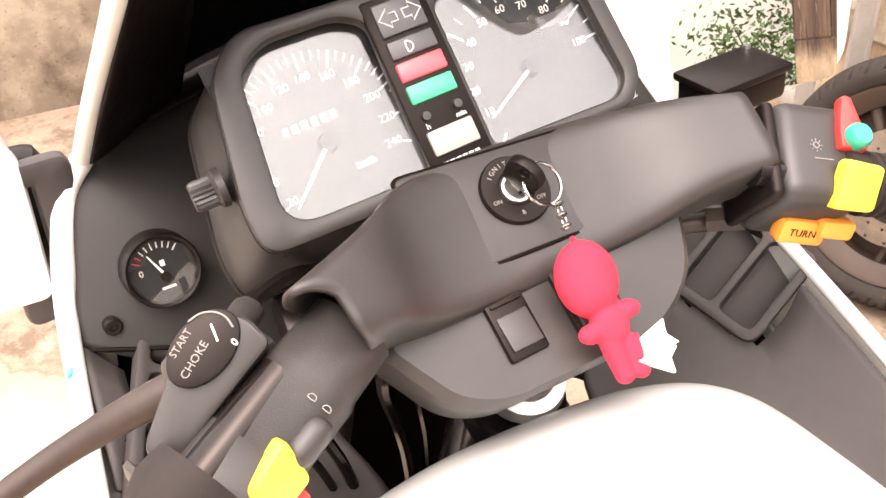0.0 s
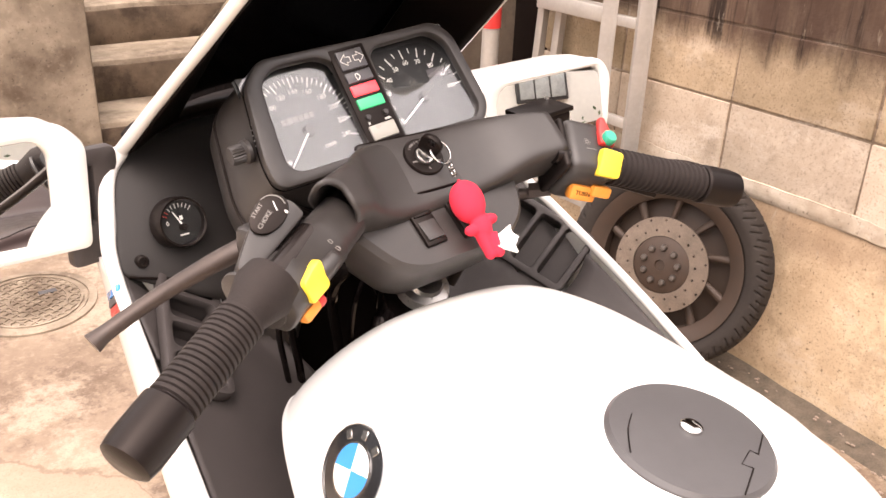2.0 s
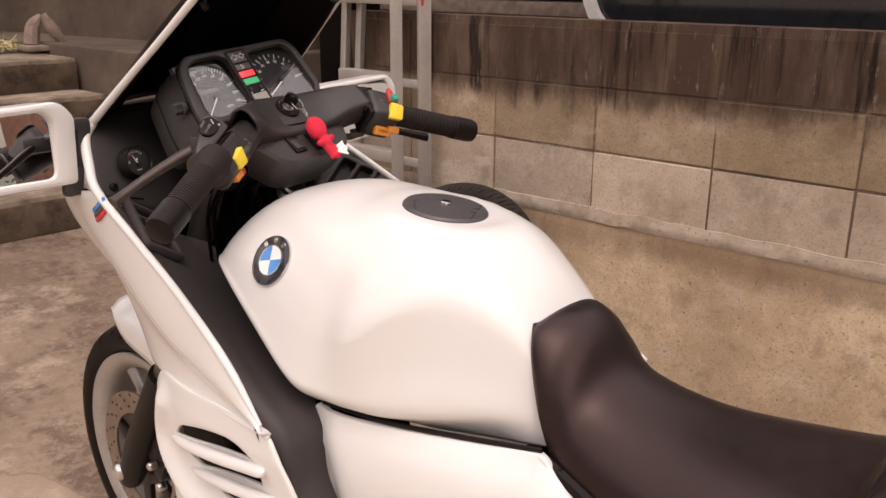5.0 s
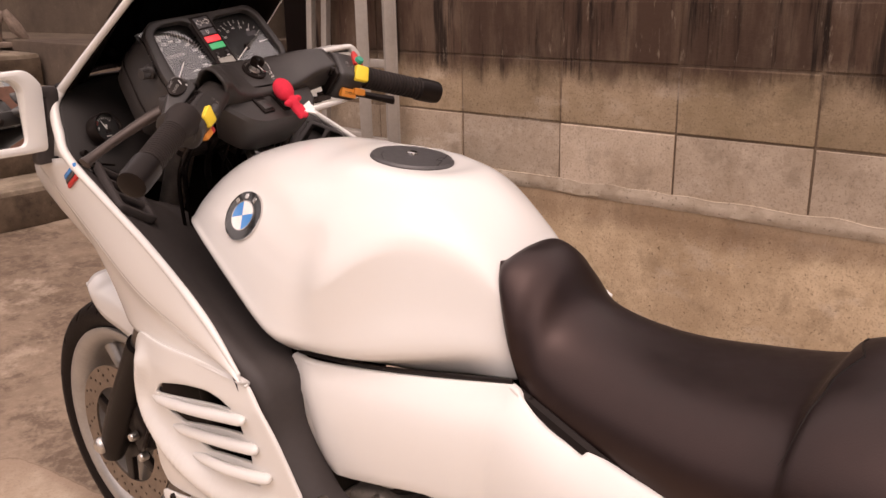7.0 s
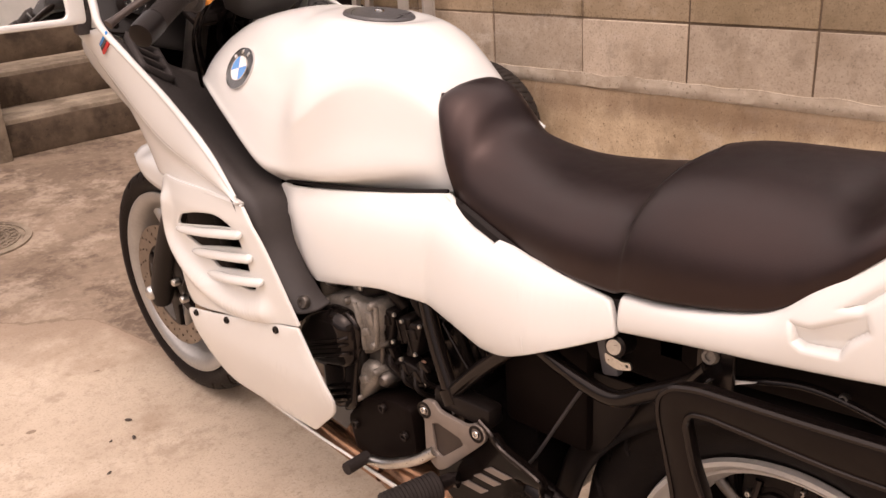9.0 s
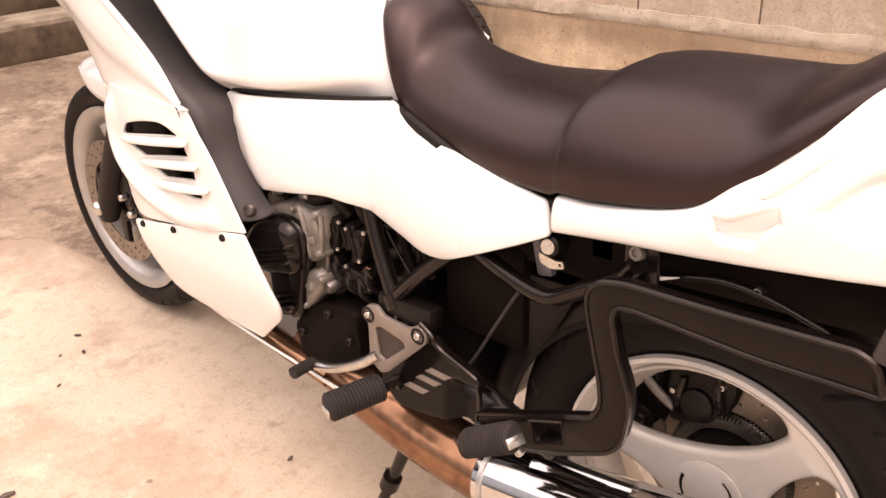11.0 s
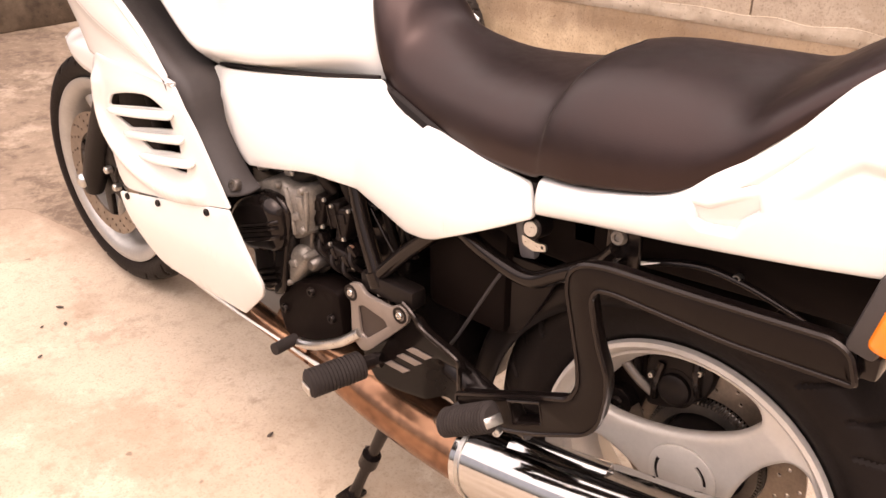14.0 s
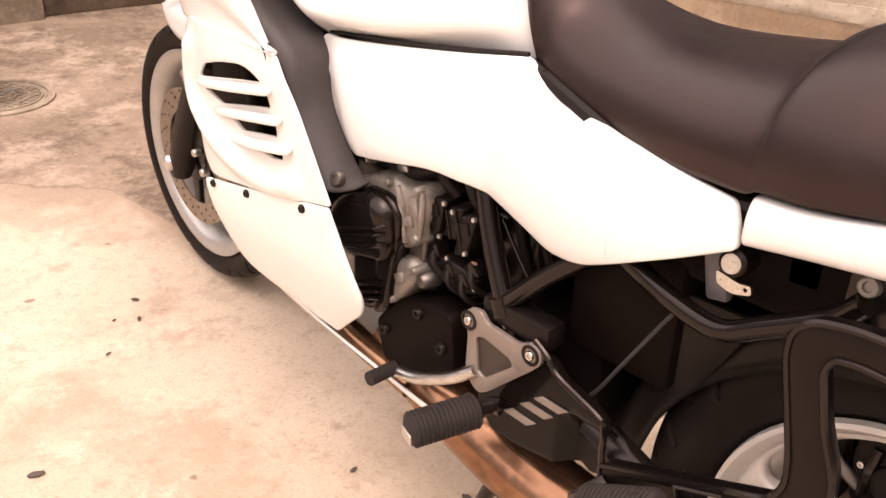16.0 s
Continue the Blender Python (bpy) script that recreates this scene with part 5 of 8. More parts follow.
def mirror(s):
    # housing with a rounded back, a grey foot and the glass set in; built for the left, carried over for the right
    put = over if s > 0 else (lambda p: tuple(p))
    m = frame_of((-0.352, 0.535, 1.022), (0.10, -1, 0.05))
    if s > 0:
        put = lambda p: tuple(V(*over(p)) + V(0.004, 0, -0.046))
    at = lambda u, v, w: put(tuple(m @ V(u, v, w)))
    o = rounded([(-0.112, -0.060), (0.112, -0.066), (0.120, 0.036), (0.100, 0.060), (-0.098, 0.056), (-0.116, 0.03)], [0.03, 0.010, 0.010, 0.014, 0.03, 0.02], 5)
    h = rounded([(-0.098, -0.048), (0.078, -0.052), (0.086, 0.032), (0.074, 0.047), (-0.090, 0.046)], 0.014, 5)
    root = part("mirror", plate_bm(o, [h], 0.022, at, bevel=0.006), WHITE, bike, "white fairing mirror with a grey foot")
    bm = bmesh.new()
    rings = []
    for k, (sc, d) in enumerate(((0.985, -0.009), (0.97, -0.045), (0.86, -0.085), (0.6, -0.115), (0.2, -0.128))):
        rings.append([bm.verts.new(at(u * sc, v * sc, d)) for u, v in o])
    for A, B in zip(rings, rings[1:]):
        for i in range(len(o)):
            bm.faces.new((A[i], A[(i + 1) % len(o)], B[(i + 1) % len(o)], B[i]))
    bm.faces.new(rings[-1])
    part("mirror_shell", bm, WHITE, root, angle=60)
    c = V(*at(0, 0, -0.005))
    aim = V(*MIRROR_AIM[s]).normalized()
    gm = frame_of(c, aim)
    sign = 1 if s < 0 else -1
    part("mirror_glass", plate_bm([(sign * u * 1.02, v * 1.03) for u, v in h], [], 0.003, on(gm)), MIRROR, root, "silvered mirror glass", smooth=False)
    fm = frame_of((-0.240, 0.545, 1.003), (0.25, -1, 0.0))
    fo = rounded([(-0.024, -0.066), (0.032, -0.066), (0.036, 0.050), (-0.014, 0.052)], 0.01)
    fh = rounded([(-0.008, -0.024), (0.006, -0.024), (0.009, 0.034), (-0.003, 0.034)], 0.003)
    part("mirror_foot", plate_bm(fo, [fh], 0.014, lambda u, v, w: put(tuple(fm @ V(u, v, w))), bevel=0.004), GREY, root, "grey plastic foot with a slot")
    bm = rbox_bm((0.036, 0.03, 0.09), Matrix.Translation((-0.242, 0.592, 1.0)), 0.01)
    for v in bm.verts:
        v.co = V(*put(tuple(v.co)))
    part("foot_back", bm, BLACK, root)


def gauge(parent):
    m = frame_of((-0.170, 0.489, 0.985), (0.12, -0.93, 0.34))
    g = part("fuel_gauge", lathe_bm([(0.0212, 0.004), (0.0218, 0.012), (0.0234, 0.0128), (0.0246, 0.010), (0.0250, -0.01), (0.0212, -0.01)], 40, m), BLACK, parent, "round black fuel gauge")
    part("gauge_face", lathe_bm([(0, 0.0045), (0.0222, 0.0045), (0.0222, 0.002), (0, 0.002)], 40, m, False), DIAL, g)
    bm, br = bmesh.new(), bmesh.new()
    for k in range(9):
        a = radians(150 - 105 * k / 8)
        q = m @ Matrix.Rotation(a, 4, "Z") @ Matrix.Translation((0.0165, 0, 0.0048))
        rbox_bm((0.004 if k % 4 else 0.005, 0.0009, 0.0004), q, 0, bm=br if k < 2 else bm)
    rbox_bm((0.009, 0.0016, 0.0004), m @ Matrix.Translation((0.001, -0.0125, 0.0048)), 0, bm=bm)
    rbox_bm((0.003, 0.004, 0.0004), m @ Matrix.Translation((0.0015, 0.004, 0.0048)), 0, bm=bm)
    part("gauge_marks", bm, INK, g)
    part("gauge_reserve", br, RED, g, "red reserve marks")
    letters("gauge_zero", "0", 0.006, m @ Matrix.Translation((-0.013, 0.001, 0.0048)), INK, g)
    bm = tube_bm([m @ V(0.001, -0.004, 0.0065), m @ V(-0.0065, 0.0115, 0.0065)], [0.0011, 0.0005], 6, 1)
    part("gauge_needle", bm, INK, g, "white needle")
    part("gauge_hub", lathe_bm([(0, 0.009), (0.0035, 0.0085), (0.004, 0.005), (0, 0.005)], 16, m @ Matrix.Translation((0.001, -0.005, 0)), False), BLACK, g)
    part("gauge_glass", lathe_bm([(0, 0.0112), (0.0216, 0.0112), (0.0216, 0.0102), (0, 0.0102)], 32, m, False), GLASS, g).visible_shadow = False


fairing()


def screen():
    # the dark windscreen with its white-edged frame, from foot to top edge
    rows = []
    for x, y, z, dy, dz in ((0.187, 0.575, 1.046, 0.110, 0.012), (0.177, 0.500, 1.108, 0.112, 0.022), (0.163, 0.415, 1.178, 0.110, 0.028), (0.146, 0.335, 1.247, 0.095, 0.025), (0.120, 0.322, 1.272, 0.080, 0.026)):
        left = [(-x, y, z), (-0.86 * x, y + 0.26 * dy, z + 0.3 * dz), (-0.66 * x, y + 0.58 * dy, z + 0.65 * dz), (-0.36 * x, y + 0.86 * dy, z + 0.9 * dz), (0, y + dy, z + dz)]
        rows.append(left + [(-p, q, r) for p, q, r in left[-2::-1]])
    rows = [[fr(p) for p in r] for r in rows]
    sc = sheet("windscreen", rows, SMOKE, bike, "dark smoked windscreen in a white-edged frame", 6, 6, 0.004)
    edge = [(-0.189, 0.575, 1.046), (-0.178, 0.500, 1.108), (-0.163, 0.415, 1.178), (-0.150, 0.345, 1.238), (-0.140, 0.322, 1.260), (-0.122, 0.318, 1.272), (-0.06, 0.372, 1.294), (0, 0.39, 1.30), (0.06, 0.372, 1.294), (0.122, 0.318, 1.272), (0.140, 0.322, 1.260), (0.150, 0.345, 1.238), (0.163, 0.415, 1.178), (0.178, 0.500, 1.108), (0.189, 0.575, 1.046)]
    part("screen_edge", tube_bm([fr(p) for p in edge], [0.007, 0.0058, 0.0055, 0.0055, 0.0055, 0.005, 0.003, 0.003, 0.003, 0.005, 0.0055, 0.0055, 0.0055, 0.0058, 0.007], 10), WHITE, sc, "rounded white screen edge")
    for s in (-1, 1):
        bolt("screen_screw", fr((s * 0.131, 0.338, 1.243)), (-s * 0.5, -0.6, 0.3), 0.005, sc, CHROME, 0.004, "bright screw")
        m = frame_of(fr((s * 0.133, 0.352, 1.226)), (-s * 0.5, -0.6, 0.3))
        part("grommet", lathe_bm([(0.004, 0.001), (0.005, 0.004), (0.008, 0.004), (0.009, -0.002)], 20, m), BLACK, sc, "black rubber grommet")
        rows = [[(s * 0.186, 0.565, 1.046), (s * 0.155, 0.60, 1.04), (s * 0.11, 0.64, 1.035)], [(s * 0.160, 0.410, 1.176), (s * 0.132, 0.444, 1.178), (s * 0.10, 0.485, 1.182)], [(s * 0.141, 0.334, 1.246), (s * 0.118, 0.356, 1.250), (s * 0.09, 0.39, 1.258)]]
        sheet("screen_lining", [[fr(p) for p in r] for r in rows], LINER, sc, "", 4, 4, 0.003)


screen()


def cluster():
    # face frame: u to the right, v up along the sloping face, w towards the rider
    m = Matrix(((0.9902, -0.1373, -0.0267, -0.0025), (0.0592, 0.5845, -0.8092, 0.4148), (0.1267, 0.7997, 0.5869, 1.1005), (0, 0, 0, 1)))
    oo = rounded([(-0.124, -0.054), (-0.030, -0.0575), (0.030, -0.0575), (0.112, -0.058), (0.1255, -0.040), (0.120, 0.038), (0.104, 0.056), (0.024, 0.0575), (-0.030, 0.0605), (-0.092, 0.0635), (-0.112, 0.046), (-0.126, -0.026)], [0.022, 0.02, 0.02, 0.014, 0.016, 0.014, 0.016, 0.01, 0.01, 0.012, 0.016, 0.02], 5)
    wl = rounded([(-0.108, -0.044), (-0.024, -0.0468), (-0.0212, 0.0435), (-0.036, 0.0520), (-0.079, 0.0530), (-0.097, 0.0420)], [0.020, 0.005, 0.012, 0.014, 0.012, 0.012], 6)
    wr = rounded([(0.0195, -0.0470), (0.104, -0.0500), (0.1135, -0.0400), (0.1085, 0.0330), (0.094, 0.0470), (0.030, 0.0468), (0.0195, 0.0400)], [0.005, 0.010, 0.012, 0.014, 0.016, 0.008, 0.006], 6)
    cl = part("dashboard", plate_bm(oo, [wl, wr], 0.012, on(m @ Matrix.Translation((0, 0, 0.004))), bevel=0.003), PAD, bike, "black instrument binnacle with two square clocks")
    # the can behind
    bm = bmesh.new()
    rings = [[bm.verts.new(m @ V(u * sc + du, v * sc + dv, d)) for u, v in oo] for sc, du, dv, d in ((1.0, 0, 0, -0.002), (1.012, 0, -0.001, -0.012), (1.055, -0.003, -0.006, -0.030), (1.10, -0.006, -0.012, -0.060), (1.06, -0.006, -0.014, -0.095), (0.8, 0, -0.01, -0.11))]
    for A, B in zip(rings, rings[1:]):
        for i in range(len(oo)):
            bm.faces.new((A[i], A[(i + 1) % len(oo)], B[(i + 1) % len(oo)], B[i]))
    bm.faces.new(rings[-1])
    part("binnacle_body", bm, PAD, cl)
    part("rim_line", tube_bm([m @ V(u * 1.092 - 0.006, v * 1.092 - 0.012, -0.055) for u, v in oo], 0.0016, 6, 1, True), BLACK, cl)
    # trip knob on its side
    km = frame_of(m @ V(-0.1335, -0.008, -0.008), m.to_3x3() @ V(-1, 0.0, 0.0), (0, 0, 1))
    bm = lathe_bm([(0, 0.012), (0.0075, 0.012), (0.0088, 0.010), (0.0088, 0), (0.011, -0.002), (0.011, -0.006), (0, -0.006)], 40, km, False)
    kinv = km.inverted()
    for v in bm.verts:
        q = kinv @ v.co
        if 0.008 < math.hypot(q.x, q.y) < 0.0095 and int(round(math.atan2(q.y, q.x) / (2 * math.pi / 40))) % 2:
            v.co = km @ V(q.x * 0.86, q.y * 0.86, q.z)
    part("trip_knob", bm, PAD, cl, "ribbed black trip knob")
    # dials
    back = m @ Matrix.Translation((0, 0, -0.010))
    for x0, x1, lean in ((-0.114, -0.018, -4), (0.016, 0.118, -4)):
        part("dial_face", rbox_bm((x1 - x0, 0.112, 0.002), back @ Matrix.Translation(((x0 + x1) / 2, 0, 0)), 0), DIAL, cl)
        gl = part("dial_glass", rbox_bm((x1 - x0, 0.110, 0.0015), m @ Matrix.Translation(((x0 + x1) / 2, 0, 0.0012)) @ Matrix.Rotation(radians(lean), 4, "X"), 0), GLASS, cl, "clear reflecting dial glass")
        gl.visible_shadow = False
    dm = back @ Matrix.Translation((0, 0, 0.0012))

    def dial(cx, cy, r, marks, a0, a1, needle, fine):
        bm = bmesh.new()
        total = (len(marks) - 1) * fine
        for k in range(total + 1):
            a = a0 + (a1 - a0) * k / total
            big = k % fine == 0
            rbox_bm((0.010 if big else 0.0055, 0.0012 if big else 0.0009, 0.0004), dm @ Matrix.Translation((cx, cy, 0)) @ Matrix.Rotation(radians(a), 4, "Z") @ Matrix.Translation((r - (0.005 if big else 0.00275), 0, 0.0004)), 0, bm=bm)
        part("scale_marks", bm, INK, cl, "white scale")
        for k, s in enumerate(marks):
            if s:
                a = radians(a0 + (a1 - a0) * k / (len(marks) - 1))
                letters("scale_number", s, 0.0068, dm @ Matrix.Translation((cx + (r - 0.0155) * math.cos(a), cy + (r - 0.0145) * math.sin(a), 0.0004)), INK, cl)
        a = radians(needle)
        d = V(math.cos(a), math.sin(a), 0)
        part("needle", tube_bm([dm @ (V(cx, cy, 0.006) - 0.004 * d), dm @ (V(cx, cy, 0.006) + (r - 0.012) * d)], [0.0013, 0.0007], 6, 1), INK, cl, "white needle")
        part("needle_hub", lathe_bm([(0, 0.008), (0.005, 0.0075), (0.006, 0.001), (0, 0.001)], 18, dm @ Matrix.Translation((cx, cy, 0)), False), BLACK, cl)
    dial(-0.066, -0.008, 0.0535, ["20", "40", "60", "80", "100", "120", "140", "160", "180", "200", "220", "240"], 215, -20, 222, 4)
    dial(0.066, -0.012, 0.0535, ["", "10", "20", "30", "40", "50", "60", "70", "80", "90", "100"], 225, 5, 208, 2)
    letters("unit_text", "km/h", 0.006, dm @ Matrix.Translation((-0.050, -0.026, 0.0004)), INK, cl)
    bm = rbox_bm((0.022, 0.008, 0.0004), dm @ Matrix.Translation((0.094, 0.010, 0.0004)), 0.001, 1)
    part("tach_box", bm, DIMLAMP, cl)
    bm = bmesh.new()
    for k in range(6):
        rbox_bm((0.0045, 0.006, 0.0005), dm @ Matrix.Translation((-0.085 + 0.0058 * k, 0.006, 0.0004)), 0.0004, 1, bm)
    part("odometer_digits", bm, DIMINK, cl, "row of small odometer wheels")
    # middle panel with tell-tales
    c = m @ Matrix.Translation((-0.0030, 0.0, 0.0085))
    part("tell_tale_panel", rbox_bm((0.0395, 0.108, 0.004), c, 0.002), BLACK, cl)

    def lamp(name, y, h, mat_, tag):
        part(name, rbox_bm((0.0285, h, 0.004), c @ Matrix.Translation((0, y, 0.0022)), 0.001), mat_, cl, tag)
    lamp("signal_window", 0.0400, 0.019, DIMLAMP, "dark window with two outlined arrows")
    lamp("beam_lamp", 0.0225, 0.0105, DIMLAMP, "unlit lamp window")
    lamp("red_lamp", 0.0095, 0.0105, REDLAMP, "lit red tell-tale")
    lamp("green_lamp", -0.004, 0.0105, GREENLAMP, "lit green tell-tale")
    lamp("clock_display", -0.0335, 0.0145, LCD, "pale blank clock display")
    bm = bmesh.new()
    for s in (-1, 1):
        arrow = [(0.0015, 0.0025), (0.006, 0.0025), (0.006, 0.0055), (0.0125, 0), (0.006, -0.0055), (0.006, -0.0025), (0.0015, -0.0025)]
        pts = [c @ V(s * (u + 0.0005), v + 0.0400, 0.0046) for u, v in arrow]
        tube_bm(pts, 0.0005, 5, 1, True, bm=bm)
    part("arrow_marks", bm, INK, cl, "outlined arrows")
    bm = bmesh.new()
    tube_bm([c @ V(-0.004 + 0.004 * math.cos(a), 0.022 + 0.003 * math.sin(a), 0.0046) for a in (1.57, 0.8, 0, -0.8, -1.57)], 0.0005, 5, 2, True, bm=bm)
    part("beam_mark", bm, INK, cl)
    for x in (-0.010, 0.010):
        part("clock_button", lathe_bm([(0, 0.003), (0.0025, 0.0028), (0.003, 0), (0, 0)], 14, c @ Matrix.Translation((x, -0.0175, 0.002)), False), PAD, cl)
    letters("button_letter", "h", 0.005, c @ Matrix.Translation((-0.011, -0.0232, 0.0024)), INK, cl)
    letters("button_letter", "min", 0.0045, c @ Matrix.Translation((0.010, -0.0232, 0.0024)), INK, cl)
    bm = bmesh.new()
    for k in range(6):
        rbox_bm((0.0028, 0.0035, 0.0003), c @ Matrix.Translation((-0.010 + 0.004 * k, -0.0465, 0.0022)), 0, bm=bm)
    part("maker_bar", bm, INK, cl)


cluster()


def bars():
    # padded cover that runs from bar to bar under the clocks
    path = [(-0.103, 0.291, 1.056), (-0.078, 0.309, 1.052), (-0.05, 0.330, 1.044), (0.004, 0.344, 1.041), (0.07, 0.346, 1.046), (0.115, 0.338, 1.055), (0.152, 0.327, 1.060)]
    size = [(0.0235, 0.0235), (0.0275, 0.0255), (0.038, 0.023), (0.042, 0.021), (0.038, 0.023), (0.030, 0.025), (0.025, 0.024)]
    bm = bmesh.new()
    line, sz = cr(path, 6), cr(size, 6)
    rings = []
    tilt = V(0, -0.60, 0.80)
    fwd = V(0, 0.80, 0.60)
    for i in range(len(line)):
        ring = []
        for k in range(40):
            a = 2 * math.pi * (k + 0.5) / 40
            ca, sa = math.cos(a), math.sin(a)
            e = 0.34 + 0.30 * max(0.0, 1 - 2.6 * i / (len(line) - 1)) ** 2
            u, v = math.copysign(abs(ca) ** e, ca) * sz[i][0], math.copysign(abs(sa) ** e, sa) * sz[i][1]
            lead = (V(*line[1]) - V(*line[0])).normalized() * (max(0.0, 1 - i / 8.0) * (-0.030 * max(0.0, ca) + 0.008 * max(0.0, -ca)))
            ring.append(bm.verts.new(V(*line[i]) + fwd * u + tilt * v + lead))
        rings.append(ring)
    for A, B in zip(rings, rings[1:]):
        for k in range(40):
            bm.faces.new((A[k], A[(k + 1) % 40], B[(k + 1) % 40], B[k]))
    hb = part("handlebar_cover", bm, PAD, bike, "charcoal padded cover over the handlebar", angle=32)
    s = hb.modifiers.new("thickness", "SOLIDIFY")
    s.thickness = 0.004
    # lower console with the rocker switches
    cm = frame_of((0.012, 0.303, 1.016), FR.to_3x3() @ V(0, -0.62, 0.78))
    o = rounded([(-0.100, 0.004), (-0.060, 0.036), (0.085, 0.036), (0.100, 0.022), (0.086, -0.016), (0.05, -0.040), (-0.050, -0.044), (-0.075, -0.034)], [0.006, 0.01, 0.01, 0.01, 0.03, 0.02, 0.02, 0.03], 4)
    bm = bmesh.new()
    rings = [[bm.verts.new(cm @ V(u * sc, v * sc, d)) for u, v in o] for sc, d in ((0.93, 0.009), (0.99, 0.004), (1.0, -0.003), (0.97, -0.03), (0.8, -0.06))]
    for A, B in zip(rings, rings[1:]):
        for i in range(len(o)):
            bm.faces.new((A[i], A[(i + 1) % len(o)], B[(i + 1) % len(o)], B[i]))
    bm.faces.new(rings[0])
    bm.faces.new(rings[-1])
    co = part("console", bm, PAD, bike, "dark console with two rocker switches", angle=35)
    for u, w, h in ((-0.029, 0.023, 0.046), (0.016, 0.031, 0.048)):
        q = cm @ Matrix.Translation((u, -0.002, 0.0095)) @ Matrix.Rotation(radians(4), 4, "Z")
        sw = part("rocker_switch", rbox_bm((w, h, 0.006), q, 0.0015), BLACK, co, "black rocker switch")
        for k in range(3):
            part("rocker_rib", rbox_bm((w * 0.8, 0.002, 0.003), q @ Matrix.Translation((0, h * 0.36 - 0.005 * k, 0.003)), 0.0006), BLACK, sw)
        part("rocker_paddle", rbox_bm((w * 0.8, h * 0.42, 0.004), q @ Matrix.Translation((0, -h * 0.2, 0.003)) @ Matrix.Rotation(radians(-5), 4, "X"), 0.001), PAD, sw)
    tri = [cm @ V(0.016 + 0.006 * math.cos(a), -0.012 + 0.006 * math.sin(a), 0.0165) for a in (1.57, 3.66, 5.76)]
    part("triangle_mark", tube_bm(tri, 0.0005, 5, 1, True), INK, co)
    # ignition plate and switch
    im = frame_of((0.011, 0.338, 1.065), FR.to_3x3() @ V(0, -0.60, 0.80))
    part("plate_gap", plate_bm(rounded([(-0.0635, 0.0275), (0.0515, 0.0275), (0.0515, -0.0250), (0.041, -0.0335), (-0.041, -0.0355)], 0.008), [], 0.002, on(im @ Matrix.Translation((0, 0, -0.0015))), bevel=0.0005), LINER, hb)
    part("switch_plate", plate_bm(rounded([(-0.062, 0.026), (0.050, 0.026), (0.050, -0.024), (0.040, -0.032), (-0.040, -0.034)], 0.008), [], 0.003, on(im @ Matrix.Translation((0, 0, -0.0015))), bevel=0.001), PAD, hb)
    im = im @ Matrix.Scale(0.80, 4)
    ig = part("ignition_switch", lathe_bm([(0, 0.003), (0.012, 0.003), (0.013, 0.0045), (0.0238, 0.004), (0.0248, 0.0025), (0.0248, -0.002), (0, -0.002)], 40, im, False), BLACK, hb, "round black ignition switch")
    part("barrel", lathe_bm([(0.0080, 0.003), (0.0085, 0.006), (0.0105, 0.0055), (0.0115, 0.003)], 28, im), STEEL, ig, "bright lock barrel")
    part("keyway", lathe_bm([(0, 0.0058), (0.009, 0.0055), (0.009, 0.003), (0, 0.003)], 24, im, False), STEEL, ig)
    for txt, a, sz_ in (("ON", 200, 0.0042), ("R", 262, 0.0045), ("OFF", 322, 0.0042), ("P", 12, 0.0045)):
        letters("switch_letter", txt, sz_, im @ Matrix.Rotation(radians(a), 4, "Z") @ Matrix.Translation((0.0178, 0, 0.0045)) @ Matrix.Rotation(radians(-a), 4, "Z"), DIMINK, ig)
    for k, ch in enumerate("IGNITION"):
        a = 142 - 13 * k
        letters("switch_letter", ch, 0.0048, im @ Matrix.Rotation(radians(a - 90), 4, "Z") @ Matrix.Translation((0, 0.0186, 0.0045)), DIMINK, ig)
    # bars, grips, weights
    for side, a, b in (("l", V(-0.180, 0.256, 1.024), V(-0.319, 0.182, 0.965)), ("r", V(0.170, 0.297, 1.048), V(0.356, 0.246, 0.997))):
        d = (b - a).normalized()
        part("handlebar_tube", tube_bm([a - d * (0.055 if side == "l" else 0.03), a + d * 0.03], 0.012 if side == "l" else 0.009, 12, 1), SATIN, hb)
        L = (b - a).length
        prof = [(-0.002, 0.023), (0.012, 0.0245), (0.028, 0.019), (0.036, 0.0168)] if side == "l" else [(0.022, 0.0165), (0.023, 0.0185), (0.030, 0.0185), (0.036, 0.0168)]
        n = 17
        for k in range(n):
            p = 0.040 + (L - 0.092) * k / (n - 1)
            prof += [(p - 0.0026, 0.0166), (p - 0.0014, 0.0188), (p + 0.0014, 0.0188), (p + 0.0026, 0.0166)]
        prof.append((L - 0.044, 0.0166))
        bm = tube_bm([a + d * p for p, _ in prof], [q for _, q in prof], 20, 1)
        part("grip", bm, RUBBER, hb, "ribbed black rubber grip", angle=30)
        part("bar_weight", tube_bm([b - d * 0.048, b - d * 0.046, b - d * 0.012, b - d * 0.002, b], [0.0185, 0.0205, 0.0205, 0.019, 0.015], 20, 1), BLACK, hb, "black bar-end weight")
    left_switch(hb)
    right_switch(hb)
    # levers
    part("clutch_lever", tube_bm([(-0.165, 0.310, 1.034), (-0.196, 0.318, 1.021), (-0.240, 0.328, 0.999), (-0.282, 0.329, 0.979), (-0.297, 0.327, 0.972)], [0.009, 0.0085, 0.007, 0.007, 0.009], 12, flat=0.75), LEVER, hb, "worn bronze-coloured clutch lever")
    part("lever_bracket", rbox_bm((0.045, 0.035, 0.028), Matrix.Translation((-0.158, 0.305, 1.036)) @ Matrix.Rotation(radians(25), 4, "Z"), 0.006), PAD, hb)
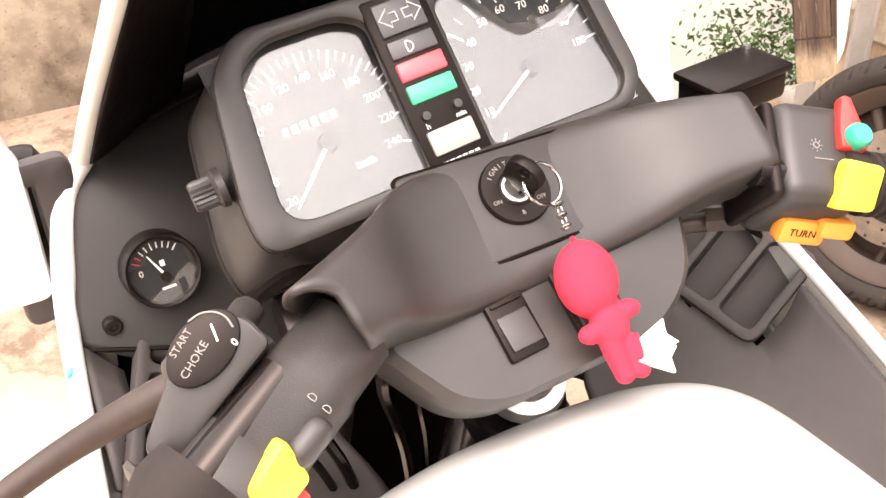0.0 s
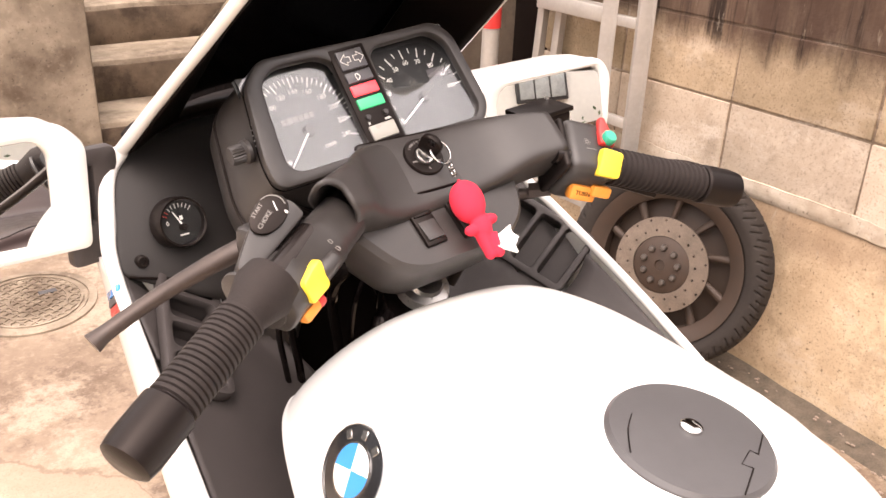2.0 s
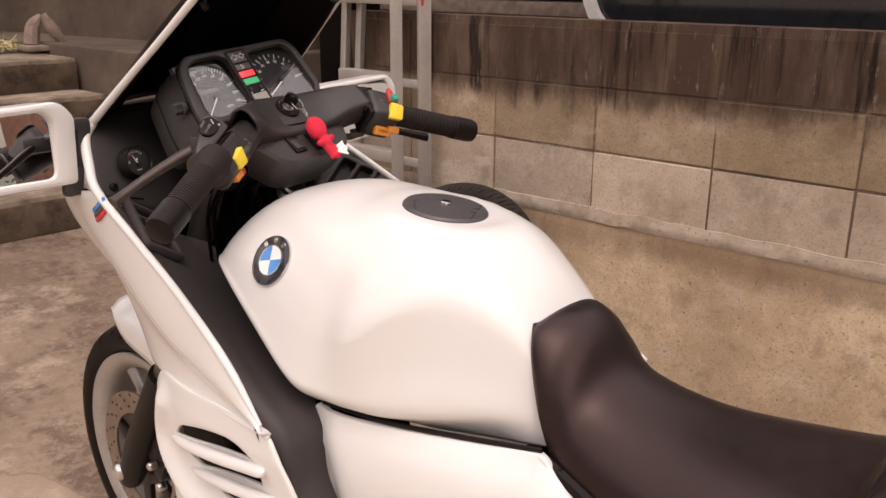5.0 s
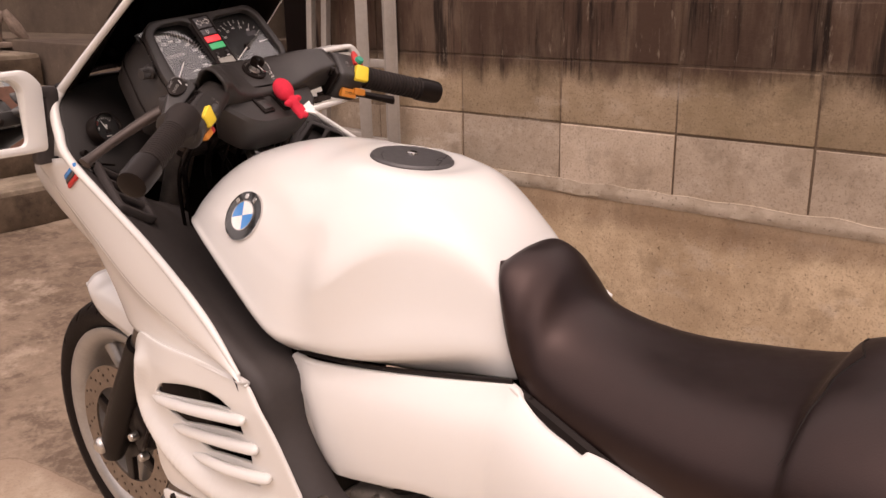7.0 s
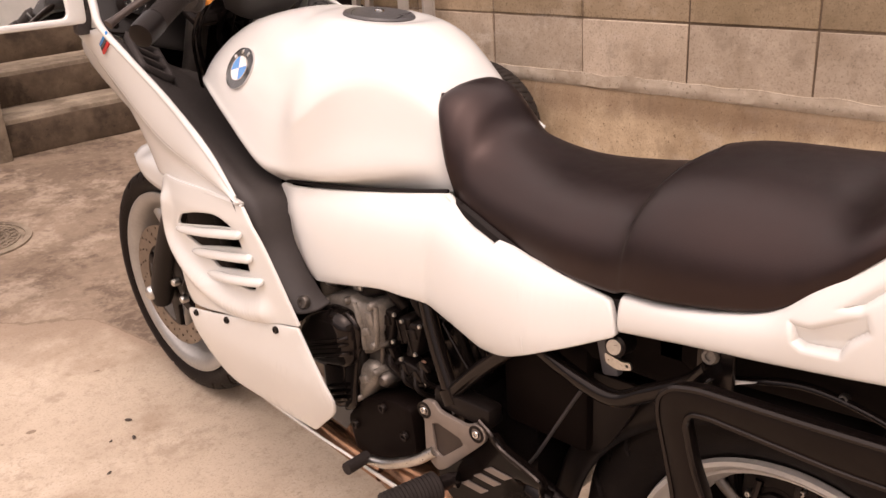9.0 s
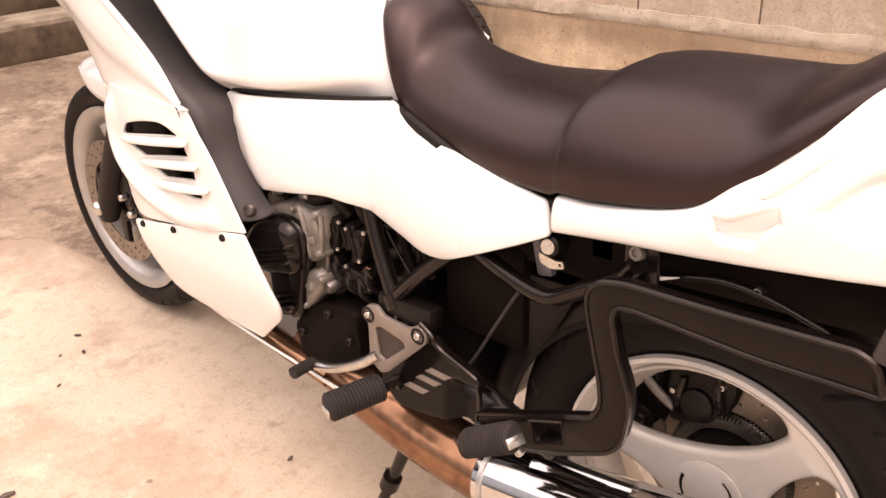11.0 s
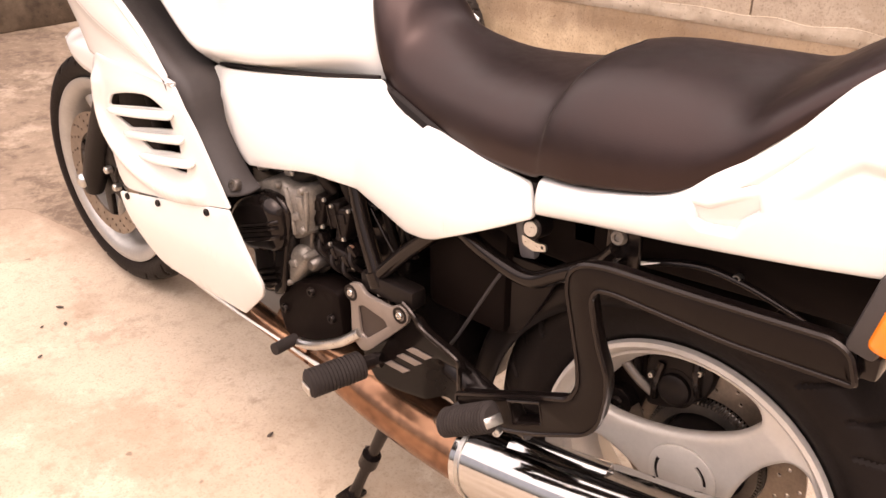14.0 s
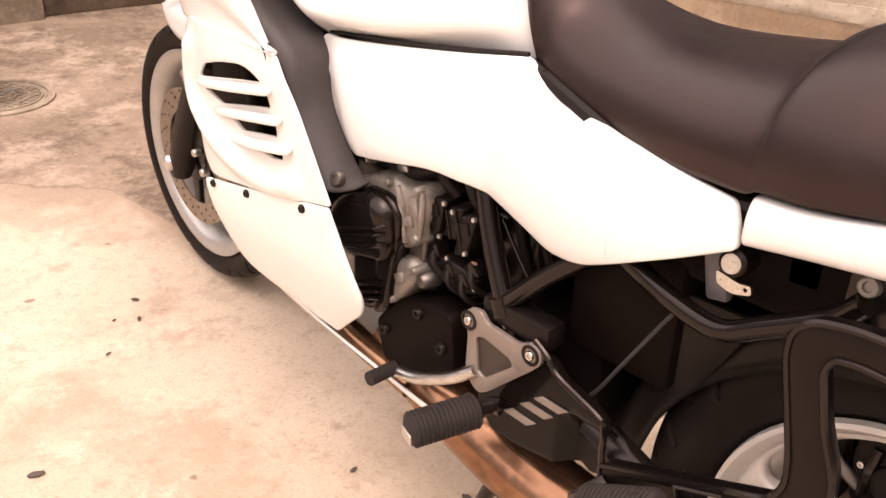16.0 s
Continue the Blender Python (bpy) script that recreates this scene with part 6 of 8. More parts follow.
    part("brake_lever", tube_bm([(0.165, 0.338, 1.030), (0.21, 0.345, 1.012), (0.26, 0.330, 0.998), (0.305, 0.310, 0.985)], [0.009, 0.008, 0.007, 0.009], 12, flat=0.75), BLACK, hb, "black brake lever")
    m = Matrix.Translation((0.203, 0.396, 1.058)) @ Matrix.Rotation(radians(4), 4, "Z") @ Matrix.Rotation(radians(-4), 4, "Y")
    r = part("brake_reservoir", rbox_bm((0.060, 0.038, 0.020), m, 0.004), BLACK, hb, "square black brake fluid reservoir")
    part("reservoir_lid", rbox_bm((0.064, 0.042, 0.006), m @ Matrix.Translation((0, 0, 0.0115)), 0.002), BLACK, r)
    part("reservoir_screw", lathe_bm([(0, 0.003), (0.0025, 0.003), (0.003, 0), (0, 0)], 10, m @ Matrix.Translation((0.027, 0.016, 0.0135)), False), STEEL, r)
    # brake hose with its brass union, under the right bar
    part("brake_hose", tube_bm([(0.160, 0.325, 1.030), (0.150, 0.335, 1.006), (0.125, 0.345, 1.002), (0.105, 0.355, 0.98), (0.08, 0.38, 0.90)], 0.006, 10), LEVER, hb, "bronze brake hose")
    part("hose_union", tube_bm([(0.158, 0.322, 1.012), (0.142, 0.336, 1.008)], 0.0085, 6, 1), LEVER, hb)
    part("clutch_cable", tube_bm([(-0.150, 0.318, 1.044), (-0.128, 0.350, 1.040), (-0.09, 0.392, 1.015), (-0.02, 0.43, 0.96), (0.02, 0.42, 0.88)], 0.0045, 8), BLACK, hb)
    part("cable_adjuster", tube_bm([(-0.148, 0.320, 1.044), (-0.138, 0.336, 1.042)], 0.0085, 14, 1), PAD, hb, "knurled cable adjuster")
    # steering head under the console
    part("head_nut", lathe_bm([(0, 0.012), (0.016, 0.012), (0.018, 0.008), (0.0255, 0.006), (0.0275, -0.004), (0, -0.004)], 28, Matrix.Translation((0.015, 0.338, 0.930)) @ Matrix.Rotation(radians(28), 4, "X"), False), STEEL, bike, "steel steering head nut")
    for s in (-1, 1):
        part("fork_tube", tube_bm([(s * 0.085 + 0.005, 0.40, 0.99), (s * 0.088, 0.52, 0.72), (s * 0.09, 0.66, 0.46)], 0.021, 16, 2), DARKSTEEL, bike)
        part("fork_slider", tube_bm([(s * 0.09, 0.60, 0.56), (s * 0.092, 0.70, 0.40), (s * 0.093, 0.755, 0.302), (s * 0.093, 0.768, 0.27)], [0.031, 0.031, 0.028, 0.022], 18, 2), BLACK, bike, "black fork leg" if s < 0 else "")
        part("frame_rail", tube_bm([(0.012 + s * 0.022, 0.36, 0.89), (s * 0.06, 0.30, 0.80), (s * 0.10, 0.12, 0.62)], 0.018, 12), SATIN, bike)
    part("triple_clamp", rbox_bm((0.23, 0.07, 0.03), Matrix.Translation((0, 0.40, 0.965)) @ Matrix.Rotation(radians(28), 4, "X"), 0.012), SATIN, bike)
    part("steering_head", tube_bm([(0.012, 0.345, 0.915), (0.006, 0.43, 0.72)], 0.034, 18, 1), SATIN, bike)
    for k in range(7):
        x = (-0.128, -0.112, -0.062, -0.046, -0.010, 0.030, 0.052)[k]
        part("wiring_cable", tube_bm([(x * 0.9, 0.315, 1.0), (x, 0.36 + 0.01 * (k % 3), 0.93), (x * 0.9 + 0.01, 0.40, 0.84), (x * 0.6, 0.42, 0.70)], 0.0032 + 0.0012 * (k % 3), 8), GLOSSBLACK, bike)
    # added black panel, fills the open space past the head with darkness
    part("front_bulkhead", rbox_bm((0.25, 0.02, 0.34), Matrix.Translation((0.005, 0.50, 0.80)) @ Matrix.Rotation(radians(-20), 4, "X"), 0.01), LINER, bike)


def left_switch(hb):
    d = (V(-0.317, 0.186, 0.962) - V(-0.150, 0.266, 1.038)).normalized()
    n = V(0.05, -0.62, 0.78)
    n = (n - d * n.dot(d)).normalized()
    x = -d
    m = Matrix((x, n.cross(x), n)).transposed().to_4x4()
    m = Matrix.Translation(V(-0.1555, 0.2815, 1.0275)) @ m
    bm = bmesh.new()
    rings = []
    for u, sc in ((-0.0430, 0.90), (-0.0415, 0.975), (-0.039, 1.0), (-0.0095, 1.0), (-0.0090, 0.965), (0.029, 0.965), (0.0310, 0.91), (0.060, 0.86), (0.061, 0.80)):
        ring = []
        for k in range(32):
            ca, sa = math.cos(2 * math.pi * k / 32), math.sin(2 * math.pi * k / 32)
            ring.append(bm.verts.new(m @ V(u, -0.014 + 0.0245 * sc * math.copysign(abs(ca) ** 0.72, ca), 0.026 * sc * math.copysign(abs(sa) ** 0.72, sa))))
        rings.append(ring)
    for A, B in zip(rings, rings[1:]):
        for k in range(32):
            bm.faces.new((A[k], A[(k + 1) % 32], B[(k + 1) % 32], B[k]))
    bm.faces.new(rings[0])
    bm.faces.new(rings[-1])
    bmesh.ops.recalc_face_normals(bm, faces=bm.faces)
    sw = part("left_switch_block", bm, PAD, hb, "charcoal barrel-shaped left switch block", angle=65)
    part("block_flange", lathe_bm([(0.0, -0.004), (0.024, -0.004), (0.0285, -0.001), (0.0285, 0.002), (0.0, 0.003)], 36, m @ Matrix.Translation((-0.0455, -0.002, -0.001)) @ Matrix.Rotation(radians(90), 4, "Y"), False), PAD, sw, "round flange of the grip")
    q = m @ Matrix.Translation((0.010, 0.0285, 0.010))
    bm = bmesh.new()
    o = rounded([(0.017, 0.006), (0.023, -0.006), (0.020, -0.0205), (-0.049, -0.0205), (-0.050, -0.006), (-0.013, 0.008), (0.004, 0.011)], [0.012, 0.012, 0.004, 0.004, 0.008, 0.016, 0.014], 5)
    rings = [[bm.verts.new(q @ V(0.96 * u + 0.0, 0.96 * v, w + (0.006 * (u + 0.02) / 0.04 - 0.10 * max(0.0, -0.01 - u) if w > 0 else 0))) for u, v in [(p[0] * s_, p[1] * s_) for p in o]] for s_, w in ((0.92, 0.0075), (0.98, 0.0065), (1.0, 0.0035), (1.0, -0.010), (0.96, -0.022))]
    for A, B in zip(rings, rings[1:]):
        for i in range(len(o)):
            bm.faces.new((A[i], A[(i + 1) % len(o)], B[(i + 1) % len(o)], B[i]))
    bm.faces.new(rings[0])
    bm.faces.new(rings[-1])
    bmesh.ops.recalc_face_normals(bm, faces=bm.faces)
    ch = part("choke_lever", bm, PAD, sw, "charcoal choke lever with white lettering", angle=40)
    q = q @ Matrix.Translation((0, -0.001, 0.0025)) @ Matrix.Rotation(radians(-8), 4, "Y")
    part("choke_cap", plate_bm(ring2(0, 0, 0.0190, 32, 0.0125), [], 0.004, on(q @ Matrix.Translation((0.001, 0.002, 0.008))), bevel=0.001), BLACK, ch, "oval choke cap")
    lm = q @ Matrix.Translation((0.001, 0.002, 0.0102))
    letters("choke_text", "CHOKE", 0.0052, lm @ Matrix.Translation((-0.006, -0.0005, 0)) @ Matrix.Rotation(radians(8), 4, "Z"), DIMINK, ch)
    letters("choke_text", "START", 0.0046, lm @ Matrix.Translation((-0.004, 0.0085, 0)) @ Matrix.Rotation(radians(8), 4, "Z"), DIMINK, ch)
    letters("choke_text", "0", 0.005, lm @ Matrix.Translation((0.010, -0.009, 0)), INK, ch)
    part("choke_arc", tube_bm([lm @ V(0.004 + 0.012 * math.cos(a), 0.001 + 0.011 * math.sin(a), 0.0002) for a in (-0.5, 0, 0.5, 1.0, 1.5)], 0.0005, 5), DIMINK, ch)
    part("choke_mark", tube_bm([lm @ V(0.006, -0.003, 0.0002), lm @ V(0.010, 0.004, 0.0002)], 0.0005, 5, 1), INK, ch)
    part("dip_switch", rbox_bm((0.024, 0.014, 0.018), m @ Matrix.Translation((0.006, -0.030, 0.018)), 0.006, 3), PAD, sw)
    y = part("horn_button", plate_bm(rounded([(-0.014, -0.011), (0.009, -0.012), (0.014, 0.012), (0.004, 0.011), (-0.012, 0.008)], 0.004), [], 0.010, on(m @ Matrix.Translation((-0.014, -0.029, 0.021)) @ Matrix.Rotation(radians(38), 4, "X")), bevel=0.002), YELLOW, sw, "yellow horn button")
    part("signal_button", rbox_bm((0.020, 0.010, 0.012), m @ Matrix.Translation((-0.026, -0.039, 0.002)) @ Matrix.Rotation(radians(40), 4, "X"), 0.003), ORANGE, sw, "orange turn signal paddle")
    part("cancel_mark", rbox_bm((0.010, 0.010, 0.010), m @ Matrix.Translation((-0.014, -0.040, 0.002)) @ Matrix.Rotation(radians(40), 4, "X"), 0.003), RED, sw)
    bm = bmesh.new()
    for k in range(2):
        tube_bm([m @ V(0.020 + 0.0024 * math.cos(a), -0.028 + 0.008 * k + 0.002 * math.sin(a), 0.0240 + 0.0012 * k) for a in (1.57, 0.6, -0.6, -1.57)], 0.0003, 5, 2, True, bm=bm)
    part("lamp_marks", bm, DIMINK, sw)


def right_switch(hb):
    d = (V(0.356, 0.246, 0.997) - V(0.170, 0.297, 1.048)).normalized()
    n = V(-0.05, -0.62, 0.78)
    n = (n - d * n.dot(d)).normalized()
    x = d
    m = Matrix((x, n.cross(x), n)).transposed().to_4x4()
    m = Matrix.Translation(V(0.183, 0.314, 1.040)) @ m
    sw = part("right_switch_block", rbox_bm((0.054, 0.062, 0.058), m, 0.010, 3), PAD, hb, "charcoal right switch block")
    part("block_collar", rbox_bm((0.008, 0.058, 0.052), m @ Matrix.Translation((-0.030, 0, 0)), 0.012, 3), BLACK, sw)
    part("starter_button", plate_bm(rounded([(-0.014, -0.016), (0.012, -0.016), (0.014, 0.010), (-0.010, 0.012)], 0.004), [], 0.010, on(m @ Matrix.Translation((0.014, -0.019, 0.031)) @ Matrix.Rotation(radians(32), 4, "X")), bevel=0.002), YELLOW, sw, "yellow button")
    k = m @ Matrix.Translation((0.016, 0.010, 0.030))
    part("kill_switch", plate_bm(rounded([(-0.009, -0.010), (0.009, -0.010), (0.008, 0.004), (0.003, 0.024), (-0.003, 0.024), (-0.008, 0.004)], 0.003), [], 0.008, on(k), bevel=0.002), RED, sw, "red kill switch paddle")
    part("start_button", lathe_bm([(0, 0.010), (0.006, 0.010), (0.0075, 0.008), (0.0075, 0.002), (0, 0.002)], 20, k @ Matrix.Translation((0.001, -0.003, 0)), False), GREEN, sw, "round green start button")
    o = part("signal_paddle", rbox_bm((0.030, 0.016, 0.012), m @ Matrix.Translation((0.002, -0.034, -0.006)) @ Matrix.Rotation(radians(50), 4, "X"), 0.003), ORANGE, sw, "orange turn signal paddle with lettering")
    letters("paddle_text", "TURN", 0.0065, m @ Matrix.Translation((0.001, -0.034, -0.006)) @ Matrix.Rotation(radians(50), 4, "X") @ Matrix.Translation((0, 0, 0.0062)), BLACK, o)
    part("hazard_paddle", rbox_bm((0.022, 0.012, 0.012), m @ Matrix.Translation((0.020, -0.034, 0.001)) @ Matrix.Rotation(radians(50), 4, "X"), 0.003), ORANGE, sw)
    bm = bmesh.new()
    tube_bm([m @ V(-0.006 + 0.002 * math.cos(a), 0.002 + 0.002 * math.sin(a), 0.0293) for a in (0, 1.57, 3.14, 4.71)], 0.0004, 5, 2, True, bm=bm)
    for q in range(8):
        a = q * math.pi / 4
        tube_bm([m @ V(-0.006 + 0.003 * math.cos(a), 0.002 + 0.003 * math.sin(a), 0.0293), m @ V(-0.006 + 0.004 * math.cos(a), 0.002 + 0.004 * math.sin(a), 0.0293)], 0.0003, 4, 1, bm=bm)
    rbox_bm((0.012, 0.0005, 0.0003), m @ Matrix.Translation((-0.002, -0.006, 0.0292)), 0, bm=bm)
    part("lamp_marks", bm, DIMINK, sw)


bars()


def wheel_mat(c, lean=0):
    return Matrix.Translation(c) @ Matrix.Rotation(radians(-90), 4, "Y")


def treaded_bm(R, r, w, m, cuts, seg, slant, wide):
    """A tyre of outer radius R on a rim of radius r, w wide, with slanting cuts pressed into its shoulders."""
    h = w / 2
    prof = cr([(r, -h * 0.62), (r + 0.2 * (R - r), -h * 0.86), (r + 0.5 * (R - r), -h), (R - 0.18 * (R - r), -h * 0.86), (R - 0.04 * (R - r), -h * 0.45), (R, 0), (R - 0.04 * (R - r), h * 0.45), (R - 0.18 * (R - r), h * 0.86), (r + 0.5 * (R - r), h), (r + 0.2 * (R - r), h * 0.86), (r, h * 0.62)], 7)
    verts, faces = [], []
    for i in range(seg):
        a = 2 * math.pi * i / seg
        for q, z in prof:
            t = 0.6 * abs(z) / h + 0.8 * (R - q) / (R - r)
            k = a * cuts / (2 * math.pi) - slant * t * t + (0.5 if z > 0 else 0.0)
            off = abs(k - round(k)) * 2 * math.pi * R / cuts
            long_ = round(k) % 2 == 0
            if q > r + 0.42 * (R - r) and (0.12 if long_ else 0.42) < t < (0.80 if long_ else 0.94) and off < wide / 2:
                side_ = min(1.0, max(0.0, 1.6 * t - 0.45))
                deep = 0.006 * (1 - (2 * off / wide) ** 2)
                q, z = q - deep * (1 - side_), z - math.copysign(deep * side_, z)
            verts.append(m @ V(q * math.cos(a), q * math.sin(a), z))
    n = len(prof)
    for i in range(seg):
        for k in range(n - 1):
            faces.append((i * n + k, i * n + k + 1, (i + 1) % seg * n + k + 1, (i + 1) % seg * n + k))
    bm = bmesh.new()
    vs = [bm.verts.new(v) for v in verts]
    for f_ in faces:
        bm.faces.new([vs[k] for k in f_])
    return bm


def disc_bm(r0, r1, t, m, rows=3, n=18):
    holes = []
    for j in range(rows):
        rr = r0 + (r1 - r0) * (0.30 + 0.55 * j / max(1, rows - 1))
        for k in range(n):
            a = 2 * math.pi * (k + 0.3 * j) / n
            holes.append(ring2(rr * math.cos(a), rr * math.sin(a), 0.0036, 7))
    return plate_bm(ring2(0, 0, r1, 72), [ring2(0, 0, r0, 48)] + holes, t, on(m))


def front_wheel():
    c = (0, 0.765, 0.302)
    m = wheel_mat(c)
    R, r, w = 0.290, 0.222, 0.112
    lip = [(r - 0.004, -0.050), (r + 0.008, -0.052), (r + 0.008, -0.045), (r - 0.012, -0.034), (r - 0.020, 0), (r - 0.012, 0.034), (r + 0.008, 0.045), (r + 0.008, 0.052), (r + 0.002, 0.0535), (r - 0.004, 0.052), (r - 0.015, 0.047), (r - 0.019, 0.043), (r - 0.030, 0.030), (r - 0.034, 0), (r - 0.030, -0.030)]
    wh = part("front_wheel", lathe_bm(lip, 96, m), RIMGREY, bike, "silver cast front wheel with twin discs")
    part("tyre", treaded_bm(R, r, w, m, 34, 560, 0.8, 0.008), TYRE, wh, "black front tyre with slanting tread cuts")
    for k in range(3):
        a = 2 * math.pi * k / 3 + 0.6
        bm = bmesh.new()
        tube_bm([m @ V(0.03 * math.cos(a), 0.03 * math.sin(a), 0), m @ V(0.10 * math.cos(a), 0.10 * math.sin(a), 0), m @ V(0.19 * math.cos(a), 0.19 * math.sin(a), 0)], [0.030, 0.022, 0.03], 14, 4, flat=0.7, bm=bm)
        part("spoke", bm, RIMGREY, wh)
    part("hub", lathe_bm([(0, -0.06), (0.035, -0.06), (0.05, -0.03), (0.05, 0.03), (0.035, 0.06), (0, 0.06)], 32, m, False), RIMGREY, wh)
    for s in (-1, 1):
        part("brake_disc", disc_bm(0.105, 0.152, 0.005, m @ Matrix.Translation((0, 0, s * 0.062)), 3, 20), DISC, wh, "drilled front brake disc" if s > 0 else "")
        cm = m @ Matrix.Translation((0, 0, s * 0.058))
        star = []
        for k in range(6):
            for da, q in ((-0.30, 0.052), (-0.10, 0.112), (0.10, 0.112), (0.30, 0.052)):
                star.append((q * math.cos(k * math.pi / 3 + da), q * math.sin(k * math.pi / 3 + da)))
        bm = plate_bm(star, [], 0.012, on(cm), 0, 0.002)
        part("disc_carrier", bm, BLACK, wh)
    # axle, caliper, mudguard
    part("front_axle", lathe_bm([(0, 0.131), (0.006, 0.1305), (0.012, 0.1285), (0.0165, 0.124), (0.0175, 0.117), (0.0175, 0.096), (0.014, 0.094), (0.014, -0.10), (0, -0.10)], 24, m, False), STEEL, bike, "steel axle end")
    cal = part("brake_caliper", rbox_bm((0.042, 0.07, 0.12), Matrix.Translation((-0.074, 0.665, 0.372)) @ Matrix.Rotation(radians(-28), 4, "X"), 0.014, 3), BLACK, bike, "black four-pot brake caliper")
    for y, z in ((0.655, 0.335), (0.628, 0.30)):
        part("caliper_pipe_bolt", lathe_bm([(0, 0.016), (0.007, 0.016), (0.009, 0.013), (0.009, 0), (0, 0)], 12, frame_of((-0.098, y, z + 0.02), (-1, 0, 0)), False), STEEL, cal)
    part("caliper_label", rbox_bm((0.002, 0.010, 0.045), Matrix.Translation((-0.097, 0.70, 0.40)) @ Matrix.Rotation(radians(-20), 4, "X"), 0.001), YELLOW, cal, "yellow stripe")
    part("brake_pipe", tube_bm([(-0.10, 0.635, 0.33), (-0.115, 0.60, 0.36), (-0.10, 0.585, 0.42), (-0.08, 0.59, 0.52)], 0.005, 8), BLACK, bike)
    rows = []
    for k in range(9):
        a = radians(73 + 60 * k / 8)
        rr = 0.332 + 0.006 * math.cos(a * 2)
        if k == 0:
            rr += 0.012
        wd = (0.045, 0.062, 0.07, 0.072, 0.072, 0.072, 0.072, 0.07, 0.066)[k]
        dp = (0.012, 0.03, 0.05, 0.06, 0.062, 0.062, 0.06, 0.055, 0.04)[k]
        p = lambda x, q: (x, 0.765 + q * math.cos(a) , 0.302 + q * math.sin(a))
        rows.append([p(-wd - 0.002, rr - dp), p(-wd, rr - 0.015), p(-wd * 0.6, rr - 0.002), p(0, rr + 0.002), p(wd * 0.6, rr - 0.002), p(wd, rr - 0.015), p(wd + 0.002, rr - dp)])
    sheet("front_mudguard", rows, WHITE, bike, "white front mudguard", 4, 3, 0.004)


front_wheel()


def rear_wheel():
    c = (-0.0145, -0.763, 0.2693)
    m = wheel_mat(c) @ Matrix.Scale(0.925, 4)
    R, r, w = 0.339, 0.224, 0.170
    wh = part("rear_wheel", lathe_bm([(r - 0.006, -0.072), (r + 0.006, -0.075), (r + 0.009, -0.066), (r - 0.014, -0.056), (r - 0.036, -0.02), (r - 0.036, 0.02), (r - 0.014, 0.056), (r + 0.009, 0.066), (r + 0.007, 0.075), (r + 0.001, 0.077), (r - 0.004, 0.073), (r - 0.010, 0.058), (r - 0.030, 0.036), (r - 0.044, 0.0), (r - 0.03, -0.04)], 80, m), SILVER, bike, "silver three-spoke rear wheel")
    part("tyre", treaded_bm(R, r, w, m, 34, 900, 0.9, 0.010), TYRE, wh, "wide black rear tyre with slanting tread cuts")

    def dish(u, v, q):
        d = math.hypot(u, v)
        return tuple(m @ V(u, v, 0.034 + q + 0.016 * (d / 0.2) ** 2 - 0.006 * max(0.0, (d - 0.19) / 0.02)))
    # u runs to the bike's rear half or front half by the wheel matrix: local x is up, local y is along the bike
    holes = []
    for k in range(3):
        mid = radians(18 + 120 * k)
        ctrl = [(-49, 0.190), (-40, 0.2015), (-20, 0.203), (0, 0.203), (20, 0.203), (40, 0.2015), (49, 0.190), (50, 0.165), (47, 0.130), (36, 0.096), (18, 0.077), (0, 0.072), (-18, 0.077), (-36, 0.096), (-47, 0.130), (-50, 0.165)]
        line = cr([(q * math.cos(mid + radians(a)), q * math.sin(mid + radians(a))) for a, q in ctrl], 4, True)
        holes.append([(float(u), float(v)) for u, v in line])
    slots = []
    for k, q in ((68, 0.040), (-88, 0.034)):
        a0 = radians(k)
        slots.append([(q * math.cos(a0 + i * 0.19), q * math.sin(a0 + i * 0.19)) for i in range(6)] + [((q + 0.0055) * math.cos(a0 + i * 0.19), (q + 0.0055) * math.sin(a0 + i * 0.19)) for i in range(5, -1, -1)])
    part("spoke_disc", plate_bm(ring2(0, 0, 0.214, 72), holes, 0.024, dish, 0.02, 0.0075), SILVER, wh, "three broad cast spokes", angle=60)
    part("hub_cap", plate_bm(ring2(0, 0, 0.055, 40), slots, 0.004, lambda u, v, q: tuple(m @ V(u, v, 0.0500 + q)), 0, 0.001), SILVER, wh, "round hub cap with two slots")
    part("hub_core", lathe_bm([(0, 0.0483), (0.0525, 0.0483), (0.0535, 0.036), (0.066, 0.01), (0.066, -0.06), (0, -0.06)], 36, m, False), BLACK, wh)
    part("brake_disc", disc_bm(0.098, 0.155, 0.005, m @ Matrix.Translation((0, 0, -0.030)), 3, 18), DISC, wh, "drilled brown rear disc")
    bm = lathe_bm([(0.070, -0.030), (0.074, -0.012), (0.090, -0.012), (0.090, -0.030)], 80, m)
    for k in range(96):
        a = 2 * math.pi * k / 96
        rbox_bm((0.007, 0.003, 0.016), m @ Matrix.Rotation(a, 4, "Z") @ Matrix.Translation((0.092, 0, -0.021)), 0, bm=bm)
    part("sensor_ring", bm, DARKSTEEL, wh, "toothed dark steel sensor ring")
    dv = part("final_drive", lathe_bm([(0, -0.03), (0.09, -0.03), (0.11, -0.06), (0.10, -0.12), (0.05, -0.15), (0, -0.15)], 36, m, False), SATIN, bike, "black final drive housing")
    part("swing_arm", tube_bm([(0.075, -0.25, 0.34), (0.09, -0.45, 0.31), (0.085, -0.68, 0.26)], [0.05, 0.045, 0.06], 16), SATIN, bike, "black single swing arm")
    shape = rounded([(-0.663, 0.381), (-0.667, 0.408), (-0.735, 0.440), (-0.768, 0.415), (-0.758, 0.367), (-0.712, 0.328), (-0.671, 0.318)], [0.012, 0.014, 0.014, 0.016, 0.014, 0.02, 0.012], 4)
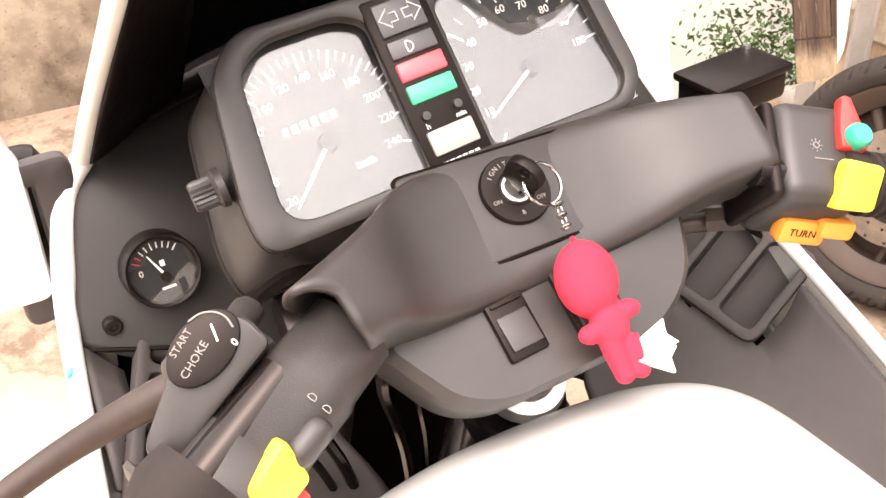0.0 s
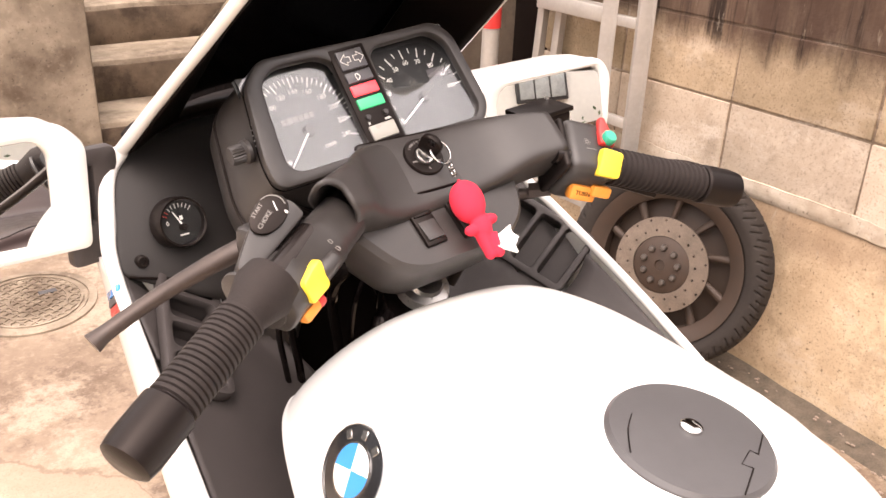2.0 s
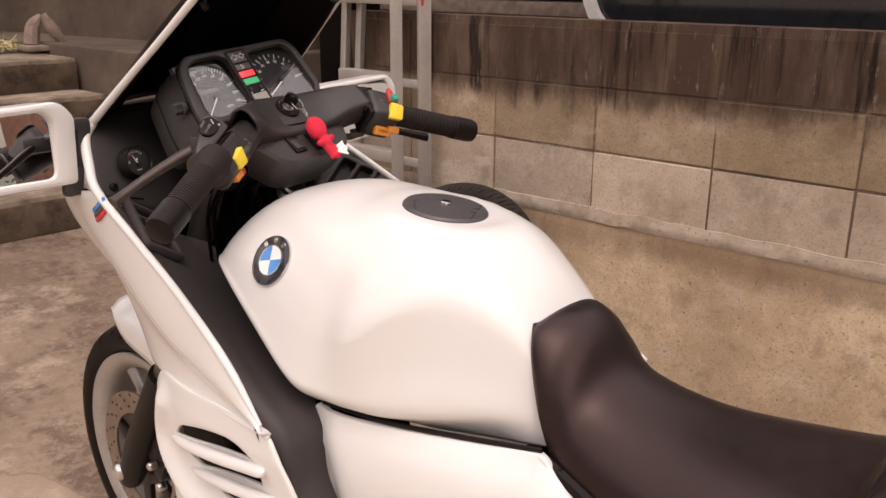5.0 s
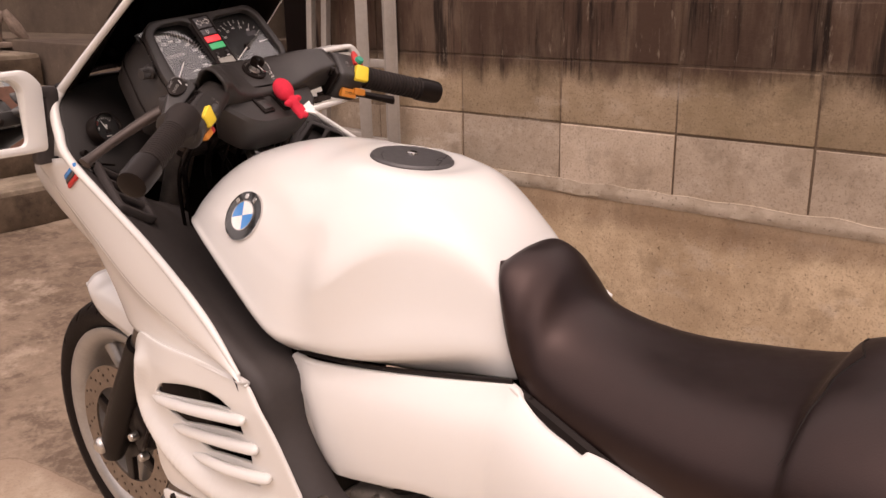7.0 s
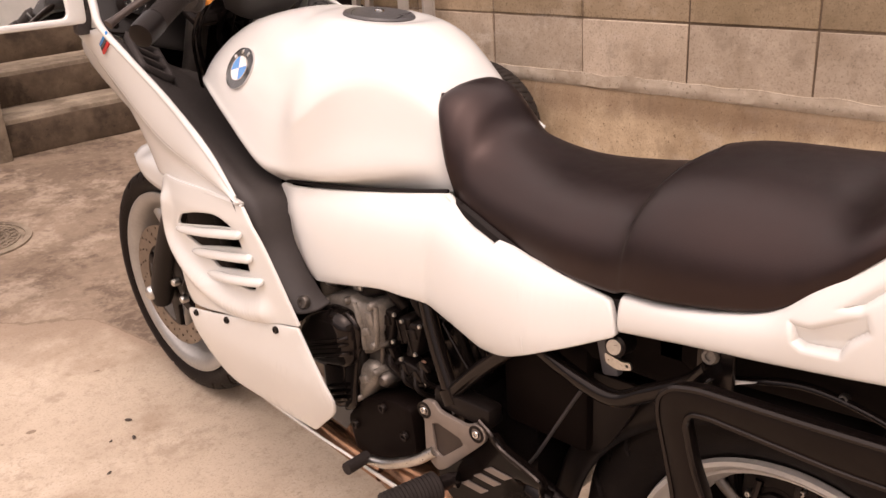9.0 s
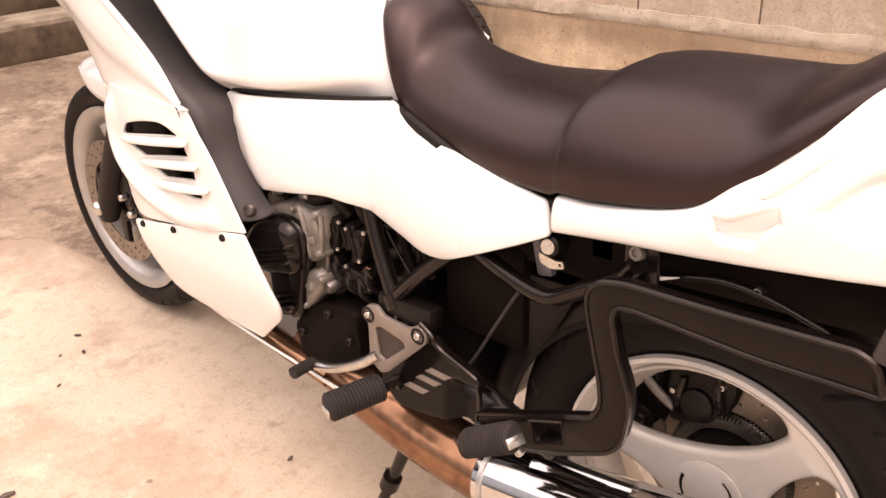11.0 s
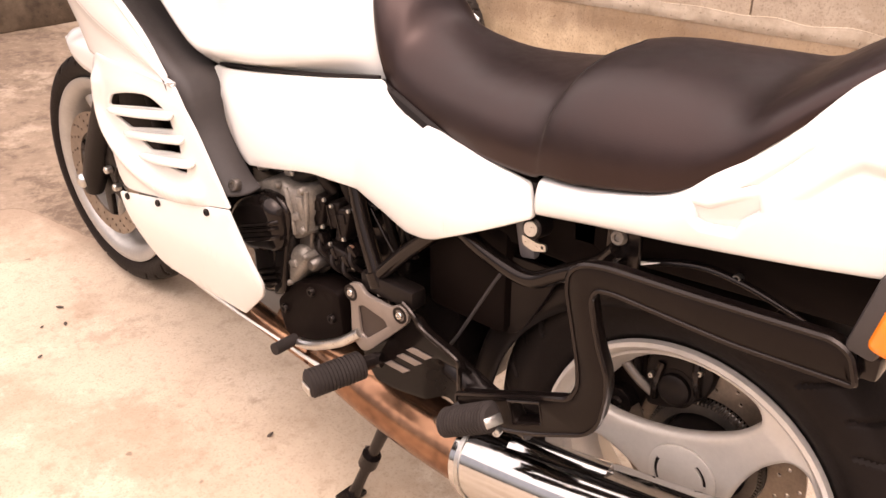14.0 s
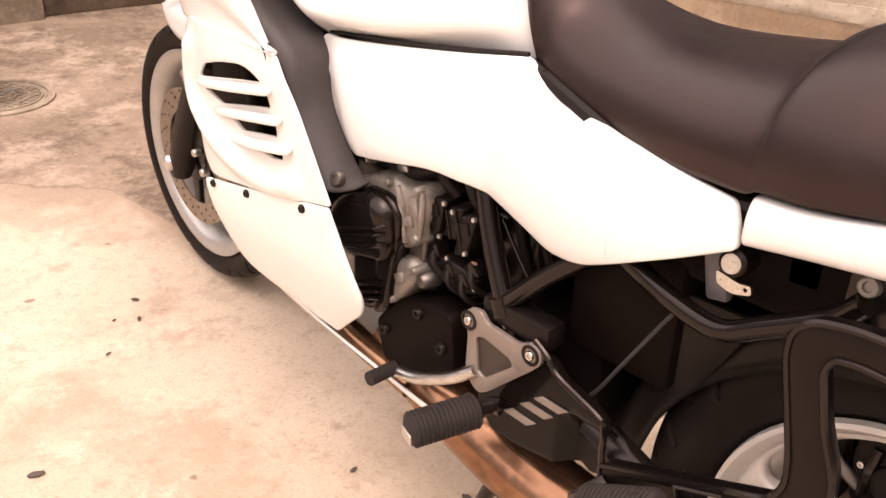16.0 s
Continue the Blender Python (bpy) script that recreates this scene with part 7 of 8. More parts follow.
    cal = part("rear_caliper", plate_bm(shape, [], 0.045, lambda u, v, q: (0.012 - q, u, v), 0, 0.007), BLACK, bike, "black rear brake caliper")
    part("caliper_dome", lathe_bm([(0, 0.014), (0.018, 0.013), (0.0235, 0.009), (0.0245, 0.002), (0.030, 0.001), (0.031, -0.01), (0, -0.01)], 30, frame_of((-0.012, -0.715, 0.369), (-1, 0, 0.05)), False), BLACK, cal, "round black piston housing")
    for a, b in (((-0.690, 0.402), (-0.684, 0.340)), ((-0.740, 0.424), (-0.748, 0.372))):
        part("caliper_rib", tube_bm([(-0.012, *a), (-0.018, (a[0] + b[0]) / 2, (a[1] + b[1]) / 2), (-0.012, *b)], 0.006, 8), SATIN, cal)
    for y, z in ((-0.678, 0.377), (-0.747, 0.411)):
        bolt("caliper_bolt", (-0.014, y, z), (-1, 0, 0.1), 0.0042, cal, STEEL)
    part("caliper_tag", plate_bm(rounded([(-0.648, 0.300), (-0.664, 0.321), (-0.676, 0.296), (-0.656, 0.280)], 0.003), [ring2(-0.660, 0.297, 0.002, 8)], 0.003, lambda u, v, q: (-0.016 - q, u, v)), DISC, cal, "small drilled bracket")
    part("brake_pipe", tube_bm([(-0.01, -0.70, 0.445), (-0.02, -0.672, 0.45), (-0.02, -0.655, 0.42), (0.0, -0.65, 0.36)], 0.006, 8), BLACK, bike)
    part("torque_arm", tube_bm([(-0.016, -0.622, 0.392), (-0.016, -0.656, 0.363), (-0.01, -0.68, 0.345)], 0.0075, 10, flat=0.6), DARKSTEEL, bike)
    part("arm_boss", lathe_bm([(0, 0.010), (0.006, 0.010), (0.009, 0.006), (0.021, 0.004), (0.024, -0.004), (0.024, -0.05), (0, -0.05)], 24, frame_of((-0.016, -0.632, 0.309), (-1, 0, 0.1)), False), SATIN, bike, "black pivot boss of the swing arm")
    part("arm_web", plate_bm(rounded([(-0.59, 0.42), (-0.655, 0.41), (-0.668, 0.33), (-0.65, 0.275), (-0.585, 0.27)], 0.015), [], 0.02, lambda u, v, q: (0.012 - q, u, v), 0, 0.004), LINER, bike)
    # inner mudguard
    rows = []
    for k in range(7):
        a = radians(55 + 95 * (6 - k) / 6)
        q = 0.352
        rows.append([(x, -0.756 + (q - d) * -math.cos(a + 0.35), 0.236 + (q - d) * math.sin(a + 0.35)) for x, d in ((-0.105, 0.05), (-0.10, 0.012), (-0.05, 0), (0.05, 0), (0.10, 0.012), (0.105, 0.05))])
    sheet("rear_mudguard", rows, BLACK, bike, "black inner mudguard over the rear tyre", 3, 4, 0.004)


rear_wheel()


def engine():
    e = part("engine_block", rbox_bm((0.24, 0.40, 0.24), Matrix.Translation((0.01, -0.08, 0.42)), 0.03, 3), SATIN, bike, "dark engine block")

    def slab(name, pts, x, thick, material, parent, r=0.008, bevel=0.004, label=""):
        return part(name, plate_bm(rounded(pts, r, 4), [], thick, lambda u, v, q: (x - q, u, v), 0, bevel), material, parent, label, angle=50)
    # glossy ribbed head cover
    h = slab("head_cover", [(0.040, 0.480), (0.008, 0.513), (-0.040, 0.534), (-0.080, 0.534), (-0.100, 0.518), (-0.103, 0.480), (-0.096, 0.440), (-0.02, 0.420), (0.04, 0.43)], -0.168, 0.094, GLOSSBLACK, bike, [0.02, 0.03, 0.03, 0.02, 0.02, 0.02, 0.02, 0.02, 0.02], 0.020, "glossy black ribbed head cover")
    for dz in (0.0, -0.010, -0.026):
        part("cover_rib", tube_bm([(-0.190, 0.024, 0.452 + dz), (-0.211, 0.006, 0.460 + dz), (-0.2155, -0.030, 0.474 + dz), (-0.2155, -0.084, 0.494 + dz), (-0.206, -0.098, 0.499 + dz)], 0.0034, 8, 3), GLOSSBLACK, h)
    slab("cover_flange", [(-0.058, 0.536), (-0.090, 0.532), (-0.108, 0.514), (-0.105, 0.470), (-0.094, 0.440), (-0.084, 0.392), (-0.080, 0.352), (-0.048, 0.338), (-0.056, 0.395), (-0.066, 0.450), (-0.076, 0.492)], -0.176, 0.036, GLOSSBLACK, h, 0.012, 0.006)
    slab("cover_foot", [(0.0, 0.430), (-0.060, 0.436), (-0.066, 0.352), (-0.036, 0.336), (0.0, 0.34)], -0.160, 0.070, SATIN, h, 0.012, 0.012)
    for dz in (0.0, -0.012, -0.024):
        part("cover_rib", tube_bm([(-0.198, -0.018, 0.377 + dz), (-0.200, -0.040, 0.386 + dz), (-0.198, -0.070, 0.398 + dz)], 0.0032, 8, 3), GLOSSBLACK, h)
    # cast aluminium head, in two lumps with a waist between
    al = slab("cylinder_head", [(-0.004, 0.528), (-0.031, 0.546), (-0.074, 0.558), (-0.100, 0.549), (-0.142, 0.562), (-0.149, 0.534), (-0.141, 0.507), (-0.138, 0.480), (-0.106, 0.458), (-0.080, 0.452), (-0.060, 0.470), (-0.050, 0.508)], -0.150, 0.060, ALU, e, 0.010, 0.011, "rough cast aluminium")
    slab("head_foot", [(-0.058, 0.418), (-0.086, 0.440), (-0.118, 0.450), (-0.136, 0.430), (-0.113, 0.396), (-0.088, 0.364), (-0.068, 0.372), (-0.054, 0.392)], -0.150, 0.062, ALU, al, 0.012, 0.013)
    slab("head_waist", [(-0.070, 0.475), (-0.132, 0.482), (-0.126, 0.430), (-0.070, 0.420)], -0.140, 0.050, DARKSTEEL, al, 0.006, 0.006)
    part("gasket_edge", tube_bm([(-0.181, -0.014, 0.530), (-0.184, -0.050, 0.524), (-0.185, -0.066, 0.510), (-0.185, -0.078, 0.486), (-0.184, -0.080, 0.462)], 0.0035, 8), ALU, al)
    part("casting_pad", rbox_bm((0.010, 0.030, 0.014), Matrix.Translation((-0.180, -0.110, 0.503)) @ Matrix.Rotation(radians(-20), 4, "X"), 0.003), ALU, al)
    part("casting_pad", rbox_bm((0.010, 0.020, 0.026), Matrix.Translation((-0.180, -0.126, 0.530)) @ Matrix.Rotation(radians(-12), 4, "X"), 0.004), ALU, al)
    part("casting_rib", tube_bm([(-0.180, -0.090, 0.548), (-0.182, -0.102, 0.520), (-0.181, -0.108, 0.472)], [0.004, 0.005, 0.004], 8), ALU, al)
    part("casting_rib", tube_bm([(-0.180, -0.142, 0.556), (-0.182, -0.142, 0.520), (-0.180, -0.136, 0.486)], [0.004, 0.0045, 0.004], 8), ALU, al)
    part("casting_pad", rbox_bm((0.010, 0.018, 0.014), Matrix.Translation((-0.181, -0.098, 0.414)) @ Matrix.Rotation(radians(-25), 4, "X"), 0.003), ALU, al)
    for y, z in ((-0.020, 0.533), (-0.074, 0.548), (-0.134, 0.555), (-0.132, 0.486), (-0.130, 0.437), (-0.080, 0.372)):
        part("head_bolt", lathe_bm([(0, 0.009), (0.0045, 0.0085), (0.0065, 0.005), (0.0085, -0.02), (0, -0.02)], 10, frame_of((-0.179, y, z), (-1, 0, 0.1)), False), ALU, al)
    part("head_port", lathe_bm([(0.004, 0.002), (0.008, 0.008), (0.014, 0.007), (0.017, -0.02), (0.004, -0.02)], 20, frame_of((-0.181, -0.082, 0.480), (-1, 0.1, 0)), True), BLACK, al)
    part("drain_boss", lathe_bm([(0, 0.012), (0.008, 0.011), (0.012, 0.006), (0.013, -0.02), (0, -0.02)], 16, frame_of((-0.170, -0.140, 0.424), (-1, 0, 0)), False), DARKSTEEL, al)
    # injectors: upright black bodies with caps, clips and leads, on a rail
    ir = slab("injector_rail", [(-0.128, 0.458), (-0.173, 0.468), (-0.232, 0.462), (-0.228, 0.436), (-0.186, 0.424), (-0.134, 0.442)], -0.150, 0.030, BLACK, bike, 0.006, 0.004, "black injector rail with plugs")
    for pts, x in (([(-0.135, 0.545), (-0.166, 0.549), (-0.155, 0.497), (-0.129, 0.484)], -0.148), ([(-0.170, 0.540), (-0.198, 0.546), (-0.184, 0.496), (-0.160, 0.496)], -0.144), ([(-0.199, 0.540), (-0.228, 0.548), (-0.210, 0.484), (-0.187, 0.480)], -0.150)):
        body = slab("injector", pts, x, 0.034, BLACK, ir, 0.005, 0.004)
        cy, cz = sum(p[0] for p in pts) / 4, sum(p[1] for p in pts) / 4
        part("injector_cap", rbox_bm((0.010, 0.016, 0.018), Matrix.Translation((x - 0.016, cy - 0.003, cz + 0.012)) @ Matrix.Rotation(radians(-14), 4, "X"), 0.003), BLACK, body)
        part("injector_groove", rbox_bm((0.004, 0.004, 0.040), Matrix.Translation((x - 0.017, cy + 0.007, cz - 0.004)) @ Matrix.Rotation(radians(-14), 4, "X"), 0.001), GLOSSBLACK, body)
    for y, z in ((-0.171, 0.547), (-0.187, 0.541), (-0.226, 0.544), (-0.163, 0.498), (-0.212, 0.492), (-0.179, 0.473), (-0.232, 0.450)):
        part("clip", lathe_bm([(0, 0.004), (0.003, 0.0035), (0.004, 0), (0, 0)], 8, frame_of((-0.168, y, z), (-1, 0, 0.2)), False), STEEL, ir)
    part("red_seal", rbox_bm((0.004, 0.010, 0.003), Matrix.Translation((-0.164, -0.224, 0.482)), 0.001), RUST, ir, "small red seal")
    for k, (y, z) in enumerate(((-0.150, 0.470), (-0.178, 0.452), (-0.205, 0.448), (-0.222, 0.470))):
        part("plug", rbox_bm((0.020, 0.020, 0.024), Matrix.Translation((-0.158, y, z)) @ Matrix.Rotation(radians(-20 - 9 * k), 4, "X"), 0.004), GLOSSBLACK, ir)
        part("lead", tube_bm([(-0.165, y, z), (-0.172, y - 0.010, z - 0.014), (-0.150, y - 0.018, z - 0.034), (-0.120, y - 0.02, z - 0.04)], 0.0042, 7), BLACK, ir)
    for pts, r_ in (([(-0.120, -0.03, 0.575), (-0.150, -0.085, 0.562), (-0.140, -0.13, 0.575), (-0.12, -0.19, 0.585)], 0.013), ([(-0.13, -0.135, 0.60), (-0.150, -0.150, 0.575), (-0.140, -0.165, 0.55)], 0.010), ([(-0.12, -0.18, 0.60), (-0.146, -0.196, 0.575), (-0.135, -0.215, 0.53)], 0.009), ([(-0.105, -0.23, 0.60), (-0.115, -0.25, 0.54), (-0.11, -0.27, 0.47)], 0.007), ([(-0.10, -0.26, 0.60), (-0.115, -0.285, 0.55), (-0.11, -0.31, 0.47)], 0.005)):
        part("engine_hose", tube_bm(pts, r_, 10), BLACK, bike)
    for y, z in ((-0.010, 0.556), (-0.082, 0.566)):
        part("hose_clamp", rbox_bm((0.012, 0.022, 0.010), Matrix.Translation((-0.160, y, z)) @ Matrix.Rotation(radians(-10), 4, "X"), 0.003), STEEL, bike)
    # gearbox cover below
    g = part("gearbox_cover", plate_bm(rounded([(-0.040, 0.322), (-0.092, 0.376), (-0.150, 0.398), (-0.206, 0.398), (-0.214, 0.318), (-0.150, 0.268), (-0.060, 0.250)], 0.016), [], 0.05, lambda u, v, q: (-0.158 - q, u, v), 0.04, 0.008), LINER, bike, "matt black gearbox cover")
    for y, z in ((-0.067, 0.317), (-0.142, 0.378), (-0.19, 0.345)):
        bolt("cover_bolt", (-0.184, y, z), (-1, 0, 0), 0.008, g, BLACK)
    part("battery_box", rbox_bm((0.24, 0.15, 0.17), Matrix.Translation((-0.01, -0.425, 0.50)), 0.015), LINER, bike, "black box behind the engine")
    part("gearbox", rbox_bm((0.22, 0.18, 0.2), Matrix.Translation((0.0, -0.31, 0.32)), 0.03), SATIN, bike)
    part("under_tray", rbox_bm((0.25, 0.5, 0.12), Matrix.Translation((0, -0.40, 0.62)), 0.02), LINER, bike)
    part("radiator", rbox_bm((0.36, 0.05, 0.32), Matrix.Translation((0, 0.27, 0.53)) @ Matrix.Rotation(radians(-12), 4, "X"), 0.01), LINER, bike, "black radiator behind the vents")
    # added black sheets that stand in for the shade inside the vents
    for s in (-1, 1):
        part("duct_wall", rbox_bm((0.008, 0.20, 0.22), Matrix.Translation((s * 0.165, 0.325, 0.595)), 0.003), LINER, bike)
    part("tray_tail", rbox_bm((0.25, 0.56, 0.10), Matrix.Translation((0, -0.86, 0.655)) @ Matrix.Rotation(radians(-4), 4, "X"), 0.02), LINER, bike, "black plastic under-tail tray")
    bolt("tray_bolt", (-0.130, -0.817, 0.632), (-1, 0, 0.2), 0.0055, bike, STEEL, 0.006, "bright bolt")
    part("mudguard_edge", tube_bm([(-0.130, -0.655, 0.585), (-0.132, -0.680, 0.602), (-0.134, -0.718, 0.619), (-0.134, -0.776, 0.634), (-0.134, -0.828, 0.630), (-0.134, -0.877, 0.617), (-0.132, -0.915, 0.603)], [0.003, 0.0045, 0.005, 0.005, 0.0045, 0.004, 0.0025], 10, flat=0.6), SATIN, bike, "glossy rim of the inner mudguard")
    # added white wedge, painted in for the bright background seen past the mudguard
    part("mudguard_clip", plate_bm([(-0.690, 0.6185), (-0.6935, 0.6115), (-0.734, 0.6305)], [], 0.003, lambda u, v, q: (-0.152 - q, u, v)), WHITE_M, bike, "bright wedge standing in for daylight through a gap")
    # frame tubes seen below the side cover
    for pts, r_ in (([(-0.145, -0.212, 0.61), (-0.158, -0.245, 0.53), (-0.168, -0.285, 0.452)], 0.0135), ([(-0.168, -0.287, 0.455), (-0.164, -0.34, 0.51), (-0.160, -0.40, 0.565)], 0.0125),
                    ([(-0.158, -0.43, 0.585), (-0.164, -0.505, 0.560), (-0.166, -0.565, 0.552), (-0.166, -0.61, 0.576), (-0.168, -0.665, 0.612), (-0.172, -0.69, 0.64)], 0.0115),
                    ([(-0.150, -0.295, 0.470), (-0.15, -0.33, 0.449), (-0.15, -0.361, 0.430)], 0.0028), ([(-0.140, -0.246, 0.545), (-0.142, -0.275, 0.51), (-0.142, -0.305, 0.474)], 0.0026), ([(-0.10, -0.05, 0.60), (-0.10, -0.4, 0.60), (-0.10, -0.8, 0.64)], 0.014)):
        part("frame_tube", tube_bm(pts, r_, 12, 6), GLOSSBLACK, bike)
    part("frame_collar", tube_bm([(-0.168, -0.280, 0.462), (-0.168, -0.290, 0.440)], 0.0175, 12, 1), GLOSSBLACK, bike)
    part("collar_nut", tube_bm([(-0.168, -0.292, 0.438), (-0.168, -0.297, 0.426)], 0.011, 6, 1), STEEL, bike)
    part("inner_flap", plate_bm(rounded([(-0.40, 0.54), (-0.58, 0.545), (-0.555, 0.49), (-0.523, 0.434), (-0.504, 0.416), (-0.44, 0.419), (-0.40, 0.45)], 0.012), [], 0.008, lambda u, v, q: (-0.112 - q, u, v), 0, 0.002), BLACK, bike, "black plastic splash flap")
    part("cable_run", tube_bm([(-0.125, -0.50, 0.535), (-0.13, -0.480, 0.500), (-0.13, -0.446, 0.440), (-0.13, -0.415, 0.385), (-0.13, -0.395, 0.355)], 0.0028, 7), GREY, bike)
    lk = part("helmet_lock", lathe_bm([(0, 0.010), (0.011, 0.010), (0.0135, 0.008), (0.0145, -0.02), (0, -0.02)], 24, frame_of((-0.166, -0.569, 0.627), (-1, -0.1, 0.2)), False), BLACK, bike, "round helmet lock")
    part("lock_face", lathe_bm([(0, 0.0125), (0.0095, 0.0122), (0.0102, 0.010), (0, 0.010)], 20, frame_of((-0.166, -0.569, 0.627), (-1, -0.1, 0.2)), False), STEEL, lk)
    tongue = rounded([(-0.556, 0.617), (-0.580, 0.612), (-0.592, 0.614), (-0.594, 0.605), (-0.574, 0.599), (-0.558, 0.604)], [0.003, 0.004, 0.003, 0.003, 0.006, 0.004], 3)
    part("lock_tongue", plate_bm(tongue, [ring2(-0.5875, 0.6085, 0.0022, 8)], 0.003, lambda u, v, q: (-0.174 - q, u, v)), STEEL, lk, "bright drilled lock tongue")
    part("lock_bracket", rbox_bm((0.016, 0.026, 0.062), Matrix.Translation((-0.142, -0.541, 0.598)) @ Matrix.Rotation(radians(-12), 4, "X"), 0.006), DIMLAMP, lk)
    bolt("grab_bolt", (-0.166, -0.687, 0.653), (-1, 0, 0.2), 0.0095, bike, ALU, 0.006, "large bright bolt")
    part("grab_plate", rbox_bm((0.012, 0.045, 0.06), Matrix.Translation((-0.158, -0.69, 0.64)), 0.006), SATIN, bike)


engine()


def footrests():
    # pannier guard loop
    x = -0.207
    ring = rounded([(-0.670, 0.443), (-0.681, 0.467), (-0.678, 0.497), (-0.654, 0.594), (-0.655, 0.617), (-0.671, 0.632), (-0.700, 0.639), (-0.816, 0.644), (-0.948, 0.652), (-0.966, 0.643), (-0.976, 0.612), (-0.853, 0.606), (-0.712, 0.611), (-0.692, 0.607), (-0.687, 0.592), (-0.700, 0.539), (-0.716, 0.502), (-0.720, 0.476), (-0.714, 0.427), (-0.696, 0.402), (-0.630, 0.367), (-0.570, 0.342), (-0.490, 0.335), (-0.487, 0.361), (-0.613, 0.417)], [0.010, 0.01, 0.02, 0.012, 0.012, 0.012, 0.02, 0.02, 0.01, 0.01, 0.006, 0.02, 0.012, 0.008, 0.008, 0.02, 0.02, 0.02, 0.02, 0.012, 0.02, 0.02, 0.006, 0.006, 0.02], 4)
    eye = rounded([(-0.582, 0.392), (-0.625, 0.411), (-0.628, 0.388), (-0.592, 0.370)], 0.004, 3)
    gd = part("crash_guard", plate_bm(ring, [eye], 0.026, lambda u, v, q: (x - q, u, v), 0, 0.0065), GUARDC, bike, "black square-section crash guard", angle=40)
    part("edge_bead", tube_bm([(x - 0.0105, u, v) for u, v in ring], 0.0036, 6, 1, True), SATIN, gd, "rounded satin edge")
    part("eye_rim", tube_bm([(x - 0.0115, u, v) for u, v in ((-0.578, 0.396), (-0.628, 0.417), (-0.633, 0.386), (-0.589, 0.364))], 0.003, 6, 1, True), SATIN, gd)
    part("guard_mount", rbox_bm((0.05, 0.03, 0.03), Matrix.Translation((-0.18, -0.975, 0.628)), 0.006), SATIN, gd)
    # hanger plate with a bright triangle
    hang = part("footrest_plate", plate_bm(rounded([(-0.252, 0.330), (-0.262, 0.400), (-0.375, 0.425), (-0.392, 0.408), (-0.450, 0.391), (-0.464, 0.378), (-0.466, 0.330), (-0.486, 0.322), (-0.470, 0.296), (-0.434, 0.280), (-0.417, 0.288), (-0.333, 0.272), (-0.289, 0.270), (-0.262, 0.294)], [0.01, 0.008, 0.01, 0.014, 0.014, 0.012, 0.014, 0.008, 0.02, 0.012, 0.012, 0.02, 0.012, 0.012], 4), [], 0.012, lambda u, v, q: (-0.174 - q - 0.06 * max(0, 0.33 - v) + 0.024 * max(0.0, min(1.0, (-0.395 - u) / 0.022)) * max(0.0, min(1.0, (0.368 - v) / 0.024)), u, v), 0.010, 0.003), FOOTC, bike, "glossy dark footrest plate")
    part("plate_edge", tube_bm([(-0.184, -0.352, 0.440), (-0.185, -0.374, 0.428), (-0.185, -0.392, 0.410), (-0.185, -0.449, 0.391), (-0.184, -0.463, 0.377), (-0.183, -0.465, 0.330), (-0.183, -0.485, 0.322)], 0.0042, 8), GLOSSBLACK, hang, "rolled edge")
    tri = rounded([(-0.234, 0.421), (-0.245, 0.437), (-0.266, 0.441), (-0.277, 0.428), (-0.331, 0.425), (-0.349, 0.437), (-0.366, 0.434), (-0.369, 0.416), (-0.356, 0.401), (-0.284, 0.329), (-0.266, 0.318), (-0.248, 0.331), (-0.242, 0.342), (-0.244, 0.402)], [0.01, 0.008, 0.01, 0.01, 0.01, 0.01, 0.008, 0.008, 0.01, 0.01, 0.01, 0.01, 0.01, 0.01], 4)
    hole = rounded([(-0.260, 0.400), (-0.272, 0.406), (-0.318, 0.398), (-0.324, 0.389), (-0.277, 0.347), (-0.265, 0.352)], 0.004)
    part("triangle_bracket", plate_bm(tri, [hole], 0.008, lambda u, v, q: (-0.186 - q, u, v), 0, 0.0015), PLATE, hang, "satin brown-grey triangle bracket")
    part("triangle_inlay", plate_bm([(u, v) for u, v in hole], [], 0.003, lambda u, v, q: (-0.1845 - q, u, v)), LEVER, hang, "dark brown inlay")
    for y, z in ((-0.246, 0.419), (-0.352, 0.421)):
        part("bolt_eye", lathe_bm([(0.0095, -0.002), (0.0095, 0.0012), (0.0135, 0.0012), (0.0135, -0.002)], 20, frame_of((-0.1905, y, z), (-1, 0, 0))), BLACK, hang)
    bolt("hanger_bolt", (-0.190, -0.246, 0.419), (-1, 0, 0.1), 0.0062, hang, CHROME, 0.004)
    bolt("hanger_bolt", (-0.190, -0.352, 0.421), (-1, 0, 0.1), 0.0062, hang, CHROME, 0.004)
    for k in range(3):
        y0, z0 = ((-0.3355, 0.3175), (-0.361, 0.342), (-0.382, 0.3625))[k]
        part("bright_bar", plate_bm([(y0 + 0.027, z0 - 0.0052), (y0 + 0.0135, z0 + 0.0052), (y0 - 0.027, z0 + 0.0052), (y0 - 0.0135, z0 - 0.0052)], [], 0.003, lambda u, v, q: (-0.1815 - 0.06 * max(0.0, 0.33 - v) - q, u, v), 0, 0.0008), PLATE, hang, "dull silver inlaid bar")
    part("plate_block", rbox_bm((0.034, 0.112, 0.034), Matrix.Translation((-0.163, -0.312, 0.442)), 0.008), BLACK, hang)

    def peg(a, b, r, name, label, arm):
        a, b = V(*a), V(*b)
        d = (b - a).normalized()
        L, n = (b - a).length, 15
        prof = [(0.0, r * 0.7), (0.003, r)]
        for k in range(n):
            p = 0.004 + (L - 0.008) * (k + 0.5) / n
            prof += [(p - 0.0022, r), (p - 0.0014, r * 1.11), (p + 0.0014, r * 1.11), (p + 0.0022, r)]
        prof += [(L - 0.003, r), (L, r * 0.7)]
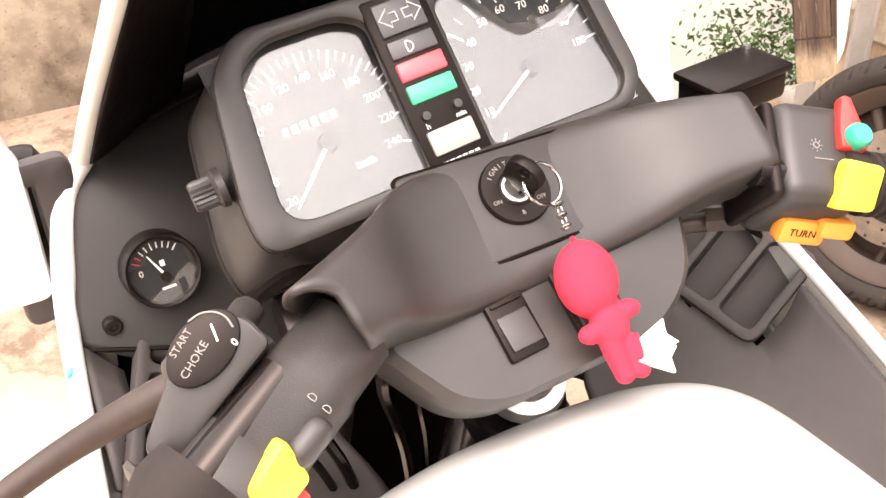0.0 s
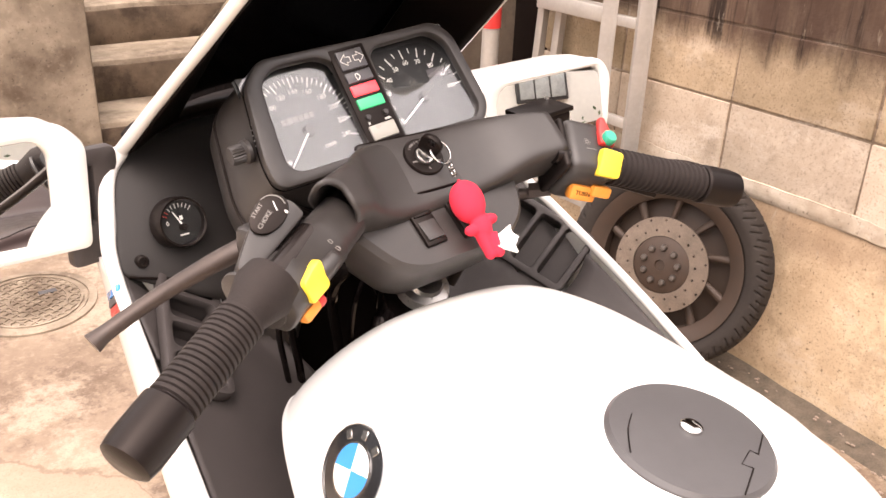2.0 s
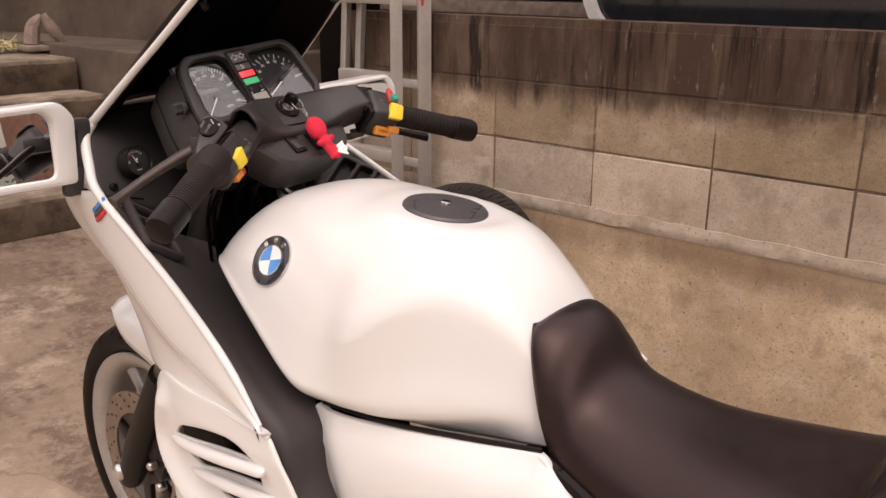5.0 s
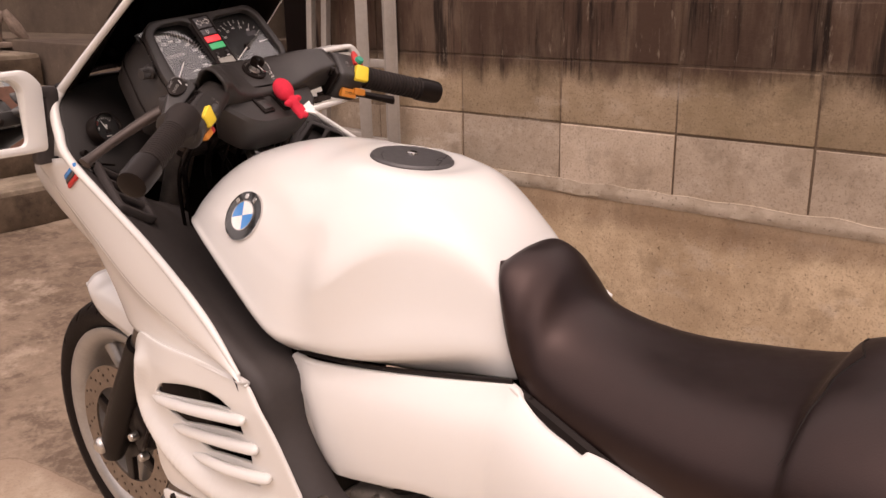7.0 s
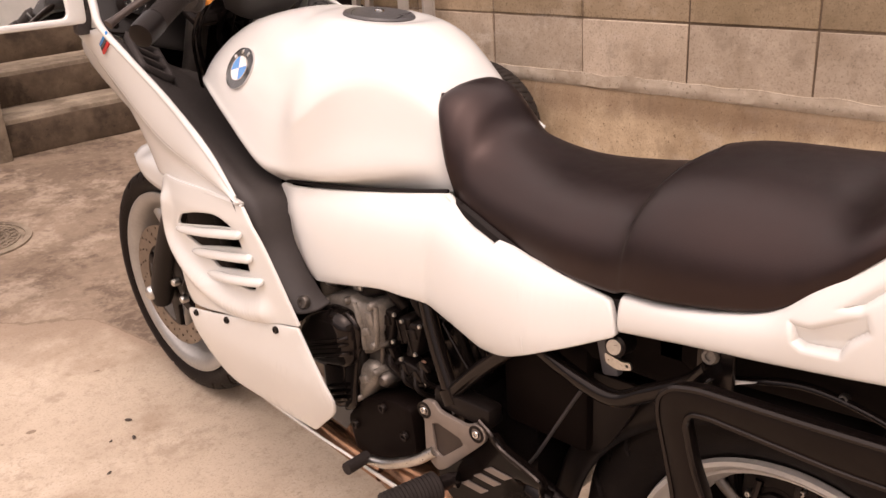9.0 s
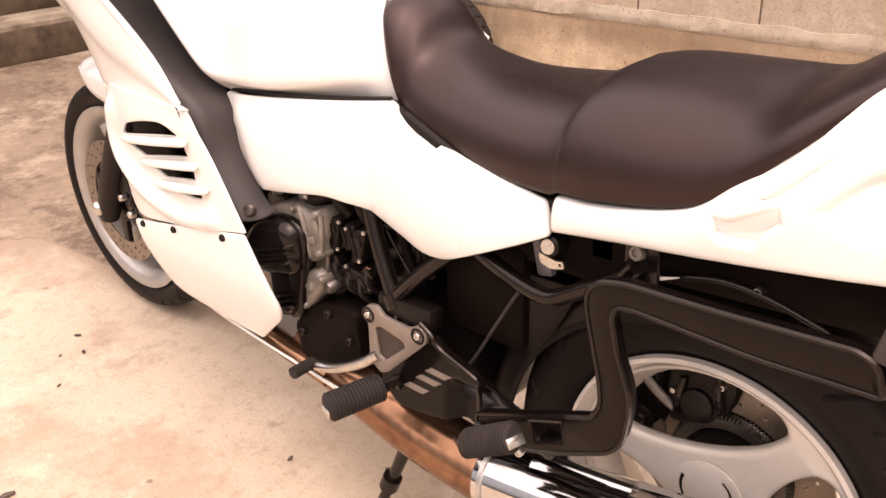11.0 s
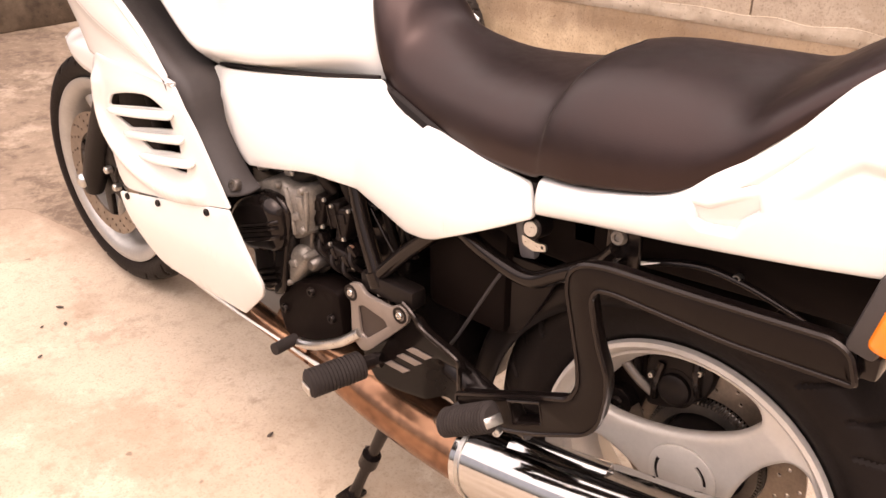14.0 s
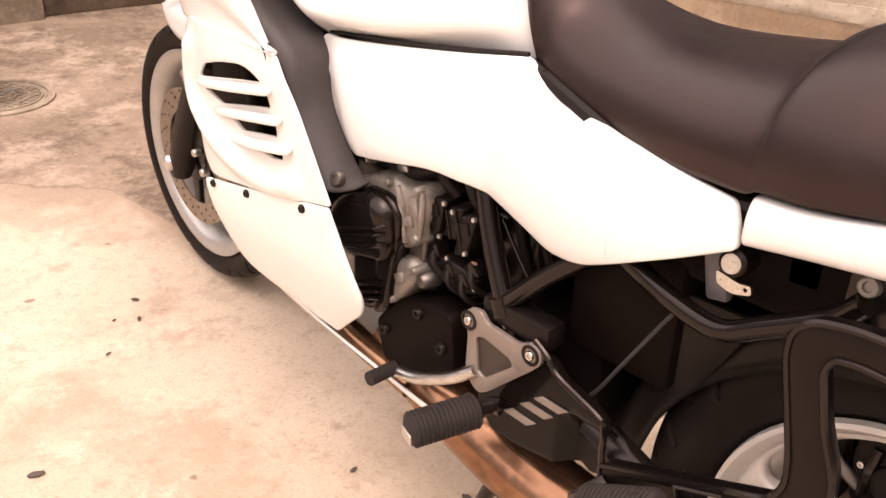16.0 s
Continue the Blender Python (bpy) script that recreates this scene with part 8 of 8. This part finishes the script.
        bm = tube_bm([a + d * p for p, _ in prof], [q for _, q in prof], 16, 1, flat=0.75)
        pg = part(name, bm, RUBBER, bike, label, angle=30)
        part("peg_arm", tube_bm([a, a - d * 0.02, arm], [r * 0.6, r * 0.55, r * 0.6], 10, 1), SATIN, pg)
        part("peg_end", rbox_bm((0.004, 0.026, 0.014), Matrix.Translation(b + d * 0.001) @ d.to_track_quat("X", "Z").to_matrix().to_4x4() @ Matrix.Translation((0, 0, -0.006)), 0.003), STEEL, pg)
    peg((-0.214, -0.294, 0.320), (-0.308, -0.268, 0.318), 0.021, "rider_footrest", "ribbed rubber rider footrest", (-0.19, -0.31, 0.322))
    peg((-0.255, -0.499, 0.339), (-0.282, -0.600, 0.418), 0.0195, "passenger_footrest", "folded ribbed passenger footrest", (-0.22, -0.50, 0.345))
    bolt("peg_bolt", (-0.235, -0.575, 0.352), (-1, -0.2, 0.2), 0.006, bike, STEEL)
    # gear lever
    gl = part("gear_lever", tube_bm([(-0.190, -0.262, 0.352), (-0.200, -0.226, 0.324), (-0.204, -0.165, 0.292), (-0.206, -0.118, 0.280)], 0.0085, 12), STEEL, bike, "bright bent gear lever")
    part("lever_rubber", tube_bm([(-0.205, -0.115, 0.284), (-0.252, -0.117, 0.286)], 0.0105, 14, 1), RUBBER, gl, "black rubber toe piece")
    part("rear_hanger_arm", tube_bm([(-0.15, -0.42, 0.345), (-0.172, -0.53, 0.335), (-0.19, -0.60, 0.345)], [0.02, 0.018, 0.02], 10, flat=0.6), SATIN, bike)


footrests()


def exhaust():
    x = -0.145
    col = part("exhaust_collector", tube_bm([(x + 0.01, -0.02, 0.27), (x, -0.10, 0.25), (x - 0.005, -0.22, 0.222), (x, -0.34, 0.196), (x, -0.49, 0.190)], [0.040, 0.046, 0.050, 0.052, 0.054], 20, flat=0.8), COPPER, bike, "heat-browned exhaust collector")
    part("header_pipe", tube_bm([(x - 0.02, 0.10, 0.26), (x - 0.03, 0.0, 0.255), (x - 0.03, -0.12, 0.24)], 0.021, 14), COPPER, bike)
    sil = part("silencer", tube_bm([(x, -0.468, 0.184), (x, -0.490, 0.190), (x, -0.80, 0.250), (x, -1.06, 0.30), (x, -1.10, 0.308)], [0.055, 0.060, 0.064, 0.064, 0.05], 28, 3), CHROME, bike, "long polished chrome silencer")
    part("silencer_band", tube_bm([(x, -0.474, 0.186), (x, -0.482, 0.188)], 0.0615, 28, 1), STEEL, sil)
    part("heat_shield", tube_bm([(x - 0.01, -0.54, 0.250), (x - 0.01, -0.70, 0.280)], [0.03, 0.03], 14, 1, flat=0.4), CHROME, sil)
    # side stand and centre stand
    s = part("side_stand", tube_bm([(-0.140, -0.270, 0.156), (-0.148, -0.236, 0.070), (-0.156, -0.205, -0.010), (-0.160, -0.190, G(-0.190) + 0.006)], [0.013, 0.0105, 0.0105, 0.013], 12), SATIN, bike, "black side stand folded out")
    part("stand_foot", rbox_bm((0.05, 0.035, 0.010), Matrix.Translation((-0.164, -0.186, G(-0.186) + 0.005)), 0.003), SATIN, s)
    part("stand_collar", tube_bm([(-0.149, -0.232, 0.062), (-0.1515, -0.222, 0.036)], 0.018, 12, 1), SATIN, s)
    part("stand_pivot", lathe_bm([(0, 0.012), (0.012, 0.011), (0.017, 0.006), (0.018, -0.016), (0, -0.016)], 18, frame_of((-0.142, -0.270, 0.156), (-1, 0, 0.2)), False), SATIN, s)
    part("centre_stand", tube_bm([(-0.140, -0.276, 0.154), (-0.142, -0.311, 0.132), (-0.142, -0.363, 0.137), (-0.135, -0.420, 0.156)], 0.0085, 12), SATIN, bike, "black centre stand bar")


exhaust()


def rear_lamp():
    t = part("rear_indicator", rbox_bm((0.060, 0.030, 0.085), Matrix.Translation((-0.190, -0.980, 0.686)) @ Matrix.Rotation(radians(12), 4, "X"), 0.006), GREY, bike, "grey rear turn signal with orange lens")
    part("lens", rbox_bm((0.062, 0.055, 0.070), Matrix.Translation((-0.194, -1.008, 0.684)) @ Matrix.Rotation(radians(12), 4, "X"), 0.01, 3), LAMPORANGE, t, "bright orange lens")
    part("grey_cover", rbox_bm((0.058, 0.06, 0.05), Matrix.Translation((-0.188, -1.014, 0.740)) @ Matrix.Rotation(radians(28), 4, "X"), 0.008), GREY, t, "grey plastic stalk")


rear_lamp()
# tricolour tape on the fairing's rear corner
tape = [BADGE_BLUE, SLATE, RED]
for k in range(3):
    m = frame_of((-0.2405 - 0.0008 * k, 0.474 - 0.005 * k, 0.936 - 0.0062 * k), (-0.97, 0.1, 0.2), (0, 0.6, 0.8))
    part("tape_stripe", rbox_bm((0.040, 0.0076, 0.004), m @ Matrix.Translation((-0.006, 0, 0.0)), 0.001), tape[k], bike, ("blue", "dark", "red")[k] + " tape stripe")
adopt(bike)


# ---- key, ring and plush doll that hang from the ignition ----
im = frame_of((0.011, 0.338, 1.066), FR.to_3x3() @ V(0, -0.60, 0.80)) @ Matrix.Scale(0.86, 4)
key = thing("key", tuple(im @ V(0, 0, 0.006)), "ignition key with a black head and a steel ring", "key")
part("key_head", plate_bm(rounded([(-0.011, 0.008), (0.011, 0.008), (0.013, 0.026), (0.006, 0.032), (-0.006, 0.032), (-0.013, 0.026)], 0.006), [ring2(0, 0.026, 0.0035, 10)], 0.008, on(im @ Matrix.Rotation(radians(-60), 4, "Z") @ Matrix.Rotation(radians(90), 4, "X")), bevel=0.002), BLACK, key, "black plastic key head")
part("key_blade", rbox_bm((0.007, 0.002, 0.012), im @ Matrix.Rotation(radians(-60), 4, "Z") @ Matrix.Translation((0, 0, 0.006)), 0.0005), STEEL, key)
rc = V(0.021, 0.3255, 1.0725)
rm = frame_of(rc, FR.to_3x3() @ V(0.15, -0.75, 0.65))
part("split_ring", lathe_bm([(0.0115 + 0.0009 * math.cos(a), 0.0009 * math.sin(a)) for a in [k * math.pi / 4 for k in range(8)]], 36, rm), CHROME, key, "steel split ring")
c0, c1 = V(*(rm @ V(0.003, -0.0115, 0))), V(0.025, 0.3065, 1.054)
bm = bmesh.new()
for k in range(5):
    p = c0.lerp(c1, (k + 0.5) / 5)
    q = frame_of(p, (1, 0, 0) if k % 2 else (0, 1, 0.6), (0.2, 0.2, 1))
    lathe_bm([(0.0026 + 0.0006 * math.cos(a), 0.0006 * math.sin(a)) for a in [j * math.pi / 3 for j in range(6)]], 12, q, True, bm)
part("chain", bm, CHROME, key, "small steel chain")
adopt(key)


def doll():
    """A soft red figure with a round head, joined into one mesh."""
    bm = bmesh.new()

    def blob(c, r, squash=(1, 1, 1), m=None):
        bmesh.ops.create_icosphere(bm, subdivisions=3, radius=1.0, matrix=Matrix.Translation(c) @ (m or Matrix()) @ Matrix.Diagonal((r * squash[0], r * squash[1], r * squash[2], 1)))
    up = (V(0.030, 0.300, 1.058) - V(0.026, 0.262, 1.012)).normalized()
    tilt = up.to_track_quat("Z", "Y").to_matrix().to_4x4()
    blob((0.027, 0.280, 1.042), 0.021, (0.92, 0.72, 1.12), tilt)
    blob((0.031, 0.260, 1.020), 0.0125, (0.95, 0.8, 1.15), tilt)
    blob((0.018, 0.258, 1.020), 0.0068, (1.3, 0.9, 0.9))
    blob((0.044, 0.262, 1.026), 0.0065, (1.3, 0.9, 0.9))
    for x in (0.030, 0.041):
        tube_bm([(x - 0.002, 0.254, 1.013), (x - 0.001, 0.247, 1.005), (x, 0.242, 0.999)], [0.0072, 0.0066, 0.006], 12, 4, bm=bm)
        blob((x, 0.241, 0.998), 0.0062)
    tube_bm([(0.029, 0.300, 1.060), (0.0285, 0.293, 1.055)], 0.002, 8, 1, bm=bm)
    bmesh.ops.transform(bm, matrix=Matrix.Translation((0.0255, 0.273, 1.026)) @ Matrix.Scale(0.86, 4) @ Matrix.Translation((-0.031, -0.268, -1.028)), verts=bm.verts)
    ob = tagged(part("plush_doll", bm, PLUSH, angle=180), "small red felt doll hanging from the key ring", "doll")
    md = ob.modifiers.new("soft", "REMESH")
    md.mode, md.voxel_size, md.use_smooth_shade = "VOXEL", 0.0013, True
    return ob


doll()
tag = thing("cloth_tag", (0.042, 0.250, 1.008), "white cloth tag with two tails behind the doll", "tag")
for d in (V(0.019, 0.001, 0.006), V(0.016, -0.009, -0.004)):
    a = V(0.034, 0.2525, 1.008)
    s = d.cross(V(0.2, -0.6, 0.7)).normalized() * 0.007
    vs = [a - s * 0.7, a + s * 0.7, a + d + s, a + d * 0.85, a + d - s]
    up = V(0.0003, -0.0006, 0.0008)
    ob = link("tail", [v + up for v in vs] + [v - up for v in vs], [(0, 1, 2, 3, 4), (9, 8, 7, 6, 5), (0, 5, 6, 1), (1, 6, 7, 2), (2, 7, 8, 3), (3, 8, 9, 4), (4, 9, 5, 0)], CLOTH, tag, smooth=False)
adopt(tag)


# ---- the spare wheel that leans on the wall ----
def spare():
    c = V(1.352, 1.085, 0.312)
    ax = V(-0.93, -0.30, 0.22).normalized()
    m = Matrix.Translation(c) @ ax.to_track_quat("Z", "X").to_matrix().to_4x4() @ Matrix.Scale(0.93, 4)
    t = thing("spare_wheel", (1.345, 1.085, G(1.085)), "old dusty motorcycle wheel leaning on the wall", "wheel")
    R, r, w = 0.305, 0.232, 0.105
    part("tyre", treaded_bm(R, r, w, m, 84, 672, 0.9, 0.0085), OLDTYRE, t, "dusty treaded tyre")
    part("rim", lathe_bm([(r - 0.004, -0.044), (r + 0.006, -0.046), (r + 0.004, -0.036), (r - 0.03, -0.02), (r - 0.03, 0.02), (r + 0.004, 0.036), (r + 0.006, 0.046), (r - 0.004, 0.044), (r - 0.04, 0.02), (r - 0.04, -0.02)], 64, m), OLDRIM, t, "dirty brown cast rim")
    for k in range(10):
        a = 2 * math.pi * k / 10
        bm = tube_bm([m @ V(0.05 * math.cos(a), 0.05 * math.sin(a), 0.0), m @ V(0.12 * math.cos(a + 0.1), 0.12 * math.sin(a + 0.1), 0), m @ V(0.2 * math.cos(a), 0.2 * math.sin(a), 0)], [0.016, 0.010, 0.013], 10, 3, flat=0.8)
        part("spoke", bm, OLDRIM, t)
    part("wheel_web", lathe_bm([(0.07, -0.012), (0.12, -0.024), (0.198, -0.030), (0.198, -0.036), (0.12, -0.030), (0.07, -0.018)], 56, m), OLDRIM, t, "dirty brown wheel web behind the spokes")
    part("brake_disc", disc_bm(0.085, 0.140, 0.006, m @ Matrix.Translation((0, 0, 0.045)), 2, 18), DISC, t, "drilled brown brake disc")
    part("hub", lathe_bm([(0, 0.050), (0.014, 0.050), (0.016, 0.056), (0.03, 0.054), (0.074, 0.050), (0.084, 0.045), (0.084, -0.03), (0, -0.03)], 40, m, False), OLDRIM, t, "dark hub plate with bolts")
    for k in range(9):
        a = 2 * math.pi * k / 9
        part("hub_bolt", lathe_bm([(0, 0.064), (0.007, 0.063), (0.010, 0.058), (0.011, 0.045), (0, 0.045)], 10, m @ Matrix.Translation((0.052 * math.cos(a), 0.052 * math.sin(a), 0)), False), DARKSTEEL, t)
    adopt(t)


spare()

# ---- the blocks of the wall ----
block_mesh = {}


def block(y, z, w, h, k, material):
    key_ = (w, h, k, material.name)
    if key_ not in block_mesh:
        bm = rbox_bm((0.125, w, h), Matrix(), 0.0016, 1)
        r = random.Random(k * 7)
        for v in bm.verts:
            v.co += V(r.uniform(-1, 1), r.uniform(-1, 1), r.uniform(-1, 1)) * 0.0012
        me = bpy.data.meshes.new("block")
        bm.to_mesh(me)
        bm.free()
        me.materials.append(material)
        block_mesh[key_] = me
    ob = new("block", block_mesh[key_])
    ob.location = (WX + 0.0625 + 0.0015 * ((k * 5) % 3 - 1), y, z)
    ob.parent = wall


n = 0
for row, (z0, z1) in enumerate(((0.535, 0.735), (0.735, 0.935), (0.935, 1.118))):
    for i in range(-6, 5):
        n += 1
        block(0.302 - 0.2 + 0.4 * i + 0.0, (z0 + z1) / 2, 0.3925, z1 - z0 - 0.008, n % 5, (PALEC, OLIVEC, BLOCKC)[row])
adopt(wall)
